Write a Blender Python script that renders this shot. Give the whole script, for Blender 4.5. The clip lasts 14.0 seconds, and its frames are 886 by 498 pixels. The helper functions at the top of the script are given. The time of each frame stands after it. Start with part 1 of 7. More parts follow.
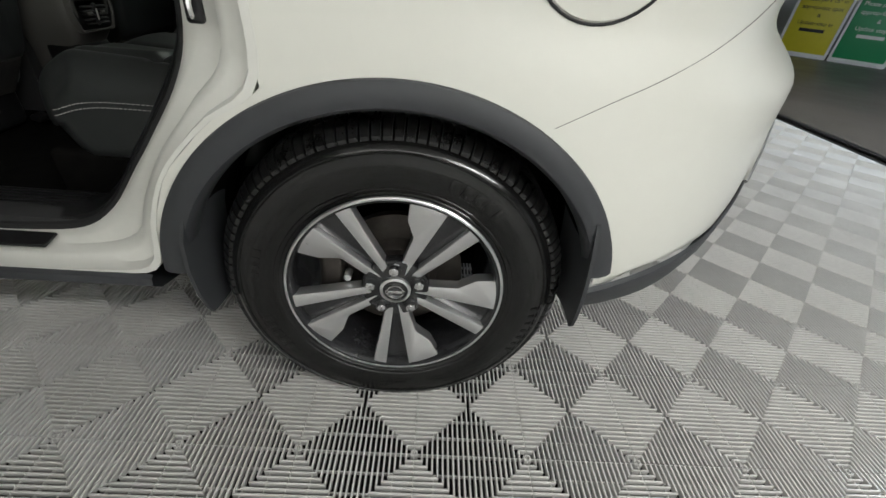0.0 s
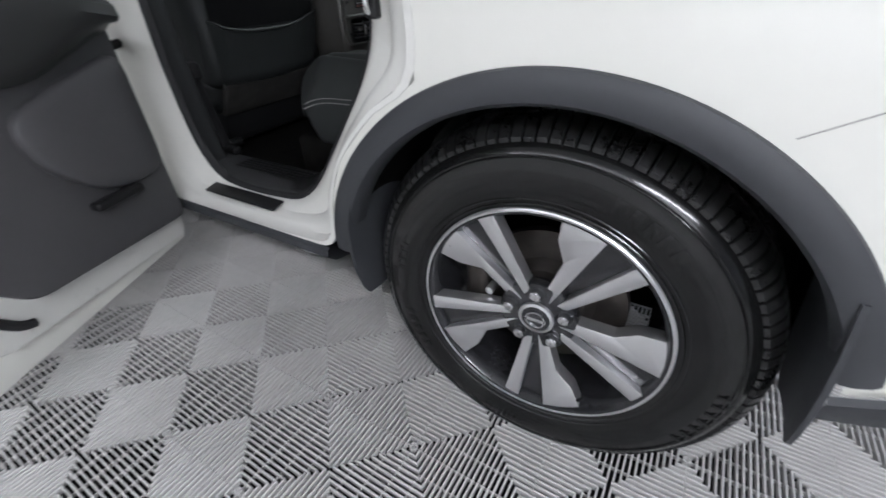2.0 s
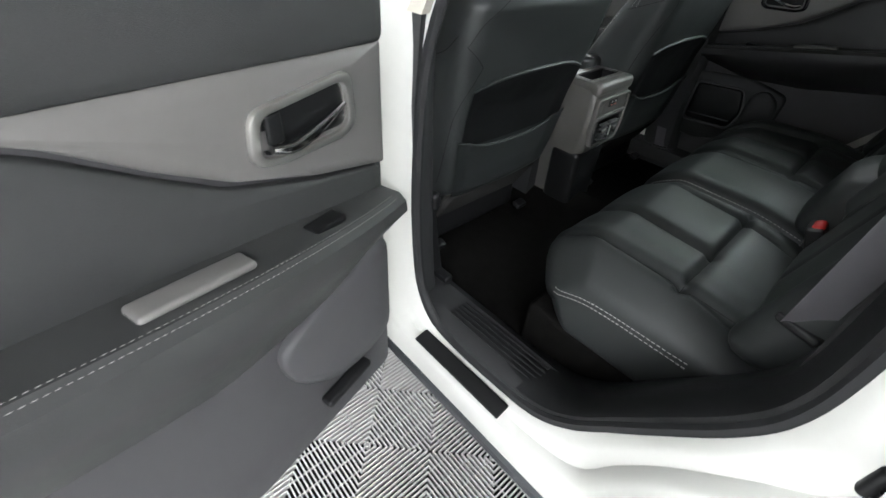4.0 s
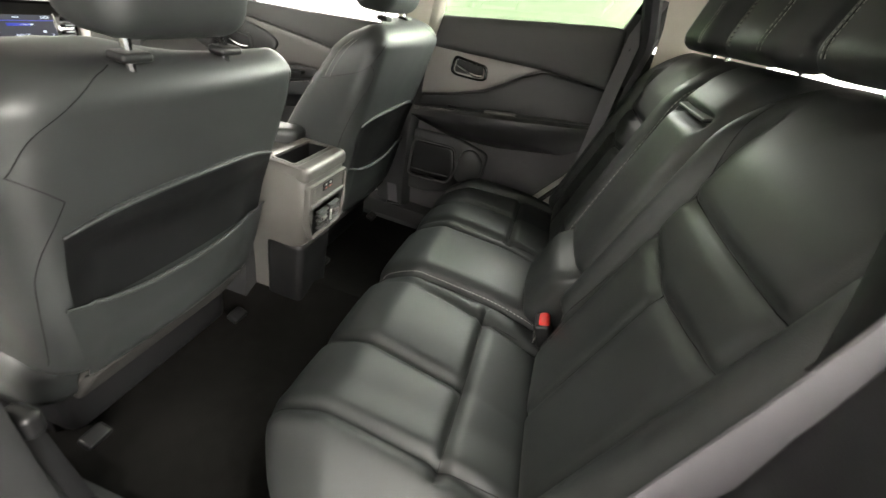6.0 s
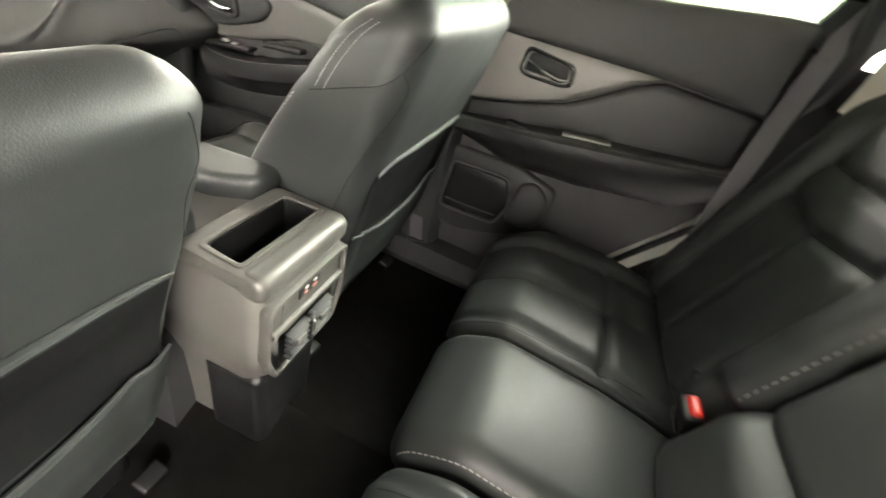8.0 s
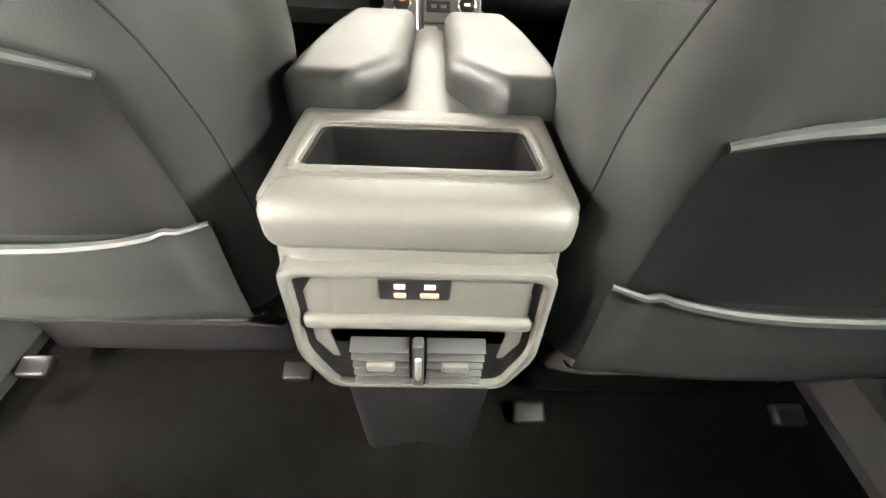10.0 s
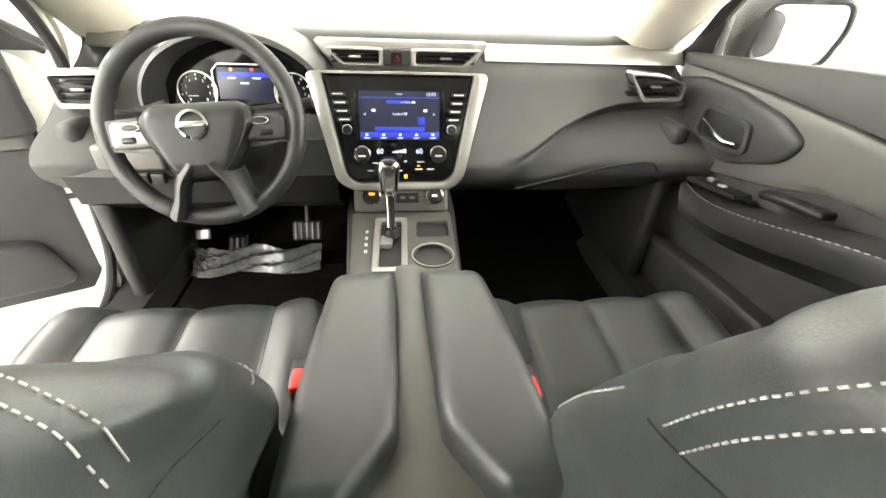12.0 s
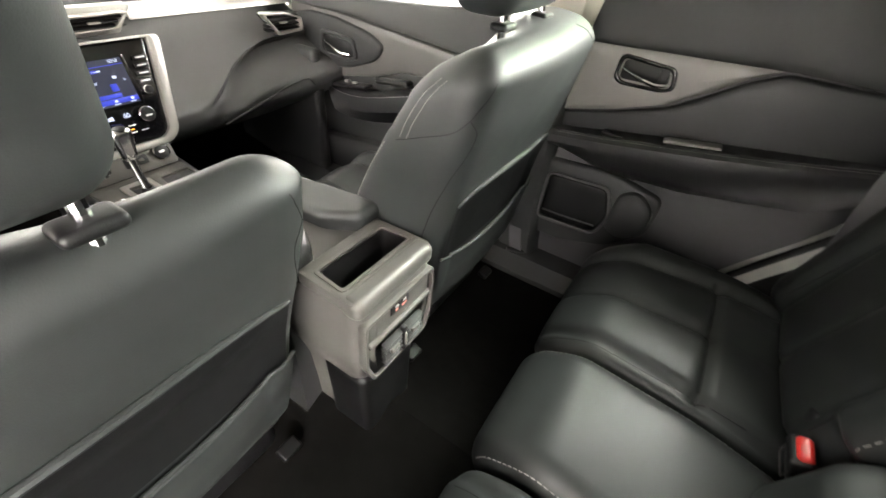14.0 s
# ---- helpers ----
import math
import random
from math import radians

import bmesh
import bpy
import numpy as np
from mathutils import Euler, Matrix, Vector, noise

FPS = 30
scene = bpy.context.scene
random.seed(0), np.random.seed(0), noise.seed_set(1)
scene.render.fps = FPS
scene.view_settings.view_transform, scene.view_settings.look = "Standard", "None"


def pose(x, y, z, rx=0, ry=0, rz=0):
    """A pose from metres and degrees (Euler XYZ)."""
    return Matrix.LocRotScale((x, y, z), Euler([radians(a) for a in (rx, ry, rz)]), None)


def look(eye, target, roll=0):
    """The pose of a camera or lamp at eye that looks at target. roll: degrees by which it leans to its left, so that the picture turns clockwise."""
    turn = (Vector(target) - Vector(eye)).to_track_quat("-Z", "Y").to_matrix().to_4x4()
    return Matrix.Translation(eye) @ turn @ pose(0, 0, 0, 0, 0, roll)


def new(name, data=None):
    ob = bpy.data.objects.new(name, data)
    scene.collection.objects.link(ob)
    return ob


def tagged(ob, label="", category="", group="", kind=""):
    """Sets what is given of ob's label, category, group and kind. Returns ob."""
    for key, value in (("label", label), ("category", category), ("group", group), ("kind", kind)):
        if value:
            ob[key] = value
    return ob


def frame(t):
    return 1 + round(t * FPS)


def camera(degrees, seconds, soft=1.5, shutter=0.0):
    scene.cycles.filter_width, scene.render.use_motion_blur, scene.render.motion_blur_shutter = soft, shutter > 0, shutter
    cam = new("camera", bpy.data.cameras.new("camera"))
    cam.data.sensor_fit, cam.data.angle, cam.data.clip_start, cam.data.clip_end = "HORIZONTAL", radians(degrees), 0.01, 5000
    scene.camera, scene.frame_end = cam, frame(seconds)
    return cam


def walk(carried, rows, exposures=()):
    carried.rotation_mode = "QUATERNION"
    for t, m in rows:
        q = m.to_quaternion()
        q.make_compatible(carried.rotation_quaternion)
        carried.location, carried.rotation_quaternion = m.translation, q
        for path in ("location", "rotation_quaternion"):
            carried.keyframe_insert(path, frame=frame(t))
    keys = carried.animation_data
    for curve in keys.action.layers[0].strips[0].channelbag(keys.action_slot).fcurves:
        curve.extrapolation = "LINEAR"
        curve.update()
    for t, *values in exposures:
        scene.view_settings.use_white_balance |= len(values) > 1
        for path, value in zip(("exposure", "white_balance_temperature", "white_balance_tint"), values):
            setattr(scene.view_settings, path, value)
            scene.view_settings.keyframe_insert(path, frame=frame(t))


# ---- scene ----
cam = camera(94.2, 14.0, shutter=0.18)
PATH = [
    (0, (0.043, -0.726, 0.978), (0.17, 0.934, -0.13), 5.9),
    (0.5, (0.044, -0.631, 0.897), (0.091, 1.035, -0.207), 4.4),
    (1, (0.084, -0.581, 0.85), (-0.008, 1.094, -0.239), 2.3),
    (1.5, (0.145, -0.58, 0.864), (-0.189, 1.049, -0.246), -0.4),
    (2, (0.159, -0.595, 0.936), (-0.711, 0.827, -0.17), -2.6),
    (2.5, (0.009, -0.612, 1.129), (-1.284, 0.364, -0.043), -4.7),
    (2.7, (-0.165, -0.76, 1.265), (-1.389, 0.228, 0.031), -0.7),
    (4.8, (-0.511, -0.226, 1.337), (-1.502, 1.021, 0.128), 9.1),
    (5, (-0.514, -0.207, 1.357), (-1.352, 1.163, 0.164), 11.3),
    (5.5, (-0.528, -0.163, 1.364), (-1.076, 1.401, 0.244), 13.6),
    (6, (-0.606, -0.048, 1.364), (-0.862, 1.645, 0.33), 14.4),
    (6.5, (-0.718, 0.079, 1.338), (-0.745, 1.824, 0.361), 14.2),
    (7, (-0.76, 0.14, 1.32), (-0.598, 1.905, 0.393), 14.7),
    (7.5, (-0.776, 0.255, 1.32), (-0.633, 2.018, 0.387), 15.4),
    (8, (-0.863, 0.499, 1.312), (-1.129, 2.117, 0.166), 18.6),
    (8.2, (-0.904, 0.597, 1.255), (-1.454, 2.055, 0.001), 19.6),
    (10.3, (-0.921, 0.928, 1.086), (-2.384, 0.925, -0.277), 1.4),
    (10.5, (-0.932, 0.927, 1.106), (-2.441, 0.939, -0.206), 1.1),
    (11, (-0.99, 0.914, 1.208), (-2.594, 1.027, 0.018), 2.9),
    (11.5, (-1.051, 0.906, 1.264), (-2.694, 1.072, 0.136), 2.9),
    (12, (-1.097, 0.902, 1.279), (-2.752, 1.129, 0.179), 2.7),
    (12.5, (-1.089, 0.897, 1.285), (-2.726, 1.256, 0.194), 2.6),
    (13, (-1.024, 0.86, 1.295), (-2.541, 1.523, 0.173), 2.8),
    (13.5, (-0.879, 0.665, 1.385), (-2.042, 1.74, 0.163), 4.6),
    (14, (-0.797, 0.504, 1.402), (-1.571, 1.857, 0.148), 5.7),
]
EXPOSURE = ((0, -2.1, 6300, 8), (1.0, -2.02, 6100, 13), (1.5, -1.95, 5950, 14), (2.0, -1.8, 5750, 15), (2.7, -1.5, 5700, 15), (4.8, -0.1, 6300, 9), (5.5, 0.3, 6700, 11), (6, 0.95, 6700, 12),
            (6.5, 1.5, 6750, 10), (7, 1.85, 6800, 11), (8, 1.62, 6900, 12), (10.5, 2.5, 6900, 13), (11.2, 2.5, 6900, 11), (12, 1.87, 6700, 9), (13, 1.72, 6650, 12), (14, 1.5, 6650, 14))
walk(cam, [(t, look(e, g, r)) for t, e, g, r in PATH], EXPOSURE)

# ---------------------------------------------------------------- light
world = bpy.data.worlds.new("world")
scene.world = world
world.use_nodes = True
world.node_tree.nodes["Background"].inputs[0].default_value = (0.9, 0.95, 1.0, 1)
world.node_tree.nodes["Background"].inputs[1].default_value = 0.05


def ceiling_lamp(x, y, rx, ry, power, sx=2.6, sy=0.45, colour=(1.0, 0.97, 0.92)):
    """An added light panel, out of view under the ceiling, tilted to wash the wall beside it."""
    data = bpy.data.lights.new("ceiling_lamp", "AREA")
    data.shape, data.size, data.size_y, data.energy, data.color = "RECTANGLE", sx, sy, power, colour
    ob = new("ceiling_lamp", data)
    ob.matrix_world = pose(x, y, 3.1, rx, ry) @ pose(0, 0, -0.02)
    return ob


# unseen lamps, placed and powered to brighten the walls and the cabin
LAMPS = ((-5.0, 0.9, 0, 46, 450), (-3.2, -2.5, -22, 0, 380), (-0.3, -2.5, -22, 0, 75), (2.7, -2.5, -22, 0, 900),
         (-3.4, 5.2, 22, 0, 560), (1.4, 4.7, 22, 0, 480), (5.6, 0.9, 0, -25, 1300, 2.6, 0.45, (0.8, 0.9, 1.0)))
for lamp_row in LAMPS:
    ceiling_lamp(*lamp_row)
# added fill lamps in the rear and side window openings, standing in for hall light
back_light = bpy.data.lights.new("rear_fill_light", "AREA")
back_light.shape, back_light.size, back_light.size_y, back_light.energy, back_light.color = "RECTANGLE", 1.15, 0.30, 8, (1.0, 1.0, 0.96)
side_light = bpy.data.lights.new("side_fill_light", "AREA")
side_light.shape, side_light.size, side_light.size_y, side_light.energy, side_light.color = "RECTANGLE", 0.66, 0.11, 4.5, (0.93, 1.0, 0.9)
# narrow spread, so this added lamp lifts mainly the front seats
side_light.spread = math.radians(80)
new("side_fill_light", side_light).matrix_world = look((-0.72, 1.73, 1.49), (-1.05, 1.0, 1.1))
new("rear_fill_light", back_light).matrix_world = pose(0.93, 0.92, 1.38, 0, 84, 0) @ pose(0, 0, 0, 0, 0, 90)

# ---------------------------------------------------------------- materials
def mat(name, col, rough=0.5, metal=0.0, var=0.15, vscale=6.0, bump=0.0, bscale=300.0, coat=0.0, rvar=0.08,
        cells=False, spec=0.5):
    """A surface with two scales of colour and gloss variation and a fine relief, in metres."""
    m = bpy.data.materials.new(name)
    m.use_nodes = True
    nt = m.node_tree
    b = nt.nodes["Principled BSDF"]
    b.inputs["Metallic"].default_value = metal
    if coat:
        b.inputs["Coat Weight"].default_value = coat
        b.inputs["Coat Roughness"].default_value = 0.18
    b.inputs["Specular IOR Level"].default_value = spec
    tc = nt.nodes.new("ShaderNodeTexCoord")
    big = nt.nodes.new("ShaderNodeTexNoise")
    big.inputs["Scale"].default_value, big.inputs["Detail"].default_value = vscale, 5
    fine = nt.nodes.new("ShaderNodeTexNoise")
    fine.inputs["Scale"].default_value, fine.inputs["Detail"].default_value = vscale * 14, 3
    for n in (big, fine):
        nt.links.new(tc.outputs["Object"], n.inputs["Vector"])
    add = nt.nodes.new("ShaderNodeMath")
    add.operation = "MULTIPLY_ADD"
    nt.links.new(fine.outputs["Fac"], add.inputs[0])
    add.inputs[1].default_value = 0.4
    nt.links.new(big.outputs["Fac"], add.inputs[2])
    ramp = nt.nodes.new("ShaderNodeMapRange")
    ramp.inputs[1].default_value, ramp.inputs[2].default_value = 0.4, 1.0
    ramp.inputs[3].default_value, ramp.inputs[4].default_value = 1 - var, 1 + var
    nt.links.new(add.outputs[0], ramp.inputs[0])
    mul = nt.nodes.new("ShaderNodeVectorMath")
    mul.operation = "SCALE"
    mul.inputs[0].default_value = col
    nt.links.new(ramp.outputs[0], mul.inputs["Scale"])
    nt.links.new(mul.outputs[0], b.inputs["Base Color"])
    rr = nt.nodes.new("ShaderNodeMapRange")
    rr.inputs[1].default_value, rr.inputs[2].default_value = 0.4, 1.0
    rr.inputs[3].default_value, rr.inputs[4].default_value = max(rough - rvar, 0.02), min(rough + rvar, 1)
    nt.links.new(add.outputs[0], rr.inputs[0])
    nt.links.new(rr.outputs[0], b.inputs["Roughness"])
    if bump:
        if cells:
            tex = nt.nodes.new("ShaderNodeTexVoronoi")
            tex.inputs["Scale"].default_value = bscale
            out = tex.outputs["Distance"]
        else:
            tex = nt.nodes.new("ShaderNodeTexNoise")
            tex.inputs["Scale"].default_value = bscale
            out = tex.outputs["Fac"]
        nt.links.new(tc.outputs["Object"], tex.inputs["Vector"])
        bp = nt.nodes.new("ShaderNodeBump")
        bp.inputs["Strength"].default_value = bump
        bp.inputs["Distance"].default_value = 0.0015
        nt.links.new(out, bp.inputs["Height"])
        nt.links.new(bp.outputs["Normal"], b.inputs["Normal"])
    return m


def glow(name, col, strength):
    m = bpy.data.materials.new(name)
    m.use_nodes = True
    b = m.node_tree.nodes["Principled BSDF"]
    b.inputs["Base Color"].default_value = (*[c * 0.2 for c in col], 1)
    b.inputs["Emission Color"].default_value = (*col, 1)
    b.inputs["Emission Strength"].default_value = strength
    return m


def pane_mat(name, tint):
    m = bpy.data.materials.new(name)
    m.use_nodes = True
    nt = m.node_tree
    nt.nodes.remove(nt.nodes["Principled BSDF"])
    tr = nt.nodes.new("ShaderNodeBsdfTransparent")
    tr.inputs[0].default_value = (*tint, 1)
    gl = nt.nodes.new("ShaderNodeBsdfGlossy")
    gl.inputs["Roughness"].default_value = 0.02
    mix = nt.nodes.new("ShaderNodeMixShader")
    mix.inputs[0].default_value = 0.07
    nt.links.new(tr.outputs[0], mix.inputs[1])
    nt.links.new(gl.outputs[0], mix.inputs[2])
    nt.links.new(mix.outputs[0], nt.nodes["Material Output"].inputs[0])
    return m


PAINT = mat("pearl_white_paint", (0.77, 0.765, 0.705), 0.36, 0, 0.02, 3, coat=0.6, rvar=0.05)
JAMB = mat("jamb_white_paint", (0.74, 0.735, 0.69), 0.33, 0, 0.04, 5, coat=0.6, bump=0.05, bscale=80)
CLAD = mat("black_grained_cladding", (0.035, 0.037, 0.041), 0.55, 0, 0.2, 6, bump=0.25, bscale=700)
RUBBER = mat("tyre_rubber", (0.005, 0.005, 0.005), 0.15, 0, 0.3, 12, bump=0.02, bscale=400, spec=0.5, rvar=0.05)
TREAD = mat("tread_rubber", (0.008, 0.008, 0.008), 0.3, 0, 0.4, 20, bump=0.2, bscale=300, spec=0.45)
ALLOY = mat("machined_alloy", (0.76, 0.76, 0.77), 0.30, 0.9, 0.03, 6, rvar=0.03)
DARKALLOY = mat("dark_painted_alloy", (0.02, 0.02, 0.022), 0.22, 0.2, 0.1, 8, coat=0.5)
STEEL = mat("brake_steel", (0.07, 0.062, 0.056), 0.5, 0.8, 0.4, 25, bump=0.2, bscale=300)
CHROME = mat("chrome", (0.75, 0.75, 0.76), 0.08, 1.0, 0.02, 10, rvar=0.03)
SATIN = mat("satin_silver_trim", (0.50, 0.49, 0.465), 0.36, 0.85, 0.04, 8, bump=0.03, bscale=900)
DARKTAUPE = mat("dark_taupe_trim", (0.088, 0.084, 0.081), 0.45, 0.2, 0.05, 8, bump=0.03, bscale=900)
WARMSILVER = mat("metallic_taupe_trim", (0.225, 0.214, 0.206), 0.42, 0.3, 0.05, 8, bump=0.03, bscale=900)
LEATHER = mat("black_leather", (0.0205, 0.0228, 0.0225), 0.47, 0, 0.15, 9, bump=0.07, bscale=650, cells=True, rvar=0.06, spec=0.5)
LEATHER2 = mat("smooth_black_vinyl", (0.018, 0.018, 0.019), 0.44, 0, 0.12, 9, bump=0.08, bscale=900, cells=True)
PLASTIC = mat("charcoal_grained_plastic", (0.032, 0.032, 0.033), 0.46, 0, 0.12, 7, bump=0.12, bscale=900, spec=0.3)
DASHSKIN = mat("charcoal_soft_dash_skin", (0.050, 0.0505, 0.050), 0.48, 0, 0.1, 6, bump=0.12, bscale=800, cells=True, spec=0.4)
LOWTRIM = mat("grey_lower_trim", (0.072, 0.070, 0.073), 0.5, 0, 0.1, 7, bump=0.12, bscale=900, spec=0.35)
GREYPL = mat("grey_console_plastic", (0.098, 0.094, 0.087), 0.42, 0.2, 0.08, 8, bump=0.15, bscale=900)
DARKPL = mat("dark_plastic", (0.009, 0.009, 0.0095), 0.40, 0, 0.2, 8, bump=0.15, bscale=800, spec=0.35)
GLOSS = mat("piano_black", (0.006, 0.006, 0.007), 0.08, 0, 0.1, 6, rvar=0.03)
POCKETVINYL = mat("dark_pocket_vinyl", (0.005, 0.0052, 0.0055), 0.55, 0, 0.15, 12, bump=0.08, bscale=900, cells=True, spec=0.2)
VALANCE = mat("grey_felt_valance", (0.035, 0.034, 0.032), 0.9, 0, 0.3, 30, bump=0.4, bscale=900, spec=0.1)
CARPET = mat("black_carpet", (0.0065, 0.0062, 0.0058), 0.95, 0, 0.4, 30, bump=0.8, bscale=900, spec=0.0)
BEIGE = mat("light_grey_headliner", (0.62, 0.585, 0.50), 0.85, 0, 0.06, 12, bump=0.25, bscale=900)
BELT = mat("grey_seat_belt_webbing", (0.085, 0.081, 0.089), 0.6, 0, 0.1, 10, bump=0.3, bscale=1200)
THREAD = mat("pale_grey_thread", (0.36, 0.35, 0.335), 0.7, 0, 0.1, 60)
WHEELSKIN = mat("dark_wheel_leather", (0.018, 0.018, 0.0185), 0.5, 0, 0.15, 14, bump=0.08, bscale=900, cells=True, spec=0.4)
SEAM = mat("dull_seam_leather", (0.010, 0.010, 0.010), 0.8, 0, 0.1, 30, spec=0.15)
RED = mat("red_release_button", (0.55, 0.02, 0.015), 0.35, 0, 0.08, 20)
SEAL = mat("black_door_seal", (0.015, 0.015, 0.016), 0.7, 0, 0.2, 15, bump=0.2, bscale=500)
WALL = mat("white_booth_wall", (0.82, 0.83, 0.81), 0.7, 0, 0.03, 1.2, bump=0.05, bscale=40)
CEIL = mat("white_booth_ceiling", (0.8, 0.8, 0.79), 0.8, 0, 0.03, 1.2, bump=0.05, bscale=40)
# near black, so the shade down between the ribs is in the colour
UNDER = mat("gap_shade_subfloor", (0.005, 0.005, 0.005), 0.8, 0, 0.3, 4)
TILE = mat("pale_grey_rib_tile", (0.62, 0.61, 0.593), 0.22, 0, 0.12, 3, bump=0.04, bscale=500, spec=0.8)
ASPH = mat("dark_sealed_concrete", (0.09, 0.08, 0.07), 0.38, 0, 0.25, 1.5, bump=0.15, bscale=60)
GLASS_R = pane_mat("green_tinted_privacy_glass", (0.10, 0.14, 0.088))
GLASS_F = pane_mat("clear_car_glass", (0.95, 0.97, 0.95))
FILM = mat("clear_plastic_film", (0.06, 0.062, 0.065), 0.1, 0, 0.4, 30, bump=1.0, bscale=45, rvar=0.06)
SIGN_Y = mat("yellow_sign_print", (0.62, 0.55, 0.02), 0.45, 0, 0.05, 5)
SIGN_G = mat("green_sign_print", (0.02, 0.27, 0.1), 0.45, 0, 0.05, 5)
WHITEP = mat("white_plastic", (0.8, 0.8, 0.8), 0.45, 0, 0.04, 5)
INK = mat("black_ink", (0.02, 0.02, 0.02), 0.6)
MIRROR = mat("mirror_glass", (0.9, 0.92, 0.92), 0.01, 1.0, 0.0, 4, rvar=0.0)
SCREEN = glow("screen_dark_blue", (0.002, 0.003, 0.014), 0.9)
SCREEN_B = glow("screen_blue_glow", (0.01, 0.03, 0.5), 0.42)
SCREEN_W = glow("screen_white_marks", (0.6, 0.68, 0.9), 0.55)
AMBER = glow("amber_indicator", (1.0, 0.35, 0.02), 0.75)
REDGLOW = glow("red_indicator", (1.0, 0.05, 0.03), 0.65)
LEGEND = mat("white_printed_legend", (0.7, 0.7, 0.7), 0.5)
USBR = mat("salmon_usb_tongue", (0.5, 0.2, 0.16), 0.5)

# ---------------------------------------------------------------- mesh tools
YC = 0.92          # the car's middle line; x runs to its tail, y to its right side


def finish(me, sharp=35):
    for p in me.polygons:
        p.use_smooth = True
    me.set_sharp_from_angle(angle=radians(sharp))


def part(name, bm, material, parent=None, label="", sharp=35):
    """Links a bmesh as one mesh object under a thing or a part."""
    me = bpy.data.meshes.new(name)
    bmesh.ops.recalc_face_normals(bm, faces=bm.faces)
    bm.to_mesh(me)
    bm.free()
    me.materials.append(material)
    finish(me, sharp)
    ob = new(name, me)
    while parent is not None and parent.parent is not None and parent.parent.parent is not None:
        parent = parent.parent
    if parent is not None:
        ob.parent = parent
    if label:
        ob["label"] = label
    return ob


def assembly(name, label, category="", group="", kind="", at=None):
    """A fitted unit of the car (a seat, a door), with its own parts."""
    ob = new(name)
    ob.empty_display_size = 0.05
    ob.parent = car
    if at is not None:
        ob.matrix_basis = at
    ob["label"] = label
    return ob


def thing(name, label, category, group="", kind="", at=None):
    ob = new(name)
    ob.empty_display_size = 0.05
    if at is not None:
        ob.matrix_world = at
    return tagged(ob, label, category, group, kind)


def raw(verts, faces):
    bm = bmesh.new()
    vs = [bm.verts.new(v) for v in verts]
    for f in faces:
        try:
            bm.faces.new([vs[i] for i in f])
        except ValueError:
            pass
    return bm


def join(*bms):
    out = bmesh.new()
    for b in bms:
        me = bpy.data.meshes.new("tmp")
        b.to_mesh(me)
        b.free()
        out.from_mesh(me)
        bpy.data.meshes.remove(me)
    return out


def stops(h, r, n, seg):
    """Stations along one edge of a rounded box: dense in the roundings."""
    a = [h - r + r * math.tan(radians(45) * i / seg) for i in range(seg + 1)]
    inner = list(np.linspace(-(h - r), h - r, n + 1))
    return np.array([-v for v in reversed(a[1:])] + inner + a[1:])


def rbox(c, s, r, n=(6, 6, 6), seg=3, warp=None):
    """A box with rounded edges, centre c, full size s; warp bends its points (an N x 3 array about the centre)."""
    h = np.array(s) / 2
    r = min(r, h.min() * 0.999)
    st = [stops(h[i], r, n[i], seg) for i in range(3)]
    verts, faces, index = [], [], {}

    def vid(i, j, k):
        key = (i, j, k)
        if key not in index:
            index[key] = len(verts)
            verts.append((st[0][i], st[1][j], st[2][k]))
        return index[key]
    L = [len(x) - 1 for x in st]
    for ax in range(3):
        a, b = (ax + 1) % 3, (ax + 2) % 3
        for end in (0, L[ax]):
            for i in range(L[a]):
                for j in range(L[b]):
                    quad = []
                    for di, dj in ((0, 0), (1, 0), (1, 1), (0, 1)):
                        key = [0, 0, 0]
                        key[ax], key[a], key[b] = end, i + di, j + dj
                        quad.append(vid(*key))
                    faces.append(quad if end else quad[::-1])
    p = np.array(verts)
    q = np.clip(p, -(h - r), h - r)
    d = p - q
    ln = np.linalg.norm(d, axis=1, keepdims=True)
    p = q + d / np.maximum(ln, 1e-9) * r
    if warp is not None:
        p = warp(p)
    p = p + np.array(c)
    return raw([tuple(v) for v in p], faces)


def loft(rings, caps=True, closed=True, around=True):
    verts = [tuple(v) for ring in rings for v in ring]
    n, m = len(rings[0]), len(rings)
    faces = []
    for i in range(m - 1):
        for j in range(n if around else n - 1):
            k = (j + 1) % n
            faces.append((i * n + j, i * n + k, (i + 1) * n + k, (i + 1) * n + j))
    if caps and around:
        faces.append(tuple(range(n))[::-1])
        faces.append(tuple((m - 1) * n + j for j in range(n)))
    return raw(verts, faces)


def tube(pts, r, n=8, flat=1.0, closed=False):
    """A round or flattened bar along points; r may be a list."""
    P = [Vector(p) for p in pts]
    rs = r if isinstance(r, (list, tuple)) else [r] * len(P)
    rings, up = [], None
    for i, p in enumerate(P):
        if closed:
            t = (P[(i + 1) % len(P)] - P[i - 1]).normalized()
        else:
            t = (P[min(i + 1, len(P) - 1)] - P[max(i - 1, 0)]).normalized()
        if up is None:
            up = Vector((0, 0, 1)) if abs(t.z) < 0.9 else Vector((1, 0, 0))
        side = t.cross(up).normalized()
        up = side.cross(t).normalized()
        rings.append([p + side * (math.cos(a) * rs[i]) + up * (math.sin(a) * rs[i] * flat)
                      for a in (2 * math.pi * k / n for k in range(n))])
    if closed:
        rings.append(rings[0])
        b = loft(rings, caps=False)
        bmesh.ops.remove_doubles(b, verts=b.verts, dist=1e-6)
        return b
    return loft(rings)


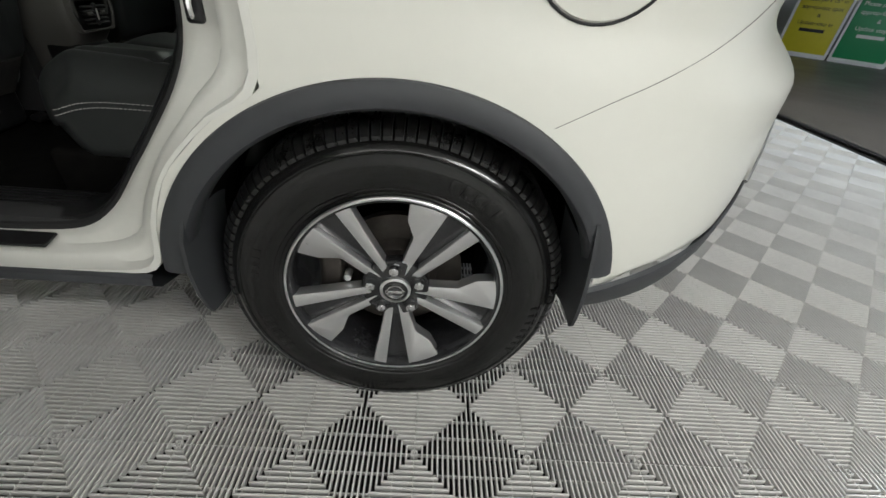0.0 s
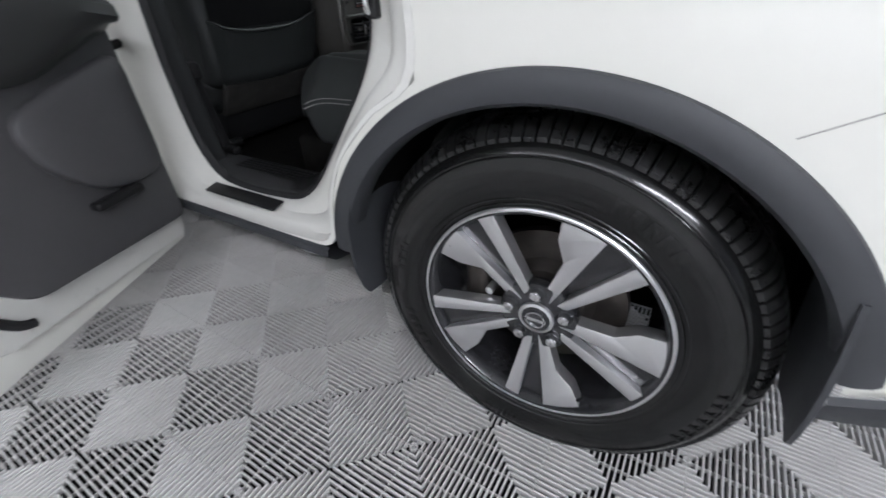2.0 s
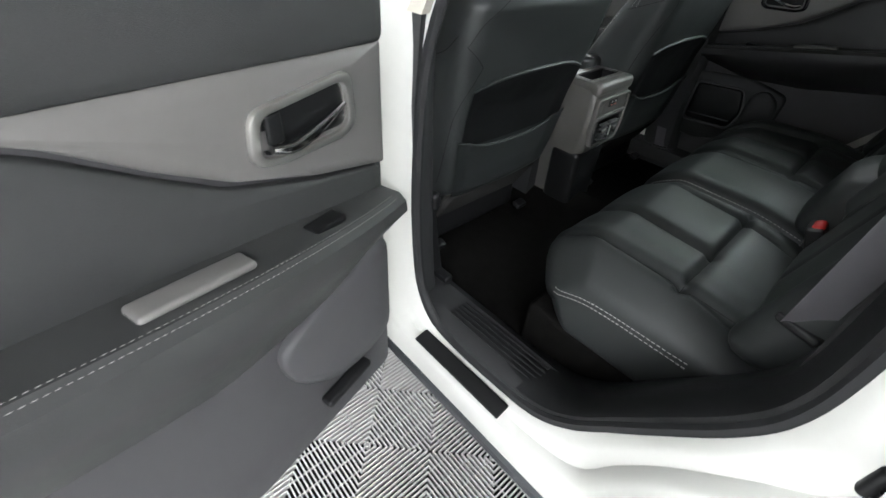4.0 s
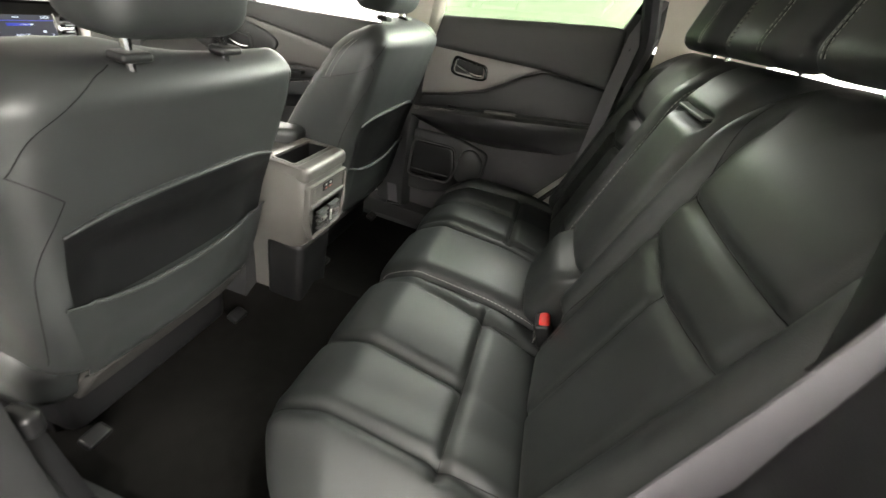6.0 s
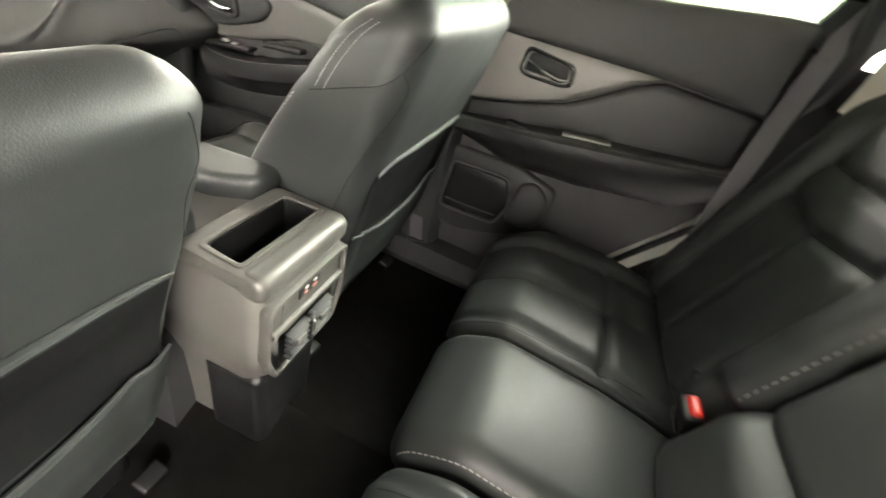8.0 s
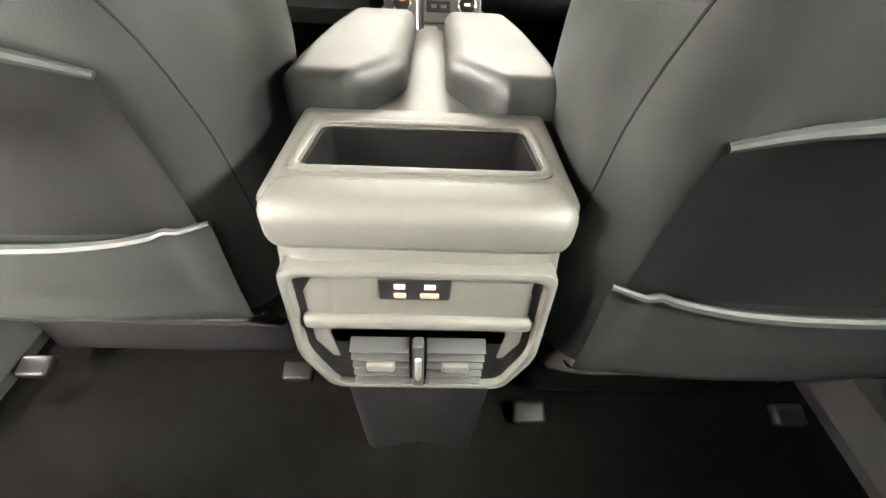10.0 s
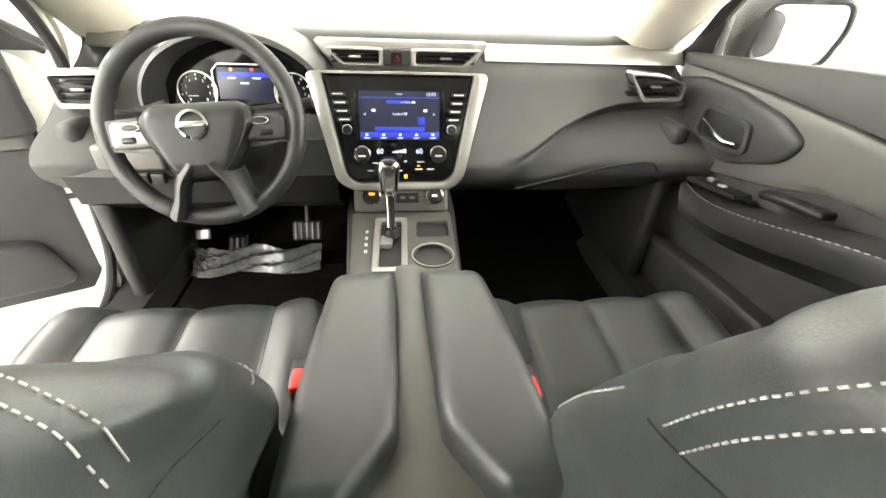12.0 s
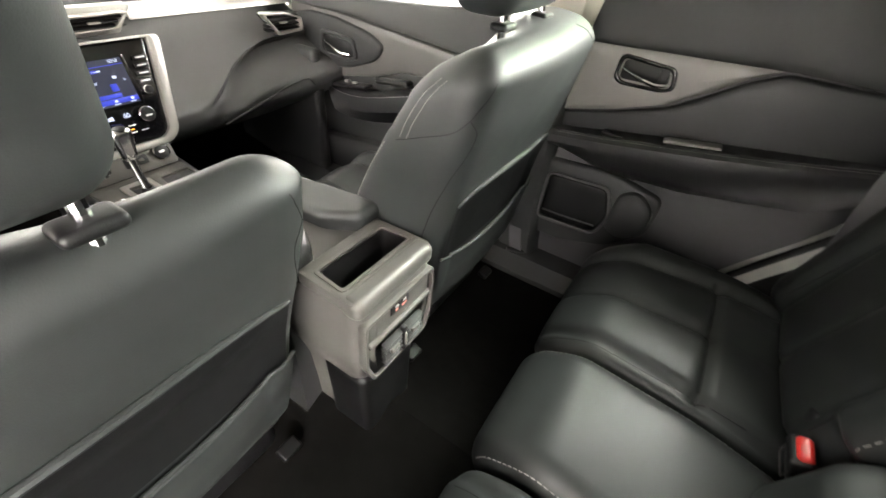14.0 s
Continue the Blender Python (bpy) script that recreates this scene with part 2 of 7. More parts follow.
def curve(pts, n=24):
    """A smooth line (Catmull-Rom) through points."""
    P = [np.array(p, float) for p in pts]
    P = [2 * P[0] - P[1]] + P + [2 * P[-1] - P[-2]]
    out, segs = [], len(P) - 3
    for i in range(n + 1):
        u = i / n * segs
        k = min(int(u), segs - 1)
        t = u - k
        a, b, c, d = P[k:k + 4]
        out.append(0.5 * (2 * b + (c - a) * t + (2 * a - 5 * b + 4 * c - d) * t ** 2 + (3 * b - a - 3 * c + d) * t ** 3))
    return out


def plate(outer, holes=(), axis="y", a=0.0, b=0.01, bevel=0.0):
    """A flat plate with holes. Outlines in (x, z) for axis y, (y, z) for x, (x, y) for z; from a to b along the axis."""
    def P(u, v, w):
        return {"y": (u, w, v), "x": (w, u, v), "z": (u, v, w)}[axis]
    bm = bmesh.new()
    for loop in (outer, *holes):
        vs = [bm.verts.new(P(u, v, a)) for u, v in loop]
        for i in range(len(vs)):
            bm.edges.new((vs[i - 1], vs[i]))
    bmesh.ops.triangle_fill(bm, use_beauty=True, use_dissolve=False, edges=bm.edges[:])
    geo = bmesh.ops.extrude_face_region(bm, geom=bm.faces[:])
    d = Vector(P(0, 0, b - a))
    for v in geo["geom"]:
        if isinstance(v, bmesh.types.BMVert):
            v.co += d
    bmesh.ops.recalc_face_normals(bm, faces=bm.faces)
    if bevel:
        es = [e for e in bm.edges if len(e.link_faces) == 2 and e.calc_face_angle(0) > 0.7]
        bmesh.ops.bevel(bm, geom=es, offset=bevel, segments=2, affect="EDGES", profile=0.5)
    return bm


def rounded(poly, r, n=4):
    """A polygon with its corners rounded."""
    out = []
    m = len(poly)
    for i in range(m):
        p, a, b = Vector(poly[i]), Vector(poly[i - 1]), Vector(poly[(i + 1) % m])
        u, v = (a - p), (b - p)
        k = min(r, u.length * 0.45, v.length * 0.45)
        s, e = p + u.normalized() * k, p + v.normalized() * k
        for j in range(n + 1):
            t = j / n
            out.append(tuple((1 - t) ** 2 * s + 2 * t * (1 - t) * p + t * t * e))
    return out


def disc(c, r, axis, depth, n=24, bevel=0.0):
    bm = bmesh.new()
    bmesh.ops.create_cone(bm, cap_ends=True, segments=n, radius1=r, radius2=r, depth=depth)
    rot = {"z": pose(0, 0, 0), "x": pose(0, 0, 0, 0, 90), "y": pose(0, 0, 0, 90)}[axis]
    bmesh.ops.transform(bm, matrix=Matrix.Translation(c) @ rot, verts=bm.verts)
    if bevel:
        es = [e for e in bm.edges if e.calc_face_angle(0) > 0.7]
        bmesh.ops.bevel(bm, geom=es, offset=bevel, segments=2, affect="EDGES", profile=0.5)
    return bm


def lathe(profile, c, axis="y", n=48):
    """Turns (radius, along) points about an axis through c; a closed ring of profile points."""
    verts, faces, m = [], [], len(profile)
    for i in range(n):
        a = 2 * math.pi * i / n
        for r, w in profile:
            u, v = r * math.cos(a), r * math.sin(a)
            p = {"y": (u, w, v), "x": (w, u, v), "z": (u, v, w)}[axis]
            verts.append((p[0] + c[0], p[1] + c[1], p[2] + c[2]))
    for i in range(n):
        for j in range(m):
            k, l = (i + 1) % n, (j + 1) % m
            faces.append((i * m + j, i * m + l, k * m + l, k * m + j))
    return raw(verts, faces)


def moved(bm, m):
    bmesh.ops.transform(bm, matrix=m, verts=bm.verts)
    return bm


def mirrored(bm):
    """The same on the car's other side."""
    for v in bm.verts:
        v.co.y = 2 * YC - v.co.y
    bmesh.ops.reverse_faces(bm, faces=bm.faces)
    return bm


from mathutils.bvhtree import BVHTree


def drape(obs, pts, way, lift=0.0):
    """Points thrown on to meshes along a direction."""
    trees = []
    for ob in obs:
        b = bmesh.new()
        b.from_mesh(ob.data)
        trees.append(BVHTree.FromBMesh(b))
        b.free()
    w = Vector(way).normalized()
    out = []
    for p in pts:
        p = Vector(p)
        best = None
        for t in trees:
            hit = t.ray_cast(p - w * 0.6, w)
            if hit[0] is not None and (best is None or hit[3] < best[1]):
                best = (hit[0] + hit[1] * lift * (1 if hit[1].dot(w) < 0 else -1), hit[3])
        if best:
            out.append(best[0])
    return out


def seam(obs, pts, way, parent, n=30, r=0.0009, material=None):
    line = drape(obs, curve(pts, n), way, -0.0002)
    if len(line) > 2:
        part("seam", tube(line, r, 6), material or SEAM, parent)


def stitches(obs, pts, way, parent, length=0.008, gap=0.005, r=0.0011, lift=0.0008, name="stitching", label="pale thread stitching"):
    fine = drape(obs, curve(pts, 240), way, lift)
    bms, run, on, cur = [], 0.0, True, []
    for a, b in zip(fine, fine[1:]):
        if on:
            cur.append(a)
        run += (b - a).length
        if on and run > length:
            cur.append(b)
            if len(cur) > 1:
                bms.append(tube([cur[0], cur[len(cur) // 2], cur[-1]] if len(cur) > 2 else cur, r, 5))
            cur, run, on = [], 0.0, False
        elif not on and run > gap:
            run, on = 0.0, True
    if bms:
        part(name, join(*bms), THREAD, parent, label)


def smooth(x, a, b):
    t = np.clip((x - a) / (b - a), 0, 1)
    return t * t * (3 - 2 * t)


def dent(d, w):
    return np.exp(-(d / w) ** 2)


def lettering(text, size, m, material, parent=None, name="lettering", label="", spacing=1.0, align="CENTER"):
    cu = bpy.data.curves.new("text", "FONT")
    cu.body, cu.size, cu.align_x, cu.align_y, cu.space_line = text, size, align, "CENTER", spacing
    cu.extrude = 0.0004
    tmp = bpy.data.objects.new("text", cu)
    scene.collection.objects.link(tmp)
    me = bpy.data.meshes.new_from_object(tmp.evaluated_get(bpy.context.evaluated_depsgraph_get()))
    bpy.data.objects.remove(tmp)
    me.transform(m)
    me.materials.clear()
    me.materials.append(material)
    ob = new(name, me)
    while parent is not None and parent.parent is not None and parent.parent.parent is not None:
        parent = parent.parent
    if parent is not None:
        ob.parent = parent
    if label:
        ob["label"] = label
    return ob

# ---------------------------------------------------------------- the booth
def slab(name, c, s, material, label, category="wall", bev=0.01):
    ob = part(name, rbox(c, s, bev, (2, 2, 2), 1), material)
    return tagged(ob, label, category, kind="structure")


slab("floor", (0.5, 2.0, -0.045), (22, 22, 0.05), UNDER, "concrete slab under the pale plastic rib tiles, gap shade in its dark colour", "floor")
slab("wall_front", (-7.6, 1.0, 1.7), (0.12, 12.4, 3.5), WALL, "plain white wall of the photo booth")
slab("wall_left", (-1.7, -3.7, 1.7), (11.68, 0.12, 3.5), WALL, "plain white wall of the photo booth")
slab("wall_right", (-1.9, 6.2, 1.7), (11.28, 0.12, 3.5), WALL, "plain white wall of the photo booth")
slab("wall_back", (11.4, 2.0, 1.7), (0.12, 22, 3.5), WALL, "plain white wall far behind the car")
slab("wall_side", (7.55, 12.9, 1.7), (7.58, 0.12, 3.5), WALL, "plain white wall beyond the dark hall floor")
slab("wall_near", (7.77, -8.9, 1.7), (7.14, 0.12, 3.5), WALL, "plain white wall beyond the dark hall floor")
slab("wall_return", (4.16, -6.24, 1.7), (0.12, 5.18, 3.5), WALL, "short white return wall of the booth")
slab("wall_corner", (3.71, 9.55, 1.7), (0.12, 6.58, 3.5), WALL, "short white return wall of the booth")
slab("ceiling", (1.9, 2.0, 3.52), (19.3, 22.2, 0.1), CEIL, "white ceiling of the booth above the added light panels", "ceiling")
hall = part("road", rbox((7.7, 2.0, -0.006), (7.5, 21.6, 0.03), 0.004, (2, 2, 1), 1), ASPH)
tagged(hall, "dark sealed concrete floor beyond the tile edge", "floor", kind="structure")
edge = part("trim", rbox((3.93, 2.0, 0.004), (0.06, 14.0, 0.02), 0.006, (1, 2, 1), 2), DARKPL)
tagged(edge, "thin dark ramp strip along the tile edge", "trim", kind="structure")


# made-up housings for the added lamps, all out of view
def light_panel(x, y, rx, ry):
    p = thing("added_ceiling_light", "added unseen white light panel in a slim frame, tilted to the wall", "lamp", "booth light panels", at=pose(x, y, 3.1, rx, ry) @ pose(0, 0, 0.03))
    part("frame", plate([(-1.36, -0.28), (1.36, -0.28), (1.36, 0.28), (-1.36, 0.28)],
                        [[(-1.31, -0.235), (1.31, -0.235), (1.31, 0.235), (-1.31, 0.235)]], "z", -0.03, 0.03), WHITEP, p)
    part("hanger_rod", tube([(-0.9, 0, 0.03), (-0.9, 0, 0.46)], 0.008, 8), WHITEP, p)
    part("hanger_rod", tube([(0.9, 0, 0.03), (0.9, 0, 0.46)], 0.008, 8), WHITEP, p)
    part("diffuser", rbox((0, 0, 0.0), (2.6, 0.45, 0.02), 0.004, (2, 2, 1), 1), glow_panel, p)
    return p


# diffusers glow only to go with the added lamps
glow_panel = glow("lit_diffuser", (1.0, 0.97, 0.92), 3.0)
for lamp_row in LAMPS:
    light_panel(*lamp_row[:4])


def sign_board(m, face, words, label):
    """A tall plastic A-frame board with a white rim and a printed face."""
    s = thing("sign_board", label, "sign", "printed boards on the hall floor", at=m)
    part("frame", plate(rounded([(-0.78, 0.0), (0.78, 0.0), (0.78, 2.1), (-0.78, 2.1)], 0.05),
                        [[(-0.7, 0.14), (0.7, 0.14), (0.7, 2.02), (-0.7, 2.02)]], "y", -0.04, 0.04, 0.006), WHITEP, s)
    part("face_panel", rbox((0, 0.0, 1.08), (1.4, 0.03, 1.88), 0.004, (2, 1, 2), 1), face, s)
    part("foot", rbox((-0.5, 0.1, 0.03), (0.12, 0.5, 0.06), 0.015, (1, 1, 1), 2), WHITEP, s)
    part("foot", rbox((0.5, 0.1, 0.03), (0.12, 0.5, 0.06), 0.015, (1, 1, 1), 2), WHITEP, s)
    ink = INK if face is SIGN_Y else WHITEP
    for k, line in enumerate(words.split("\n")):
        lettering(line, 0.17, pose(0, -0.018, 1.76 - 0.235 * k, 90), ink, s, "print_line")
    part("blank_line", rbox((0, -0.018, 0.84), (0.72, 0.004, 0.1), 0.001, (1, 1, 1), 1), ink, s, "illegible bar of print")
    return s


WORDS = "Please park car in\nappropriate spot\n&\nUpdate step in"
sign_board(pose(9.34, 10.45, 0.009, 0, 0, -42) @ Matrix.Scale(0.7, 4), SIGN_Y, WORDS, "yellow printed board asking to park cars properly")
sign_board(pose(10.18, 9.70, 0.009, 0, 0, -42) @ Matrix.Scale(0.7, 4), SIGN_G, WORDS, "green printed board asking to park cars properly")

# ---------------------------------------------------------------- the car's shell
car = thing("car", "pearl white crossover with open driver-side doors on rib tiles", "car", at=pose(0, 0, 0))
HUB = Vector((0.0, -0.01, 0.372))


def skin(x, z):
    """How far the left outer skin stands from the plane y = 0."""
    y = -0.035
    if x > 0.25:
        y += 0.64 * ((x - 0.25) / 0.88) ** 2.4
    if z > 0.98:
        y += 0.30 * (z - 0.98) ** 1.35
    if z < 0.62:
        y += 0.10 * ((0.62 - z) / 0.3) ** 2 * 0.35
    y += 0.17 * float(smooth(np.array(z), 0.82, 0.98)) * float(smooth(np.array(x), 0.45, 1.0))
    y += 0.012 * math.exp(-((z - 0.93) / 0.05) ** 2) * smooth(np.array(x), 0.0, 0.3)
    return float(y)


def ray_out(a, poly):
    """Distance from the hub to a closed outline in (x, z) along an angle."""
    c, s = math.cos(a), math.sin(a)
    best = 0
    for i in range(len(poly)):
        (x0, z0), (x1, z1) = poly[i - 1], poly[i]
        dx, dz = x1 - x0, z1 - z0
        den = c * dz - s * dx
        if abs(den) < 1e-9:
            continue
        ox, oz = x0 - HUB.x, z0 - HUB.z
        t = (ox * dz - oz * dx) / den
        u = (ox * s - oz * c) / den
        if t > 0 and -1e-6 <= u <= 1 + 1e-6:
            best = max(best, t)
    return best


ARCH = 0.465
OUTLINE = [(-0.222, 1.36), (-0.222, 0.80), (-0.32, 0.737), (-0.412, 0.642), (-0.457, 0.54), (-0.487, 0.425), (0.2, 0.2), (0.47, 0.435), (0.62, 0.462), (0.78, 0.49), (0.93, 0.56),
           (1.03, 0.66), (1.08, 0.78), (1.08, 0.90), (1.05, 1.12), (0.9, 1.30), (0.5, 1.36)]
rows = []
A0, A1, NA, NR = radians(172), radians(6.5), 124, 26
for i in range(NA + 1):
    a = A0 + (A1 - A0) * i / NA
    far = max(ray_out(a, OUTLINE), ARCH + 0.004)
    row = []
    for j in range(NR + 1):
        d = ARCH - 0.02 + (far - ARCH + 0.02) * j / NR
        x, z = HUB.x + d * math.cos(a), HUB.z + d * math.sin(a)
        row.append((x, skin(x, z), z))
    e = row[-1]
    row.append((e[0] + 0.03, e[1] + 0.2, e[2]) if e[0] > 0.9 else (e[0], e[1] + 0.03, e[2]))
    rows.append(row)
part("quarter_panel", loft(rows, around=False), PAINT, car, sharp=60)

# wheel-arch flare with its rolled lip, from the rocker round to the rear bumper
def flare_ring(a, mirror=False):
    c, s = math.cos(a), math.sin(a)
    prof = [(0.474, -0.032), (0.471, -0.043), (0.460, -0.049), (0.44, -0.050), (0.427, -0.046), (0.42, -0.035), (0.418, 0.0),
            (0.43, 0.02), (0.47, 0.02)]
    out = []
    for r, y in prof:
        x, z = HUB.x + r * c * 1.012, HUB.z + r * s * 0.978
        out.append((x, y + max(skin(x, z) + 0.035, 0) * 0.8, z))
    return out


part("arch_flare", loft([flare_ring(radians(174 - 162 * i / 72)) for i in range(73)]), CLAD, car, "grained black plastic arch flare")

# liner of the wheel well
liner = []
for i in range(41):
    a = radians(187 - 194 * i / 40)
    c, s = math.cos(a), math.sin(a)
    liner.append([(HUB.x + 0.43 * c, y, HUB.z + 0.43 * s) for y in (0.0, 0.1, 0.2, 0.33)] +
                 [(HUB.x + r * c, 0.34, HUB.z + r * s) for r in (0.35, 0.2, 0.05)])
part("wheel_well_liner", loft(liner, around=False), CARPET, car)
# mud flaps
def mud_flap(line, label):
    """A curved rubber flap; rows of (x, outer y, inner y, z) from the top down."""
    front = [[(x + 0.006 * math.sin(3 * u), y0 + (y1 - y0) * u, z) for u in np.linspace(0, 1, 9)] for x, y0, y1, z in line]
    rings = [[(x - 0.004, y, z) for x, y, z in r] + [(x + 0.004, y, z) for x, y, z in reversed(r)] for r in front]
    part("mud_flap", loft(rings), CLAD, car, label, 50)


mud_flap([(0.392, -0.046, 0.16, 0.60), (0.402, -0.05, 0.16, 0.52), (0.408, -0.05, 0.16, 0.46), (0.412, -0.046, 0.155, 0.40), (0.416, -0.036, 0.14, 0.345), (0.42, -0.022, 0.12, 0.310), (0.421, -0.012, 0.11, 0.300)], "black moulded mud flap")
mud_flap([(-0.398, -0.046, 0.14, 0.56), (-0.412, -0.05, 0.14, 0.50), (-0.416, -0.049, 0.14, 0.43), (-0.413, -0.044, 0.13, 0.37), (-0.408, -0.032, 0.11, 0.32), (-0.406, -0.022, 0.10, 0.302)], "black moulded mud flap")

# lower cladding behind the wheel, with the chrome strip of the bumper
low = []
for i in range(33):
    x = 0.43 + 0.56 * i / 32
    z1 = float(np.interp(x, [0.43, 0.62, 0.78, 0.93, 1.05], [0.42, 0.465, 0.495, 0.565, 0.68]))
    z0 = z1 - float(np.interp(x, [0.43, 0.62, 0.85, 1.05], [0.09, 0.12, 0.13, 0.10]))
    y = skin(x, z1)
    low.append([(x, y - 0.006, z1), (x, y - 0.012, z1 - 0.012), (x, y + 0.0, (z0 + z1) / 2), (x, y + 0.03, z0), (x, y + 0.05, z0 + 0.01)])
part("rear_lower_cladding", loft(low, around=False), CLAD, car)
part("bumper_chrome_strip", tube([(x, skin(x, z) - 0.01, z) for x, z in ((0.90, 0.59), (0.94, 0.625), (0.98, 0.66), (1.02, 0.71))], 0.006, 8), CHROME, car)
# panel gap from flare to lamp, and the round fuel flap
gap = [(x, skin(x, z) - 0.0004, z) for x, z in ((0.265, 0.776), (0.35, 0.824), (0.44, 0.87), (0.54, 0.923), (0.66, 0.993), (0.80, 1.08))]
part("bumper_gap", tube(curve(gap, 24), 0.0006, 5), GREYPL, car)
fz, fx = 1.045, 0.285
ring = [(fx + 0.112 * math.cos(a), skin(fx + 0.112 * math.cos(a), fz + 0.112 * math.sin(a)) - 0.0004, fz + 0.112 * math.sin(a))
        for a in (2 * math.pi * k / 40 for k in range(40))]
part("fuel_flap_gap", tube(ring, 0.0028, 6, closed=True), SEAL, car)
part("fuel_flap", loft([[(fx + r * math.cos(a), skin(fx + r * math.cos(a), fz + r * math.sin(a)) - d, fz + r * math.sin(a))
                         for a in (2 * math.pi * k / 40 for k in range(40))] for r, d in ((0.109, 0.0), (0.107, 0.004), (0.085, 0.005), (0.06, 0.005), (0.03, 0.005), (0.002, 0.005))]), PAINT, car)
# tail lamp edge and the tail
part("tail_panel", loft([[(1.06 + 0.02 * math.sin(z), y, z) for z in (0.5, 0.7, 0.9, 1.05, 1.14)] for y in (0.76, 0.92, 1.22)] +
                        [[(1.0, 1.5, z) for z in (0.5, 0.7, 0.9, 1.05, 1.14)]], around=False), PAINT, car)


def jamb(name, A, B, material, steps, level, n=70):
    """A stepped door jamb between the outer edge A and the seal edge B (points x, y, z)."""
    a, b = curve(A, n), curve(B, n)
    rows = []
    for i, (p, q) in enumerate(zip(a, b)):
        row = []
        flat = float(smooth(np.array(i / n), *level)) * (1 - float(smooth(np.array(i / n), level[1] + 0.3, level[1] + 0.4)))
        for u, d in steps:
            d = d * (1 - 0.75 * flat) + 0.75 * flat * u
            m = p + (q - p) * u
            row.append((m[0], p[1] + (q[1] - p[1]) * d, m[2]))
        rows.append(row)
    return part(name, loft(rows, around=False), material, car, sharp=50)


STEPS = ((0, 0.25), (0, 0), (0.1, 0.0), (0.16, 0.28), (0.34, 0.36), (0.46, 0.42), (0.54, 0.72), (0.8, 0.8), (0.9, 0.86), (1.0, 1.0))
REAR_A = [(-0.222, 0.13, 1.50), (-0.222, -0.005, 1.22), (-0.222, -0.033, 0.98), (-0.223, -0.036, 0.81), (-0.32, -0.038, 0.735), (-0.41, -0.037, 0.64), (-0.455, -0.037, 0.54),
          (-0.485, -0.035, 0.425), (-0.60, -0.033, 0.408), (-0.8, -0.033, 0.405), (-1.0, -0.033, 0.405), (-1.12, -0.033, 0.41), (-1.2, -0.03, 0.46),
          (-1.225, -0.02, 0.62), (-1.235, -0.02, 0.85), (-1.24, 0.0, 1.1), (-1.21, 0.09, 1.3), (-1.17, 0.2, 1.5)]
REAR_B = [(-0.395, 0.165, 1.50), (-0.372, 0.066, 1.22), (-0.362, 0.06, 0.98), (-0.37, 0.06, 0.86), (-0.405, 0.06, 0.775), (-0.47, 0.06, 0.68), (-0.53, 0.06, 0.60),
          (-0.60, 0.06, 0.51), (-0.68, 0.06, 0.455), (-0.8, 0.06, 0.44), (-0.93, 0.06, 0.44), (-1.02, 0.06, 0.46), (-1.075, 0.06, 0.53),
          (-1.10, 0.06, 0.65), (-1.115, 0.065, 0.85), (-1.12, 0.09, 1.1), (-1.09, 0.15, 1.3), (-1.05, 0.23, 1.5)]
jamb("rear_door_jamb", REAR_A, REAR_B, JAMB, STEPS, (0.62, 0.72))
FRONT_A = [(-1.24, 0.2, 1.5), (-1.245, 0.0, 1.1), (-1.24, -0.02, 0.85), (-1.235, -0.02, 0.62), (-1.27, -0.03, 0.46), (-1.4, -0.033, 0.41), (-1.7, -0.033, 0.405),
           (-2.0, -0.033, 0.405), (-2.2, -0.033, 0.42), (-2.33, -0.03, 0.5), (-2.37, -0.03, 0.7), (-2.40, -0.02, 0.9), (-2.45, 0.0, 1.08), (-2.3, 0.08, 1.22), (-2.05, 0.16, 1.38), (-1.75, 0.24, 1.52)]
FRONT_B = [(-1.30, 0.24, 1.5), (-1.315, 0.09, 1.1), (-1.32, 0.065, 0.85), (-1.34, 0.06, 0.62), (-1.40, 0.06, 0.50), (-1.5, 0.06, 0.45), (-1.75, 0.06, 0.44),
           (-2.0, 0.06, 0.445), (-2.12, 0.06, 0.48), (-2.19, 0.06, 0.58), (-2.22, 0.06, 0.75), (-2.25, 0.065, 0.92), (-2.28, 0.09, 1.05), (-2.15, 0.15, 1.2), (-1.95, 0.2, 1.34), (-1.72, 0.28, 1.48)]
jamb("front_door_jamb", FRONT_A, FRONT_B, JAMB, STEPS, (-0.2, -0.1))
for line, nm in ((REAR_B, "rear"), (FRONT_B, "front")):
    pts = [(x, y + 0.015, z) for x, y, z in line]
    part("door_seal", tube(curve(pts, 80), 0.013, 8), SEAL, car, "soft black rubber door seal")
def lining(name, line, centre, n=60, mirror=False):
    rows = []
    for p in curve(line, n):
        d = np.array([centre[0] - p[0], 0, centre[1] - p[2]])
        d /= np.linalg.norm(d)
        rows.append([tuple(p + np.array([0, 0.01, 0])), tuple(p + d * 0.02 + np.array([0, 0.02, 0])), tuple(p + d * 0.035 + np.array([0, 0.05, 0])), tuple(p + d * 0.03 + np.array([0, 0.11, 0])), tuple(p + d * 0.0 + np.array([0, 0.17, 0]))])
    bm = loft(rows, around=False)
    part(name, mirrored(bm) if mirror else bm, DARKPL, car, "black plastic lining of the door opening")


lining("opening_lining", REAR_B[:10], (-0.75, 1.0))
# rocker below the doors
rock = []
for x in np.linspace(-2.42, -0.50, 40):
    rock.append([(x, -0.033, 0.408), (x, -0.042, 0.402), (x, -0.044, 0.385), (x, -0.02, 0.365), (x, 0.06, 0.345), (x, 0.2, 0.33)])
part("rocker_cladding", loft(rock, around=False), CLAD, car, "black plastic rocker cladding")
part("underbody", rbox((-1.05, YC, 0.30), (2.8, 1.35, 0.05), 0.02, (2, 2, 1), 2), CARPET, car)
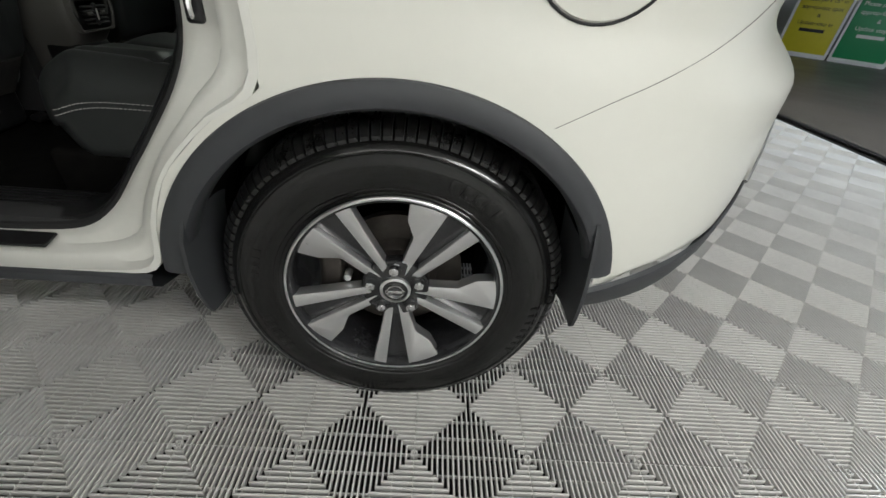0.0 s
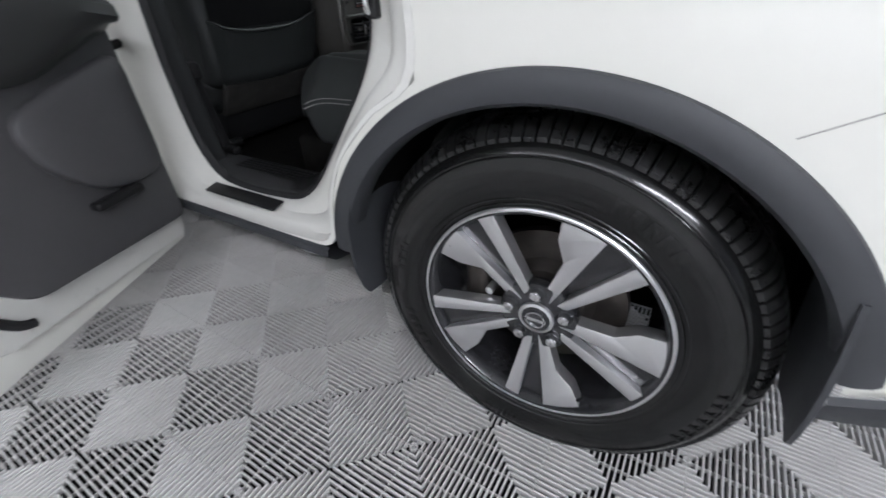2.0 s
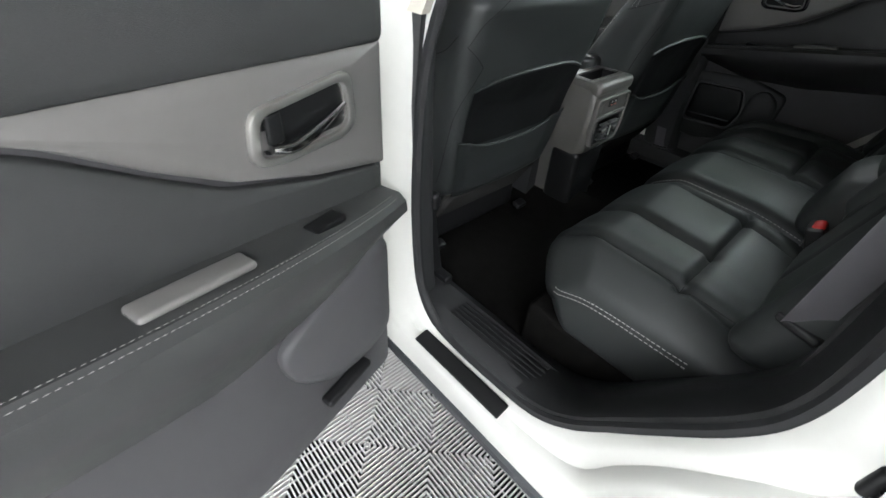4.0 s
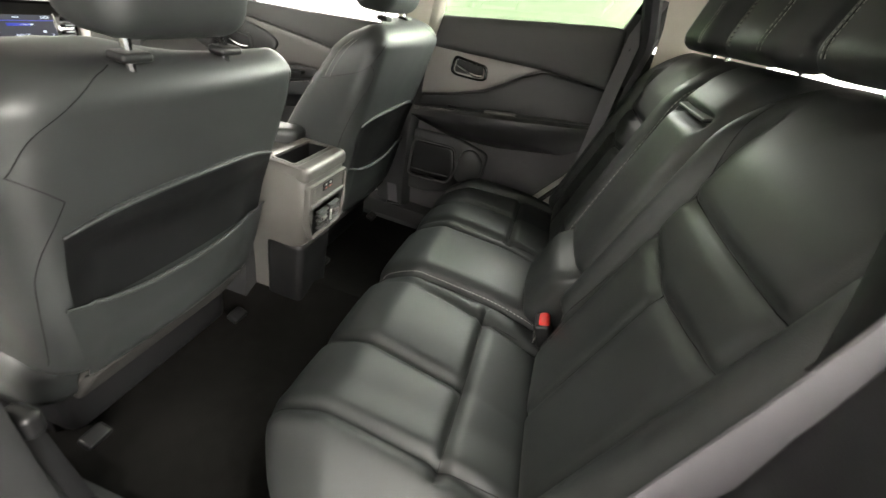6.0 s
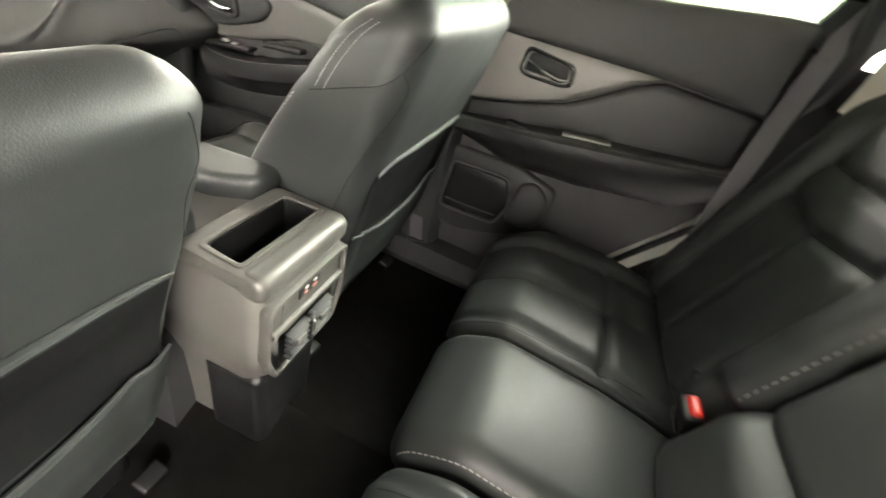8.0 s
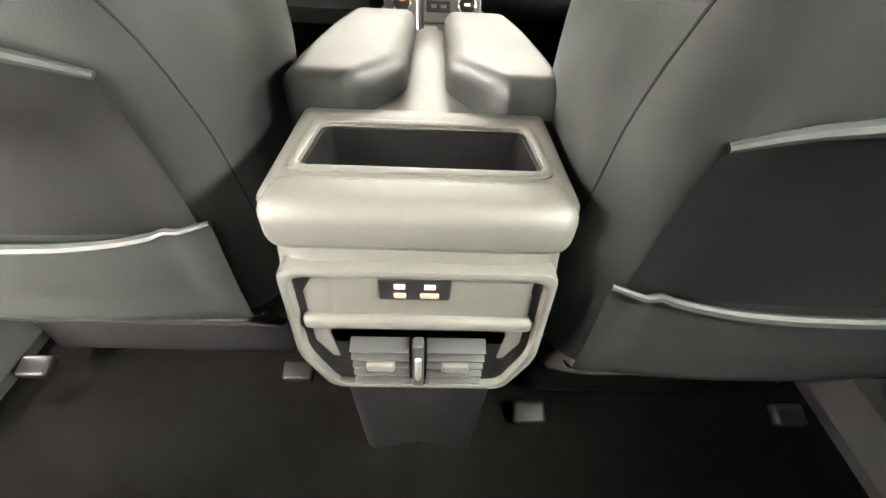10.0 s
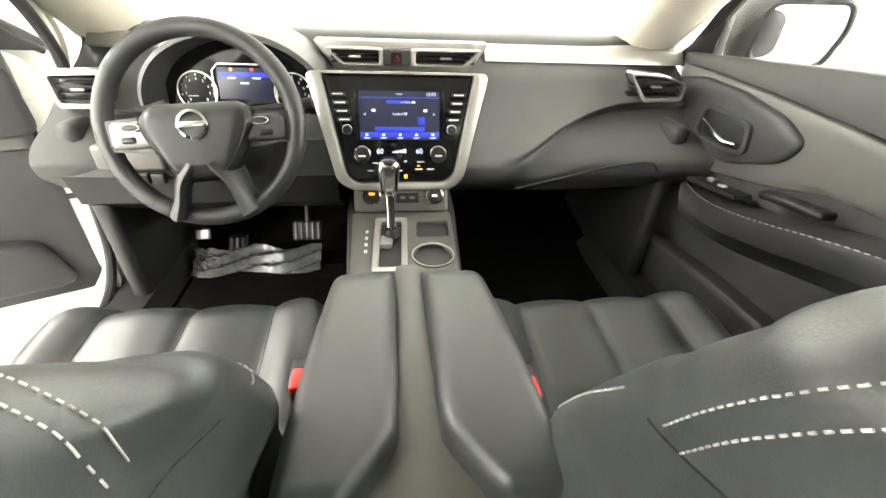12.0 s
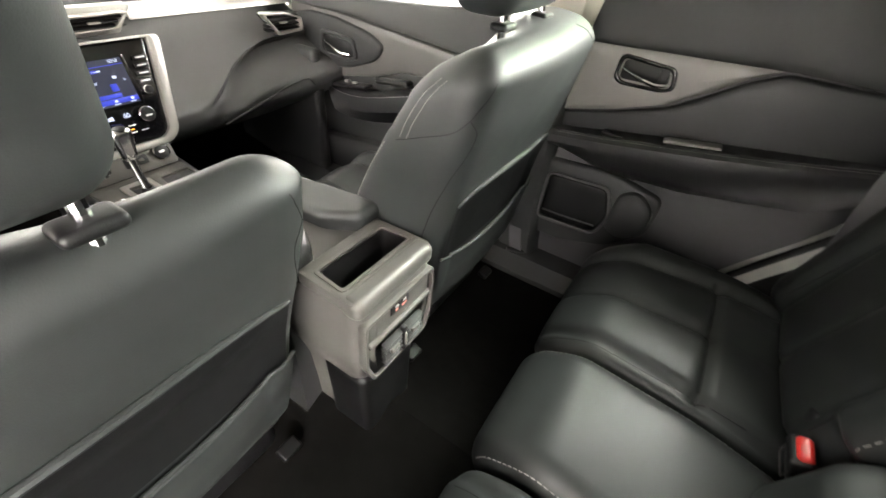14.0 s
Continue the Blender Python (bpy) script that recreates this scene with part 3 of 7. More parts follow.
# striker, bump stop and check-strap brackets
part("striker_plate", rbox((-0.312, -0.004, 0.905), (0.026, 0.016, 0.045), 0.006, (1, 1, 1), 3), DARKPL, car, "black door striker")
part("striker_loop", tube(curve([(-0.312, 0.0, 0.915), (-0.312, -0.018, 0.915), (-0.312, -0.018, 0.895), (-0.312, 0.0, 0.895)], 12), 0.005, 8), CHROME, car)
part("sill_plate", moved(rbox((0, 0, 0), (0.29, 0.042, 0.008), 0.004, (4, 2, 1), 2), pose(-0.873, 0.024, 0.440, 12, 0, 0)), DARKPL, car, "black scuff plate set in the sill")

for k in range(5):
    part("sill_rib", tube([(-1.0 + 0.05 * 0, 0.115 + 0.014 * k, 0.478), (-0.72, 0.115 + 0.014 * k, 0.478)], 0.0028, 6), DARKPL, car)

SILL = [[(x, 0.03, 0.44), (x, 0.075, 0.462), (x, 0.10, 0.475), (x, 0.19, 0.47), (x, 0.235, 0.43), (x, 0.24, 0.36)] for x in np.linspace(-2.4, -0.5, 28)]

# roof, pillars and glass
roof = []
for x in np.linspace(-1.85, 0.95, 26):
    crown = 1.60 - 0.045 * ((x + 0.6) / 1.3) ** 2
    roof.append([(x, YC + w * math.sin(t), crown - 0.055 * (1 - math.cos(t)) ** 1.5) for w in (0.74,) for t in np.linspace(-math.pi / 2, math.pi / 2, 19)])
part("roof", loft(roof, around=False), PAINT, car)
lin = [[(p[0], YC + (p[1] - YC) * 0.96, p[2] - 0.05) for p in r] for r in roof]
part("headliner", loft(lin, around=False), BEIGE, car, "pale fabric headliner")


def both(name, bmf, material, label="", parent=None):
    part(name, bmf(), material, parent or car, label)
    part(name, mirrored(bmf()), material, parent or car, label)


both("a_pillar_trim", lambda: tube(curve([(-2.58, 0.13, 1.06), (-2.32, 0.18, 1.22), (-2.02, 0.235, 1.38), (-1.7, 0.295, 1.50)], 18), [0.1] * 10 + [0.085] * 9, 12, 0.6), BEIGE, "pale grey pillar trim")
both("a_pillar", lambda: tube(curve([(-2.62, 0.08, 1.08), (-2.36, 0.15, 1.22), (-2.05, 0.21, 1.38), (-1.74, 0.26, 1.52)], 18), 0.045, 10), PAINT)
def pillar(z, dx, o, i, back=-1.27):
    """A section of the B pillar lining: rear face, inner face and front face."""
    return [(-1.105 + dx, o, z), (-1.112 + dx, o + (i - o) * 0.5, z), (-1.12 + dx, i - 0.015, z), (-1.135 + dx, i, z), (back + 0.03 + dx, i, z), (back + dx, i - 0.02, z), (back + dx, o, z)]


both("b_pillar_lower_trim", lambda: loft([pillar(z, dx, o, i) for z, dx, o, i in ((0.40, 0.03, 0.065, 0.165), (0.5, 0.01, 0.065, 0.16), (0.62, -0.002, 0.065, 0.158), (0.8, -0.01, 0.066, 0.155), (1.0, -0.012, 0.072, 0.148), (1.165, -0.012, 0.085, 0.15))]), PLASTIC, "black plastic lower pillar trim")
both("b_pillar_upper_trim", lambda: loft([pillar(z, dx, o, i) for z, dx, o, i in ((1.166, -0.006, 0.08, 0.152), (1.3, 0.01, 0.135, 0.2), (1.42, 0.035, 0.19, 0.25), (1.55, 0.07, 0.25, 0.31))]), BEIGE, "pale grey upper pillar trim")
both("sill_trim", lambda: loft([[(x, y + 0.04 * (i == 0), z) for i, (x, y, z) in enumerate(r)] for r in SILL], around=False), PLASTIC, "grooved black plastic inner sill trim")
both("kick_panel", lambda: rbox((-2.42, 0.16, 0.66), (0.62, 0.05, 0.62), 0.02, (2, 1, 2), 2), PLASTIC, "dark footwell kick panel")
# near-black plastic here: the shade of this corner is put into the colour
both("c_pillar_lower_trim", lambda: loft([[(-0.40, 0.13 + l, z), (-0.36 + d, 0.11 + l, z), (-0.28 + d, 0.12 + l, z), (-0.10 + d, 0.15 + l, z), (0.2, 0.17 + l, z)] for z, d, l in ((0.85, 0, 0), (1.1, 0, 0.0), (1.26, 0, 0.01), (1.34, -0.02, 0.03))], around=False), DARKPL, "rear quarter trim, darkened where little light reaches")
both("door_rubber", lambda: tube(curve([(-0.36, 0.10, 1.22), (-0.35, 0.14, 1.36), (-0.40, 0.20, 1.50)], 10), 0.03, 8), SEAL)
both("c_pillar_trim", lambda: loft([[(-0.30 + 0.34 * u + dx, 0.12 + 0.05 * u + lift, z) for u in np.linspace(0, 1, 9)]
                                   for z, dx, lift in ((1.18, 0.0, 0.0), (1.3, -0.01, 0.04), (1.42, -0.03, 0.09), (1.56, -0.08, 0.18))], around=False), BEIGE, "pale grey rear pillar trim")
# this trim is darkened in the same way, in place of shade
both("rear_quarter_trim", lambda: loft([[(-0.36 + 0.55 * u, 0.13 + 0.02 * math.sin(u * 3), z) for u in np.linspace(0, 1, 12)] for z in (0.9, 1.0, 1.1, 1.25)], around=False), DARKPL)
part("windscreen", loft([[(-2.68 + 0.06 * ((y - YC) / 0.7) ** 2, y, 1.12), (-2.25 + 0.06 * ((y - YC) / 0.7) ** 2, y, 1.33), (-1.82 + 0.06 * ((y - YC) / 0.7) ** 2, y, 1.54)] for y in np.linspace(0.2, 1.64, 15)], around=False), GLASS_F, car, "clear windscreen").visible_shadow = False
part("tailgate_glass", loft([[(1.02, y, 1.16), (0.95, y, 1.54)] for y in np.linspace(0.3, 1.54, 9)], around=False), GLASS_R, car, "tinted rear window").visible_shadow = False
part("scuttle", rbox((-2.66, YC, 0.97), (0.16, 1.5, 0.12), 0.04, (2, 4, 2), 3), CLAD, car)
part("bonnet", rbox((-3.25, YC, 0.89), (1.15, 1.7, 0.34), 0.12, (10, 12, 2), 4, lambda p: p + np.stack([0 * p[:, 0], 0 * p[:, 0], 0.075 * p[:, 0] / 0.5 - 0.06 * (p[:, 1] / 0.85) ** 2 + 0.012 * dent(np.abs(p[:, 1]) - 0.45, 0.08)], 1)), PAINT, car)
part("firewall", rbox((-2.70, YC, 0.70), (0.06, 1.66, 0.75), 0.02, (2, 2, 2), 1), CARPET, car)
part("cargo_wall", rbox((0.22, YC, 0.75), (0.05, 1.6, 0.9), 0.02, (2, 2, 2), 1), CARPET, car)
part("cargo_floor", rbox((0.48, YC, 0.80), (0.5, 1.3, 0.04), 0.01, (2, 2, 1), 1), CARPET, car)
part("floor_carpet", rbox((-1.5, YC, 0.385), (2.5, 1.48, 0.05), 0.02, (12, 8, 1), 1,
                          lambda p: p + np.stack([0 * p[:, 0], 0 * p[:, 0], 0.09 * np.exp(-(p[:, 1] / 0.14) ** 4) + 0.09 * smooth(-p[:, 0], 0.75, 1.25)], 1)), CARPET, car, "black cut-pile floor carpet")

part("quarter_panel", rbox((0.24, 2 * YC - skin(-0.2, 0.8) - 0.02, 0.84), (0.95, 0.02, 0.98), 0.008, (8, 1, 6), 1, lambda p: p - np.stack([0 * p[:, 0], 0.5 * np.clip(p[:, 0] - 0.05, 0, 1) ** 2, 0 * p[:, 0]], 1)), PAINT, car)
part("wheelhouse_lining", rbox((-0.36, 1.80, 0.66), (0.62, 0.02, 0.56), 0.008, (2, 1, 2), 1), DARKPL, car)

# ---------------------------------------------------------------- the rear wheel (local: y = 0 at its outer face, outwards is -y)
wheel = new("wheel")
wheel.parent, wheel.location = car, HUB
TR = 0.379
side = [(0.232, 0.012), (0.245, -0.001), (0.262, -0.007), (0.285, -0.012), (0.305, -0.0135), (0.318, -0.0125), (0.330, -0.008),
        (0.337, -0.0085), (0.346, -0.003), (0.353, 0.006), (0.360, 0.014), (0.366, 0.022)]
crown = [(TR - 0.006, 0.034), (TR - 0.001, 0.055), (TR, 0.09), (TR, 0.14), (TR - 0.001, 0.175), (TR - 0.006, 0.196)]
inner = [(0.36, 0.212), (0.33, 0.232), (0.28, 0.236), (0.235, 0.215)]
part("tyre", lathe(side + crown + inner, (0, 0, 0), n=120), RUBBER, wheel, "black tyre with raised sidewall marks")
# tread: shoulder lugs and three ribs of blocks
def tread_block(a, da, y0, y1, r0, r1, skew=0.0):
    vs = []
    for r, shrink in ((r0, 1.0), (r1, 0.94)):
        for y, k in ((y0, 0), (y1, 1)):
            for s in (-1, 1):
                t = a + s * da * shrink + skew * k
                rr = r - (0.011 if (y0 < 0.04 and k == 0) else 0)
                vs.append((rr * math.cos(t), y, rr * math.sin(t)))
    return vs, [(0, 1, 3, 2), (4, 6, 7, 5), (0, 4, 5, 1), (2, 3, 7, 6), (0, 2, 6, 4), (1, 5, 7, 3)]


vs, fs = [], []
for k in range(92):
    a = 2 * math.pi * k / 92
    for y0, y1, da, skew, r1 in ((0.068, 0.103, 0.027, 0.035, 0.3845), (0.111, 0.146, 0.027, -0.03, 0.3845), (0.154, 0.2, 0.028, 0.01, 0.382)):
        v, f = tread_block(a + (0.02 if y0 > 0.06 else 0), da, y0, y1, 0.366, r1, skew)
        b = len(vs)
        vs += v
        fs += [tuple(i + b for i in q) for q in f]
PR = [(0.349, 0.002), (0.357, 0.008), (0.366, 0.017), (0.374, 0.027), (0.379, 0.038), (0.3825, 0.060)]
for k in range(108):
    for half in (0,):
        a = 2 * math.pi * k / 108
        da = 0.022
        b = len(vs)
        for i, (r, y) in enumerate(PR):
            up = 0.003 if 0 < i else -0.002
            for s in (-1, 1):
                vs.append(((r - 0.006) * math.cos(a + s * da * 1.1), y + 0.006, (r - 0.006) * math.sin(a + s * da * 1.1)))
                vs.append(((r + up * 0.7) * math.cos(a + s * da), y - up, (r + up * 0.7) * math.sin(a + s * da)))
        for i in range(len(PR) - 1):
            o, q = b + 4 * i, b + 4 * i + 4
            fs += [(o + 1, o + 3, q + 3, q + 1), (o, o + 1, q + 1, q), (o + 3, o + 2, q + 2, q + 3)]
        o = b + 4 * (len(PR) - 1)
        fs += [(o, o + 1, o + 3, o + 2), (b, b + 2, b + 3, b + 1)]
part("tread", raw(vs, fs), TREAD, wheel, "siped tread blocks", sharp=20)
for r, y in ((0.333, -0.0092), (0.356, 0.0085), (0.262, -0.0078), (0.252, -0.0045)):
    part("sidewall_ring", lathe([(r + 0.0016 * math.cos(t), y + 0.0014 * math.sin(t)) for t in (0, 1.57, 3.14, 4.71)], (0, 0, 0), n=96), RUBBER, wheel)
# raised marks on the sidewall, as plain bars
for a0, n, step, r, h, w in ((48, 5, 5.2, 0.298, 0.026, 0.018), (-28, 7, 4.2, 0.322, 0.018, 0.007), (196, 5, 4.6, 0.298, 0.02, 0.014), (160, 4, 4.0, 0.30, 0.016, 0.01)):
    for k in range(n):
        a = radians(a0 + step * k)
        part("sidewall_mark", moved(rbox((0, 0, 0), (w, 0.0022, h), 0.0009, (1, 1, 1), 1),
                                    pose(r * math.cos(a), -0.0138, r * math.sin(a), 0, 90 - math.degrees(a), 0)), RUBBER, wheel)
# rim barrel and lip
rim = part("rim", lathe([(0.243, 0.004), (0.2425, -0.003), (0.238, -0.005), (0.232, -0.003), (0.226, 0.006), (0.221, 0.03), (0.215, 0.12), (0.213, 0.19), (0.236, 0.2), (0.24, 0.19), (0.222, 0.1), (0.232, 0.02)], (0, 0, 0), n=96), DARKALLOY, wheel, "dark grey painted rim barrel")
part("rim_lip", lathe([(0.2435, 0.003), (0.243, -0.0045), (0.2405, -0.0065), (0.237, -0.006), (0.236, 0.002)], (0, 0, 0), n=96), ALLOY, wheel, "bright machined rim edge")


def spoke_shape(poly, y_in, y_out, depth):
    """A spoke plate in (radius, sideways), its face running from y_in at the hub to y_out at the lip."""
    poly = rounded(poly, 0.004, 2)
    bm = plate(poly, (), "y", 0, depth, 0.0015)
    for v in bm.verts:
        t = min(max((v.co.x - 0.04) / 0.19, 0), 1)
        v.co.y += y_in + (y_out - y_in) * t + 0.010 * math.sin(math.pi * t)
    return bm


WIDE = [(0.030, 0.002), (0.236, 0.030), (0.214, 0.108), (0.165, 0.082), (0.135, 0.046), (0.034, 0.020)]
SLIM = [(0.030, -0.003), (0.034, -0.019), (0.227, -0.062), (0.236, -0.030)]
WEB = [(0.045, -0.003), (0.236, -0.034), (0.236, 0.034), (0.045, 0.004)]
for k in range(5):
    turn = pose(0, 0, 0, 0, -(57 + 72 * k), 0)
    part("spoke", moved(spoke_shape(WIDE, 0.016, -0.002, 0.03), turn), ALLOY, wheel, "wide machined spoke")
    part("spoke", moved(spoke_shape(SLIM, 0.017, -0.002, 0.03), turn), ALLOY, wheel, "slim machined spoke")
    part("spoke_pocket", moved(spoke_shape(WEB, 0.036, 0.012, 0.02), turn), DARKALLOY, wheel, "dark recess between paired spokes")
part("hub_face", moved(disc((0, 0.03, 0), 0.078, "y", 0.03, 40, 0.006), pose(0, 0, 0)), DARKALLOY, wheel)
part("hub_ring", lathe([(0.036, 0.02), (0.035, 0.009), (0.029, 0.007), (0.028, 0.02)], (0, 0, 0), n=40), ALLOY, wheel)
cap = part("centre_cap", disc((0, 0.014, 0), 0.0285, "y", 0.014, 36, 0.004), DARKALLOY, wheel, "dark centre cap")
part("badge_ring", lathe([(0.0205, 0.008), (0.0195, 0.003), (0.0165, 0.003), (0.0155, 0.008)], (0, 0, 0), n=36), CHROME, wheel)
part("badge_bar", rbox((0, 0.005, 0), (0.042, 0.004, 0.0075), 0.001, (1, 1, 1), 1), CHROME, wheel)
for k in range(5):
    a = radians(94 + 72 * k)
    px, pz = 0.0572 * math.cos(a), 0.0572 * math.sin(a)
    part("lug_seat", lathe([(0.0185, 0.02), (0.0175, 0.012), (0.0135, 0.013), (0.0125, 0.026)], (px, 0, pz), n=24), DARKALLOY, wheel)
    nut = bmesh.new()
    bmesh.ops.create_cone(nut, cap_ends=True, segments=6, radius1=0.0118, radius2=0.0112, depth=0.02)
    part("lug_nut", moved(nut, pose(px, 0.012, pz, 90, 17 * k, 0)), CHROME, wheel, "chrome hexagonal wheel nut")
    part("lug_nut_tip", disc((px, 0.0015, pz), 0.0082, "y", 0.005, 16, 0.002), CHROME, wheel)
part("brake_disc", lathe([(0.155, 0.105), (0.155, 0.085), (0.095, 0.085), (0.08, 0.06), (0.02, 0.06), (0.02, 0.105)], (0, 0, 0), n=60), STEEL, wheel, "rusty grey brake disc")
part("brake_caliper", moved(rbox((0, 0, 0), (0.06, 0.09, 0.15), 0.02, (2, 2, 4), 3, lambda p: p - np.stack([p[:, 2] ** 2 * 2.2, 0 * p[:, 0], 0 * p[:, 0]], 1)), pose(-0.15, 0.10, 0.0)), STEEL, wheel)
part("caliper_bolt", disc((-0.112, 0.05, 0.008), 0.009, "y", 0.03, 10, 0.002), ALLOY, wheel)
part("valve_stem", tube([(0.115, 0.012, -0.175), (0.108, -0.004, -0.168)], 0.0036, 8), DARKPL, wheel)
for (a, s) in ((-62, 1), (-159, 1)):
    a = radians(a)
    part("balance_weight", moved(rbox((0, 0, 0), (0.006, 0.02, 0.03), 0.002, (1, 1, 1), 1), pose(0.216 * math.cos(a), 0.03, 0.216 * math.sin(a), 0, 90 - math.degrees(a), 0)), ALLOY, wheel)

# ---------------------------------------------------------------- seats
def front_seat(yc, dx, inner, label, top, head_x, head_z, droop, head_w, drop, head_y):
    """A front seat, its middle at yc; inner is +1 where the console lies to its right, -1 to its left."""
    s = assembly("car_seat", label, "car seat", "front seats")
    Z0 = 0.63
    H = top - Z0

    def back(p):
        q = p.copy()
        t = (p[:, 2] + H / 2) / H
        y = p[:, 1] * np.interp(t, [0, 0.3, 0.62, 0.8, 0.93, 1], [0.92, 1.0, 1.06, 1.07, 1.05, 0.98])
        half = np.interp(t, [0, 0.2, 0.47, 0.775, 0.92, 1], [0.105, 0.112, 0.098, 0.07, 0.07, 0.075])
        mid = np.interp(t, [0, 0.2, 0.47, 0.775, 0.92, 1], [-1.345, -1.325, -1.285, -1.21, -1.192, -1.195])
        x = p[:, 0] / 0.08 * half
        front = smooth(-p[:, 0], 0.0, 0.07)
        x -= front * 0.022 * smooth(np.abs(p[:, 1]), 0.13, 0.22) * np.interp(t, [0, 0.3, 0.75, 1], [0.6, 1.2, 1, 0.2])
        rear = smooth(p[:, 0], 0.0, 0.07)
        x += rear * 0.018 * (1 - (p[:, 1] / 0.26) ** 2)
        x += rear * -0.012 * smooth(t, 0.0, 0.18) * (1 - smooth(t, 0.5, 0.62)) * smooth(0.21 - np.abs(p[:, 1]), 0, 0.03)
        x -= front * 0.012 * (dent(np.abs(p[:, 1]) - 0.145, 0.012))
        q[:, 0] = x + mid
        q[:, 1] = y
        q[:, 2] -= smooth(t, 0.8, 1.0) * (0.010 * smooth(p[:, 0], -0.02, 0.075) + 0.012 * smooth(-p[:, 0], 0.03, 0.08))
        q[:, 2] -= droop * smooth(t, 0.7, 1.0) * smooth(-p[:, 0], -0.05, 0.06) * smooth(inner * p[:, 1], -0.10, 0.14)
        q[:, 1] += inner * (0.024 if drop else 0.008) * front * smooth(inner * p[:, 1], 0.1, 0.25) * smooth(t, 0.3, 0.6)
        return q
    b = part("backrest", rbox((dx, yc, Z0 + H / 2), (0.16, 0.515, H), 0.052, (6, 40, 44), 4, back), LEATHER, s, "black leather backrest", 60)
    # headrest on two posts
    hx, hz = head_x, top + head_z

    def head(p):
        q = p.copy()
        q[:, 1] *= 1 - 0.12 * smooth(p[:, 2], 0.02, 0.11)
        q[:, 0] += 0.018 * (1 - (p[:, 1] / 0.16) ** 2) * np.sign(p[:, 0]) * 0.6 + 0.03 * p[:, 2] / 0.2
        return q
    h = part("headrest", rbox((hx, yc + head_y, hz), (0.115, head_w, 0.215), 0.045, (5, 16, 10), 4, head), LEATHER, s, "black leather headrest", 60)
    for dy in (-0.085 + head_y, 0.085 + head_y):
        part("headrest_post", tube([(hx + 0.022, yc + dy, top - 0.06), (hx + 0.012, yc + dy, top + 0.07)], 0.0068, 10), CHROME, s, "chrome headrest post")
        part("post_guide", rbox((hx + 0.020, yc + dy, top - 0.002), (0.032, 0.046, 0.013), 0.006, (2, 2, 1), 3), DARKPL, s)
    # cushion
    def cush(p):
        q = p.copy()
        top = smooth(p[:, 2], 0.0, 0.06)
        z = p[:, 2] + top * 0.02 * smooth(np.abs(p[:, 1]), 0.13, 0.23)
        z -= top * 0.008 * (dent(np.abs(p[:, 1]) - 0.155, 0.012) + dent(p[:, 1], 0.010) + 0.0)
        z += top * 0.003 * np.cos(np.clip(p[:, 1] / 0.155, -1, 1) * np.pi * 2 - np.pi)
        z -= 0.05 * smooth(-p[:, 0], 0.17, 0.28) * top
        z += -0.03 * p[:, 0] / 0.26 * top
        q[:, 2] = z
        q[:, 1] *= 1 - 0.05 * smooth(-p[:, 0], 0.12, 0.27)
        return q
    c = part("cushion", rbox((-1.545 + dx * 0.4, yc, 0.625), (0.54, 0.53, 0.17), 0.065, (30, 40, 4), 4, cush), LEATHER, s, "channelled black leather cushion", 60)
    part("seat_base", rbox((-1.52 + dx, yc, 0.51), (0.44, 0.44, 0.16), 0.03, (2, 2, 2), 2), DARKPL, s)
    for dy in (-0.2, 0.2):
        part("seat_rail", rbox((-1.56 + dx, yc + dy, 0.435), (0.4, 0.04, 0.045), 0.006, (2, 1, 1), 1), DARKPL, s)
        part("base_hook", moved(rbox((0, 0, 0), (0.035, 0.05, 0.02), 0.007, (1, 2, 1), 2), pose(-1.262 + dx, yc + dy * 1.05, 0.455, 0, 18, 0)), DARKPL, s, "small black seat-base hook")
    # map pocket on the back of the backrest
    def shell(z0, z1, lift, w0, w1, arch):
        rows = []
        for i in range(15):
            t = i / 14
            z = z0 + (z1 - z0) * t
            row = []
            for u in np.linspace(-1, 1, 25):
                zz = z - arch * abs(u) ** 3 * t
                row.append((-1.0 + dx, yc + u * (w0 + (w1 - w0) * t), zz))
            rows.append(row)
        flat = drape([b], [p for r in rows for p in r], (-1, 0, 0), lift)
        if len(flat) != 15 * 25:
            return None
        return [flat[k * 25:(k + 1) * 25] for k in range(15)]
    up = shell(0.82, 1.014, 0.004, 0.215, 0.222, 0.03)
    if up:
        part("pocket_upper", loft(up, around=False), POCKETVINYL, s, "dark vinyl pocket panel", 60)
        part("pocket_edge", tube(up[-1], [0.006 * math.sin(math.pi * (n + 1) / 26) ** 0.35 for n in range(25)], 8), LEATHER, s)
    lo = shell(0.645, 0.808, 0.012, 0.20, 0.225, -0.04)
    if lo:
        part("map_pocket", loft(lo, around=False), LEATHER, s, "stitched leather map pocket", 60)
        part("pocket_hem", tube(lo[-1], [0.006 * math.sin(math.pi * (n + 1) / 26) ** 0.35 for n in range(25)], 8), LEATHER, s)
    part("lower_valance", moved(rbox((0, 0, 0), (0.03, 0.40, 0.14), 0.012, (2, 6, 2), 3), pose(-1.27 + dx, yc, 0.60, 0, 32, 0)), VALANCE, s, "grey felt lower valance")
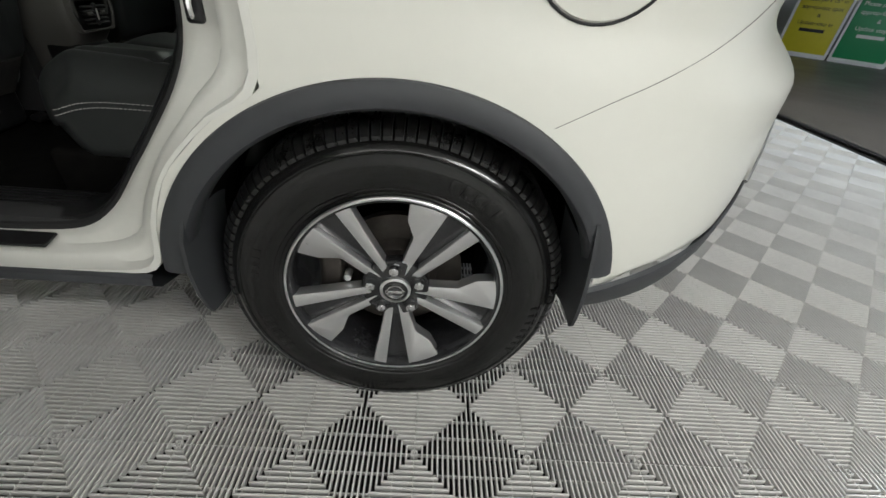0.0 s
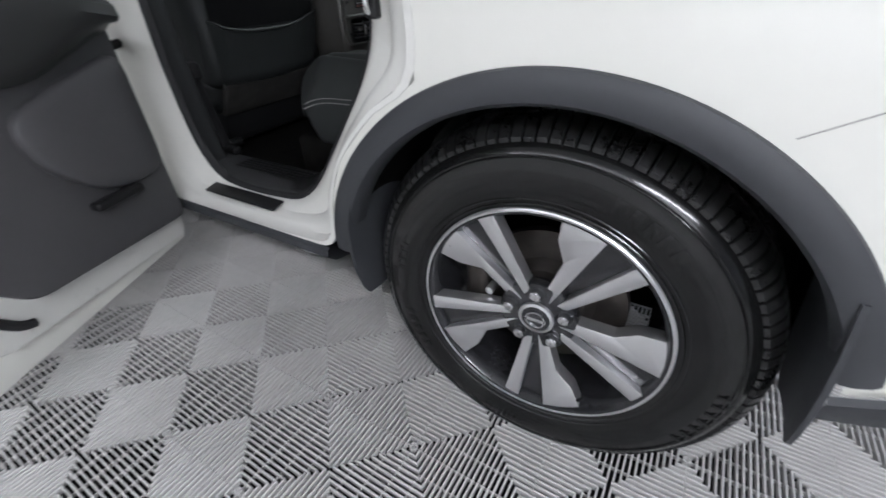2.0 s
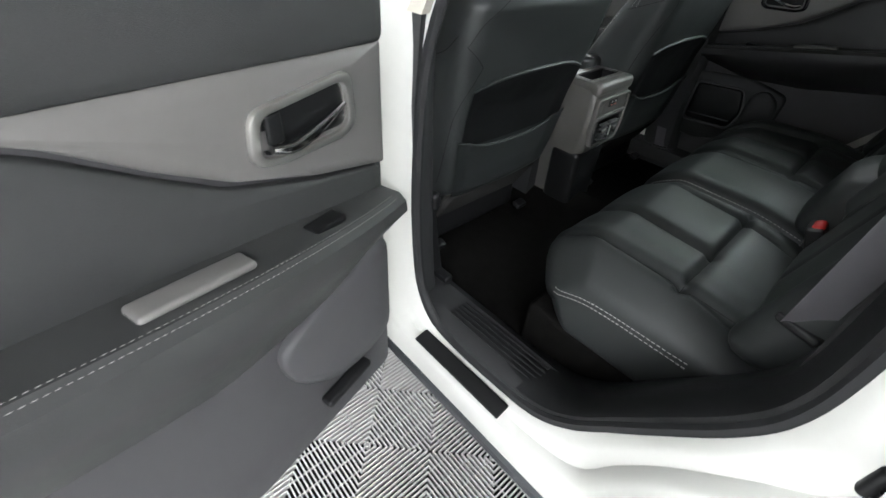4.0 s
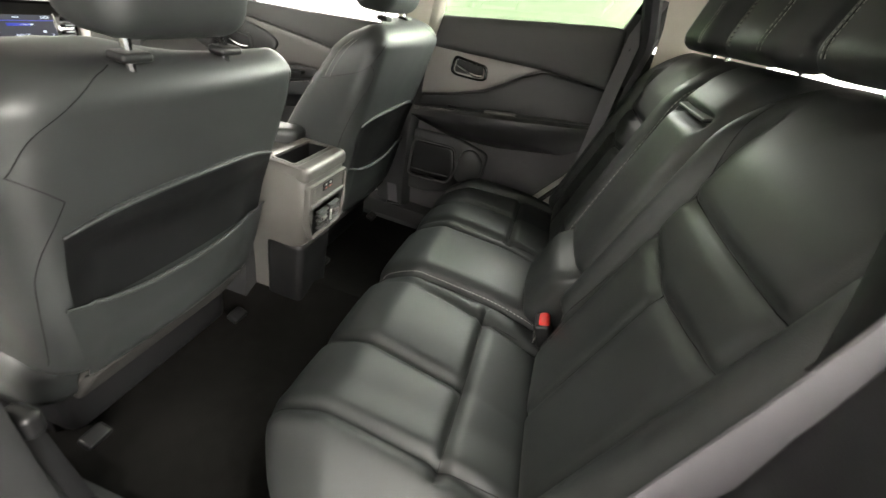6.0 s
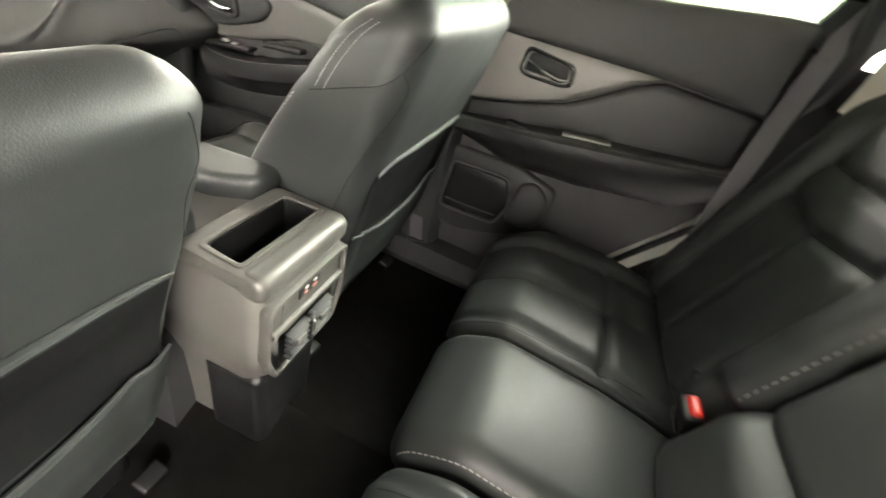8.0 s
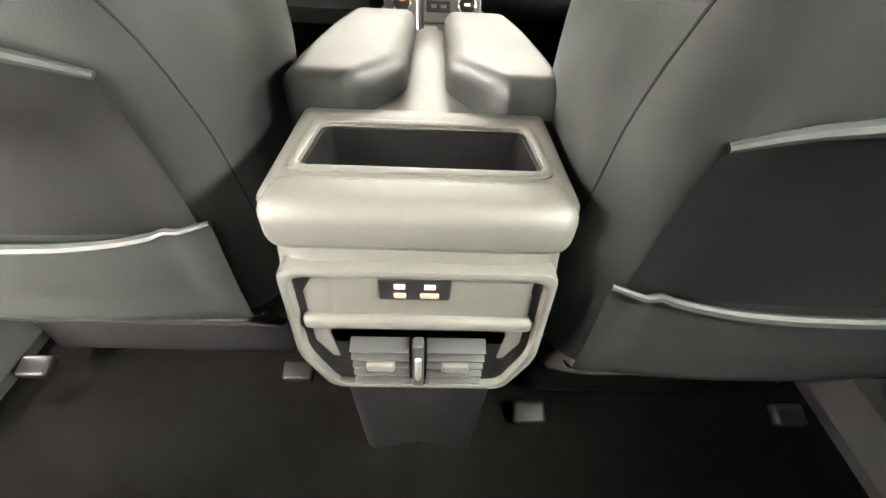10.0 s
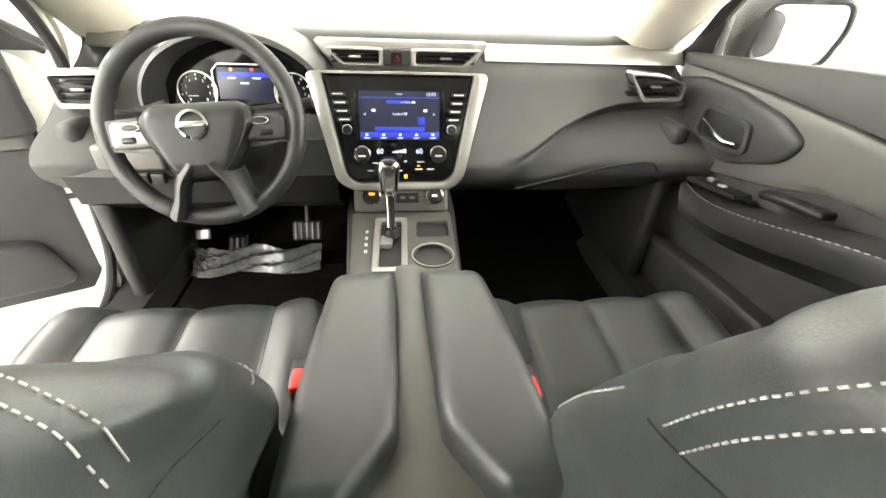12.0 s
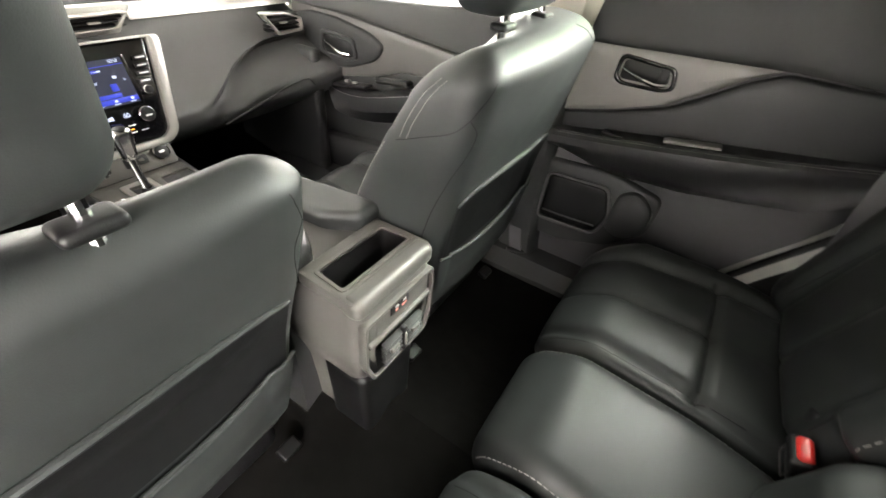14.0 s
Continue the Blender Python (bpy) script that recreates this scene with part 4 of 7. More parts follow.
    # seams and bright stitching
    for k in (-1, 1):
        side = -k
        low = top - 1.213
        if k != inner:
            seam([b], [(-1.0, yc + k * 0.262, 1.085 + low), (-1.0, yc + k * 0.235, 1.14 + low), (-1.0, yc + k * 0.17, 1.185 + low), (-1.0, yc + k * 0.13, 1.2 + low)], (-1, 0, 0), s)
            seam([b], [(-1.0, yc + k * 0.262, 1.085 + low), (-1.0, yc + k * 0.235, 1.06 + low), (-1.0, yc + k * 0.216, 1.04 + low)], (-1, 0, 0), s)
            seam([b], [(-1.0, yc + k * 0.216, 1.04 + low), (-1.0, yc + k * 0.243, 0.95 + low), (-1.0, yc + k * 0.246, 0.85), (-1.0, yc + k * 0.238, 0.70)], (-1, 0, 0), s)
        far = yc + k * 0.6
        # flank: cross seam to the back corner, and up and down from there
        if k != inner:
            seam([b], [(-1.31 + dx, far, 1.09 - drop), (-1.27 + dx, far, 1.105 - drop), (-1.21 + dx, far, 1.13 - drop), (-1.172 + dx, far, 1.165 - drop)], (0, -k, 0), s)
        else:
            edge = yc + k * (0.255 if drop else 0.245)
            fx, fz = (-0.055, -0.055) if drop else (0.0, 0.0)
            slant = (-0.45, -k, 0)
            corner = (-1.085 + fx, edge, 1.165 + fz)
            seam([b], [(-1.222 + fx, edge, 1.102 + fz), (-1.16 + fx, edge, 1.125 + fz), (-1.11 + fx, edge, 1.145 + fz), corner], slant, s)
            seam([b], [corner, (-1.072 + fx, edge, 1.14 + fz), (-1.085 + fx, edge, 1.10 + fz), (-1.11 + fx, edge, 1.055 + fz), (-1.14 + fx, edge, 0.985 + fz), (-1.157 + fx, edge, 0.928 + fz), (-1.19 + fx, edge, 0.80 + fz)], slant, s)
            seam([b], [corner, (-1.06 + fx, edge, 1.20 + fz), (-1.05 + fx, edge, 1.22 + fz)], slant, s)
        stitches([b], [(-1.41 + dx, far, 0.91), (-1.36 + dx, far, 1.0), (-1.30 + dx, far, 1.09 - drop)], (0, -k, 0), s, 0.005, 0.003, 0.0009)
        for off in ((0.0, 0.013) if k == inner else ()):
            if drop:
                stitches([b], [(-1.262 + off, yc + k * 0.13, 1.3), (-1.232 + off, yc + k * 0.212, 1.3), (-1.207 + off, yc + k * 0.282, 1.3)], (0, 0, -1), s, 0.0026, 0.0020, 0.0006)
            else:
                stitches([b], [(-1.262 + dx + off, far, 1.112), (-1.245 + dx + off, far, 1.15), (-1.222 + dx + off, far, 1.19), (-1.20 + dx + off, far, 1.215)], (0, -k, 0), s, 0.0024, 0.0020, 0.0006)
        seam([b], [(-1.6, yc + k * 0.145, 0.74), (-1.6, yc + k * 0.145, 0.95), (-1.6, yc + k * 0.13, 1.12)], (1, 0, 0), s)
        seam([c], [(-1.75 + dx, yc + k * 0.155, 1), (-1.55 + dx, yc + k * 0.158, 1), (-1.36 + dx, yc + k * 0.155, 1)], (0, 0, -1), s)
    seam([c], [(-1.78 + dx, yc, 1), (-1.55 + dx, yc, 1), (-1.36 + dx, yc, 1)], (0, 0, -1), s)
    # buckle beside the console
    by = YC - inner * 0.133
    part("buckle_stalk", tube([(-1.40 + dx * 0.5, by, 0.62), (-1.435 + dx * 0.5, by, 0.82)], 0.014, 8, 0.6), DARKPL, s)
    bk = part("buckle", rbox((-1.44 + dx * 0.5, by, 0.855), (0.045, 0.028, 0.06), 0.006, (2, 1, 2), 2), DARKPL, s)
    part("release_button", rbox((-1.425 + dx * 0.5, by, 0.882), (0.03, 0.02, 0.016), 0.004, (1, 1, 1), 2), RED, bk, "red release button")
    return s


front_seat(0.508, 0.0, 1, "black leather driver seat with channelled cushion and map pocket", 1.213, -1.150, 0.122, 0.082, 0.25, 0.06, -0.02)
front_seat(1.30, 0.065, -1, "black leather passenger seat with white double stitching", 1.268, -1.15, 0.118, 0.05, 0.27, 0.0, 0.0)


def rear_bench():
    s = assembly("rear_bench", "black leather three-place rear bench with stitched channels", "car seat")
    segs = (("outer", 0.235, 0.812), ("middle", 0.812, 1.112), ("outer", 1.112, 1.605))
    # channel lines of the outer cushions: (front x, y, back x, y)
    LEFT = ((-0.90, 0.362, -0.585, 0.333), (-0.93, 0.553, -0.585, 0.508), (-0.93, 0.785, -0.50, 0.718))
    RIGHT = ((-0.90, 1.478, -0.585, 1.50), (-0.93, 1.32, -0.585, 1.335), (-0.93, 1.165, -0.50, 1.145))
    for kind, y0, y1 in segs:
        yc, w = (y0 + y1) / 2, y1 - y0

        def cush(p):
            q = p.copy()
            top = smooth(p[:, 2], -0.01, 0.05)
            z = p[:, 2].copy()
            yy, xx = p[:, 1], p[:, 0]
            if kind == "outer":
                wx, wy = xx - 0.615, yy + yc
                lines = LEFT if yc < YC else RIGHT
                rear = smooth(wx, -0.60, -0.57)
                o = (yy if yc > YC else -yy) + 0.03
                at = [a + (b - a) * (wx - x0) / (x1 - x0) for x0, a, x1, b in lines]
                for n, g in enumerate(at):
                    z -= top * 0.014 * dent(wy - g, 0.014) * (1 - rear * (n == 1))
                for g, h in zip(at, at[1:]):
                    u = np.clip((wy - g) / (h - g), 0, 1)
                    z += top * 0.009 * np.sin(np.pi * u) * (1 - 0.5 * rear)
                z += top * 0.018 * smooth(o, 0.12, 0.21) - 0.035 * top * smooth(o, 0.22, 0.30)
                between = (wy > min(at[0].min(), at[2].min())) * (wy < max(at[0].max(), at[2].max()))
                z -= top * 0.013 * dent(wx + 0.585, 0.010) * between
            else:
                z += top * 0.012 * (1 - (yy / 0.18) ** 2)
            z -= top * 0.06 * smooth(-xx, 0.16, 0.30)
            z -= top * 0.035 * smooth(xx, 0.0, 0.28)
            q[:, 2] = z
            low = smooth(-p[:, 2], -0.02, 0.12)
            q[:, 0] += 0.05 * low * smooth(-xx, 0.1, 0.27)
            if kind == "outer":
                out = yy if yc > YC else -yy
                q[:, 0] += 0.085 * smooth(out, 0.12, 0.30) ** 1.5 * smooth(-xx, 0.02, 0.29)
            if kind == "middle":
                q[:, 1] -= 0.09 * xx
            else:
                q[:, 1] -= 0.09 * xx * smooth((yy if yc < YC else -yy), -0.2, 0.25)
            return q
        c = part("cushion", rbox((-0.615, yc, 0.632), (0.58, w - 0.004, 0.23), 0.05, (50, 96, 6), 4, cush), LEATHER, s, "black leather seat cushion", 60)
        if kind == "outer":
            sg = -1 if yc < YC else 1
            lines = LEFT if sg < 0 else RIGHT
            for x0, a, x1, b in lines:
                seam([c], [(x0, a, 1.0), ((x0 + x1) / 2, (a + b) / 2, 1.0), (x1, b, 1.0)], (0, 0, -1), s)
            ya, yb = lines[0][3], lines[2][3]
            seam([c], [(-0.585, ya, 1.0), (-0.585, (ya + yb) / 2, 1.0), (-0.585, yb, 1.0)], (0, 0, -1), s)
            seam([c], [(-0.585, ya, 1.0), (-0.50, ya, 1.0), (-0.42, ya, 1.0)], (0, 0, -1), s)
            edge = yc + sg * (y1 - y0) / 2
            for off in (0.0, 0.012):
                stitches([c], [(-0.80, edge + sg * 0.3, 0.645 - off), (-0.7, edge + sg * 0.3, 0.672 - off), (-0.5, edge + sg * 0.3, 0.675 - off)], (0, -sg, 0), s, 0.006, 0.003)
        else:
            for k in (-1, 1):
                stitches([c], [(-0.92, yc + k * 0.136 + 0.026, 1.0), (-0.70, yc + k * 0.138 + 0.008, 1.0), (-0.45, yc + k * 0.138 - 0.015, 1.0)], (0, 0, -1), s, 0.006, 0.003)

    # backrests: wide left and right, and the armrest section between them
    for kind, y0, y1 in (("outer", 0.225, 0.745), ("middle", 0.75, 1.035), ("outer", 1.04, 1.615)):
        yc, w = (y0 + y1) / 2, y1 - y0

        def back(p):
            q = p.copy()
            t = (p[:, 2] + 0.32) / 0.64
            front = smooth(-p[:, 0], 0.0, 0.06)
            x = p[:, 0] + 0.175 * t + 0.03 * smooth(t, 0.8, 1.0)
            sg = -1 if yc < YC else 1
            o = p[:, 1] * sg
            if kind == "outer":
                bol = smooth(np.abs(o), 0.165, 0.215)
                x -= front * 0.022 * bol * (1 - smooth(t, 0.86, 1.0))
                inside = smooth(0.18 - np.abs(o), 0, 0.02)
                wz = 0.735 + t * 0.64
                x += front * 0.06 * (1 - smooth(t, 0.14, 0.24)) * smooth(-o, 0.175, 0.215)
                x += front * 0.011 * dent(wz - 1.180, 0.011) * inside
                x += front * 0.011 * dent(wz - 1.082 - 0.12 * np.abs(o), 0.011) * inside
                x += front * 0.007 * dent(o, 0.010) * (1 - smooth(wz, 1.06, 1.085))
                x -= front * 0.006 * np.cos(np.clip(o / 0.175, -1, 1) * np.pi / 2)
                x += front * 0.010 * dent(np.abs(o) - 0.175, 0.012) * (1 - smooth(t, 0.85, 0.95))
            else:
                x -= front * (0.014 + 0.012 * (1 - (o / 0.15) ** 2))
                x -= front * 0.025 * (1 - smooth(t, 0.22, 0.30)) - front * 0.012 * dent(t - 0.285, 0.015)
                x += front * 0.03 * dent(t - 0.835, 0.02) * smooth(0.115 - np.abs(o), 0, 0.02)
            q[:, 0] = x
            q[:, 1] *= 1 - (0.05 * smooth(t, 0.85, 1.0))
            return q
        b = part("backrest", rbox((-0.392, yc, 1.055), (0.16, w - 0.004, 0.64), 0.05, (6, 52, 64), 4, back), LEATHER, s, "black leather backrest", 60)
        if kind == "outer":
            sg = -1 if yc < YC else 1
            for k in (-1, 1):
                seam([b], [(-1, yc + k * 0.19, 0.80), (-1, yc + k * 0.178, 1.0), (-1, yc + k * 0.172, 1.18), (-1, yc + k * 0.2, 1.33)], (1, 0, 0), s, 40)
            seam([b], [(-1, yc + o, 1.180) for o in (-0.172, -0.06, 0.06, 0.17)], (1, 0, 0), s)
            for k in (-1, 1):
                seam([b], [(-1, yc, 1.082), (-1, yc + k * 0.08, 1.0916), (-1, yc + k * 0.172, 1.1026)], (1, 0, 0), s)
            seam([b], [(-1, yc + sg * o, z) for o, z in ((0.0, 1.083), (0.0, 0.98), (0.0, 0.86))], (1, 0, 0), s)
            inn = yc - sg * (w / 2 - 0.016)
            stitches([b], [(-1, inn, 0.88), (-1, inn, 1.1), (-1, inn, 1.28), (-1, inn, 1.345)], (1, 0, 0), s, 0.006, 0.003, 0.0008)
            out = yc + sg * 0.6
            for off in (0, 0.012):
                stitches([b], [(-0.378 + off, out, 1.04), (-0.362 + off, out, 1.12), (-0.345 + off, out, 1.2), (-0.331 + off, out, 1.28)], (0, -sg, 0), s, 0.006, 0.004, 0.0008)
            spot = drape([b], [(-0.347, out, 1.215)], (0, -sg, 0), 0.002)
            if spot:
                at = Matrix.Translation(spot[0]) @ pose(0, 0, 0, 0, 0, sg * 38) @ pose(0, 0, 0, 0, 10, 0)
                part("airbag_tag", moved(rbox((0, 0, 0), (0.02, 0.003, 0.085), 0.0008, (1, 1, 1), 1), at), DARKPL, s, "black fabric airbag tag")
                if sg < 0:
                    lettering("SRS AIRBAG", 0.0125, at @ pose(0, -0.002, 0, 90, 0, 0) @ pose(0, 0, 0, 0, 0, 90), LEGEND, s, "tag_lettering")
        else:
            part("armrest_pull", moved(rbox((0, 0, 0), (0.035, 0.20, 0.008), 0.0035, (2, 4, 1), 2), pose(-0.325, yc, 1.279, 0, -20, 0)), DARKPL, s, "dark pull strap of the folding armrest")
        # headrest
        hw, hh = (0.26, 0.18) if kind == "outer" else (0.30, 0.18)

        def head(p):
            q = p.copy()
            q[:, 0] += 0.012 * (1 - (p[:, 1] / 0.14) ** 2) * -1 + 0.02 * p[:, 2] / 0.1
            return q
        yc = 0.52 if yc < 0.7 else (0.874 if yc < 1.0 else 1.25)
        hd = part("headrest", rbox((-0.245, yc, 1.378 + hh / 2), (0.11, hw, hh), 0.04, (4, 18, 10), 4, head), LEATHER, s, "black leather headrest", 60)
        for k in (-1, 1):
            seam([hd], [(-1, yc + k * 0.075, 1.395), (-1, yc + k * 0.08, 1.46), (-1, yc + k * 0.075, 1.54)], (1, 0, 0), s)
            for off in (-0.006, 0.006):
                stitches([hd], [(-1, yc + k * 0.075 + off, 1.395), (-1, yc + k * 0.08 + off, 1.46), (-1, yc + k * 0.075 + off, 1.54)], (1, 0, 0), s, 0.005, 0.003, 0.0007)
        for dy in (-0.06, 0.06):
            part("headrest_post", tube([(-0.235, yc + dy, 1.34), (-0.235, yc + dy, 1.43)], 0.006, 10), CHROME, s, "chrome headrest post")
            part("post_guide", rbox((-0.235, yc + dy, 1.387), (0.03, 0.04, 0.014), 0.006, (1, 1, 1), 2), DARKPL, s)
    # buckles rising between cushion and backrest
    for y, x in ((0.713, -0.420), (1.083, -0.415)):
        bk = part("buckle", moved(rbox((0, 0, 0), (0.034, 0.058, 0.062), 0.008, (2, 2, 2), 3), pose(x - 0.034, y, 0.782, 0, -24, 0)), DARKPL, s, "black belt buckle")
        part("release_button", moved(rbox((0, 0, 0), (0.024, 0.050, 0.022), 0.009, (1, 3, 1), 4), pose(x - 0.040, y, 0.806, 0, -24, 0)), RED, bk, "red release button")
        part("buckle_rim", tube([(x - 0.049, y + dy, 0.782 + dz) for dy, dz in rounded([(-0.026, 0.012), (0.026, 0.012), (0.026, -0.024), (-0.026, -0.024)], 0.006)], 0.0014, 5, closed=True), GREYPL, bk)
        part("buckle_stalk", tube([(x - 0.02, y, 0.77), (x + 0.10, y, 0.71)], 0.018, 8, 0.4), DARKPL, s)
    for y in (0.63, 1.18):
        part("anchor_latch", rbox((-0.425, y, 0.80), (0.05, 0.06, 0.05), 0.012, (1, 1, 1), 2), DARKPL, s, "dark child-seat anchor cover")
    part("hinge_cover", rbox((-0.38, 0.762, 0.80), (0.09, 0.03, 0.09), 0.02, (1, 1, 1), 3), DARKPL, s)
    part("seat_base", rbox((-0.60, YC, 0.47), (0.52, 1.36, 0.16), 0.02, (2, 2, 2), 2), CARPET, s)
    return s


rear_bench()

# ---------------------------------------------------------------- dashboard
dash = assembly("dashboard", "charcoal soft-touch dashboard with satin silver trim", "dashboard")
PROF = ((-2.80, 1.10), (-2.60, 1.135), (-2.44, 1.152), (-2.385, 1.146), (-2.365, 1.13), (-2.355, 1.105), (-2.335, 1.085), (-2.30, 1.055), (-2.24, 1.00), (-2.16, 0.945),
        (-2.09, 0.905), (-2.06, 0.88), (-2.055, 0.855), (-2.075, 0.82), (-2.15, 0.77), (-2.3, 0.71), (-2.5, 0.66), (-2.72, 0.62))


def dash_x(y):
    """How far the face stands towards the seats, and its knee line."""
    c = math.exp(-((y - YC) / 0.24) ** 4)
    side = smooth(np.array(abs(y - YC)), 0.55, 0.86)
    return c, float(side)


def profile(y):
    """The dash section at y, with fine stations along its curve."""
    c, sd = dash_x(y)
    row = []
    for i, (x, z) in enumerate(PROF):
        dxx = 0.0
        if 8 <= i <= 14:
            dxx = -0.06 * (1 - sd) * (1 - c) * math.sin((i - 7) / 8 * math.pi) - 0.04 * c
        row.append((x + dxx - 0.04 * sd * (i < 8), y, z + 0.03 * sd * float(np.interp(i, [6, 10, 13, 17], [0, 1, 1, 0]))))
    row = curve(row, 160)
    crease = float(np.interp(y, [1.17, 1.23, 1.30, 1.38, 1.46, 1.55, 1.68, 1.74], [0.885, 0.89, 0.92, 0.955, 0.982, 1.002, 1.015, 1.018]))
    on = float(smooth(np.array(y), 1.17, 1.34))
    k = next(n for n in range(60, 160) if row[n][2] < crease)
    u = (row[k - 1][2] - crease) / (row[k - 1][2] - row[k][2])
    track = np.array(row)
    at = np.concatenate([(k - 1 + u) * (1 - (1 - np.linspace(0, 1, 50)) ** 1.6), (k - 1 + u) + (160 - k + 1 - u) * np.linspace(0, 1, 50)[1:] ** 1.6])
    out = []
    for n, a in enumerate(at):
        p = np.array([np.interp(a, np.arange(161), track[:, c]) for c in range(3)])
        if n <= 49:
            p[0] += 0.018 * on * math.exp(-(p[2] - crease) / 0.05) * (p[2] < 1.09)
        else:
            d = crease - p[2]
            fall = 0.018 - 0.052 * float(smooth(np.array(d), 0.0, 0.03))
            p[0] += on * fall * (1 - float(smooth(np.array(d), 0.045, 0.11))) * (a < 130)
        out.append(tuple(p))
    return out


part("dash_shell", loft([profile(y) for y in np.linspace(0.10, 1.768, 112)], around=False), DASHSKIN, dash, "charcoal grained dash skin", 60)
# bright band under the top pad on the passenger side, and one on the driver's
part("silver_band", loft([[(-2.372 + 0.05 * smooth(np.array(y), 1.5, 1.75) * -0.6, y, 1.133), (-2.352, y, 1.122), (-2.336, y, 1.100), (-2.33, y, 1.088), (-2.36, y, 1.085)] for y in np.linspace(1.165, 1.768, 26)]), SATIN, dash, "satin silver trim band")
part("silver_band", loft([[(-2.372, y, 1.133), (-2.352, y, 1.122), (-2.336, y, 1.104), (-2.36, y, 1.095)] for y in np.linspace(0.14, 0.34, 10)]), SATIN, dash, "satin silver trim band")
# crease and glove box line
part("glove_box_gap", tube(curve([(-2.035, 1.21, 0.835), (-2.015, 1.32, 0.872), (-2.03, 1.45, 0.895), (-2.045, 1.56, 0.90), (-2.05, 1.60, 0.87)], 24), 0.0026, 6), SEAL, dash)


def vent(outer, x, n, parent, tilt=0.0, slat_mat=None):
    """A vent: silver rim, dark throat and slats; the outline in (y, z) at depth x."""
    cy = sum(p[0] for p in outer) / len(outer)
    cz = sum(p[1] for p in outer) / len(outer)
    inner = [(cy + (a - cy) * 0.86, cz + (b - cz) * 0.72) for a, b in outer]
    rim = part("vent", plate(rounded(outer, 0.012), [rounded(inner, 0.009)], "x", x - 0.02, x + 0.012, 0.003), SATIN, parent, "satin silver vent surround")
    part("throat", plate(rounded(inner, 0.009), (), "x", x - 0.045, x - 0.035), DARKPL, rim)
    y0, y1 = min(p[0] for p in inner), max(p[0] for p in inner)
    z0, z1 = min(p[1] for p in inner), max(p[1] for p in inner)
    for k in range(n):
        z = z0 + (z1 - z0) * (k + 0.5) / n
        part("slat", moved(rbox((0, 0, 0), (0.024, (y1 - y0) * 0.97, 0.004), 0.0015, (1, 2, 1), 1), pose(x - 0.008, (y0 + y1) / 2, z, 0, 12, 0)), DARKPL, rim)
    part("vent_tab", rbox((x + 0.006, (y0 + y1) / 2, (z0 + z1) / 2), (0.014, 0.03, 0.006), 0.002, (1, 1, 1), 2), SATIN, rim)
    return rim


VX = -2.285
vent([(0.735, 1.122), (0.882, 1.120), (0.882, 1.078), (0.775, 1.078)], VX, 3, dash)
vent([(0.955, 1.120), (1.145, 1.122), (1.105, 1.078), (0.955, 1.078)], VX, 3, dash)
part("vent_bar", plate(rounded([(0.70, 1.136), (1.17, 1.136), (1.115, 1.060), (0.755, 1.060)], 0.015), (), "x", VX - 0.06, VX - 0.022, 0.004), SATIN, dash, "satin silver vent bar")
hz = part("hazard_switch", rbox((VX, 0.918, 1.10), (0.03, 0.07, 0.04), 0.005, (1, 2, 1), 2), PLASTIC, dash)
part("hazard_button", rbox((VX + 0.014, 0.918, 1.10), (0.01, 0.034, 0.03), 0.004, (1, 1, 1), 2), DARKPL, hz)
part("hazard_mark", tube([(VX + 0.0195, 0.918 + 0.009 * math.cos(a), 1.098 + 0.009 * math.sin(a)) for a in (1.571, 3.665, 5.76)], 0.0009, 5, closed=True), RED, hz)
vent([(1.53, 1.092), (1.635, 1.085), (1.705, 1.062), (1.705, 1.017), (1.59, 1.012)], -2.212, 4, dash)
vent([(0.12, 1.07), (0.245, 1.075), (0.235, 0.985), (0.125, 0.985)], -2.19, 4, dash)

# centre stack: leaning panel, silver frame, screen, knobs and keys
lean = math.degrees(math.atan2(0.07, 0.26))
stack = new("centre_stack")
stack.parent = car
stack["label"] = "gloss black centre stack in a silver frame"
stack.matrix_basis = Matrix.Translation((-2.092, YC, 0.92)) @ pose(0, 0, 0, 0, -lean, 0)


def sy(y):
    return y - YC


OUT = [(-0.215, 0.175), (0.215, 0.175), (0.158, -0.076), (0.126, -0.101), (-0.126, -0.101), (-0.158, -0.076)]
INN = [(-0.180, 0.176), (0.180, 0.176), (0.134, -0.062), (0.110, -0.082), (-0.110, -0.082), (-0.134, -0.062)]
part("stack_frame", plate(rounded(OUT, 0.02), [rounded(INN, 0.016)], "x", -0.03, 0.014, 0.005), SATIN, stack, "satin silver U-shaped stack frame")
part("stack_face", plate(rounded(INN, 0.016), (), "x", -0.03, 0.002, 0.001), GLOSS, stack, "gloss black control panel")
part("stack_body", plate(rounded(OUT, 0.02), (), "x", -0.2, -0.03), PLASTIC, stack)
part("screen_bezel", plate(rounded([(-0.106, 0.142), (0.106, 0.142), (0.106, 0.014), (-0.106, 0.014)], 0.006), (), "x", 0.002, 0.006, 0.001), GLOSS, stack)
scr = part("screen", plate([(-0.096, 0.134), (0.096, 0.134), (0.096, 0.022), (-0.096, 0.022)], (), "x", 0.006, 0.0068), SCREEN, stack, "lit blue-black touch screen")
SM = pose(0, 0, 0, 90, 0, 90)


def on_screen(y, z, text=None, size=0.008, w=0.0, h=0.0, m=SCREEN_W):
    if text:
        lettering(text, size, Matrix.Translation((0.0075, y, z)) @ SM, m, stack, "screen_text")
    else:
        part("screen_mark", rbox((0.0072, y, z), (0.0008, w, h), 0.0002, (1, 1, 1), 1), m, stack)


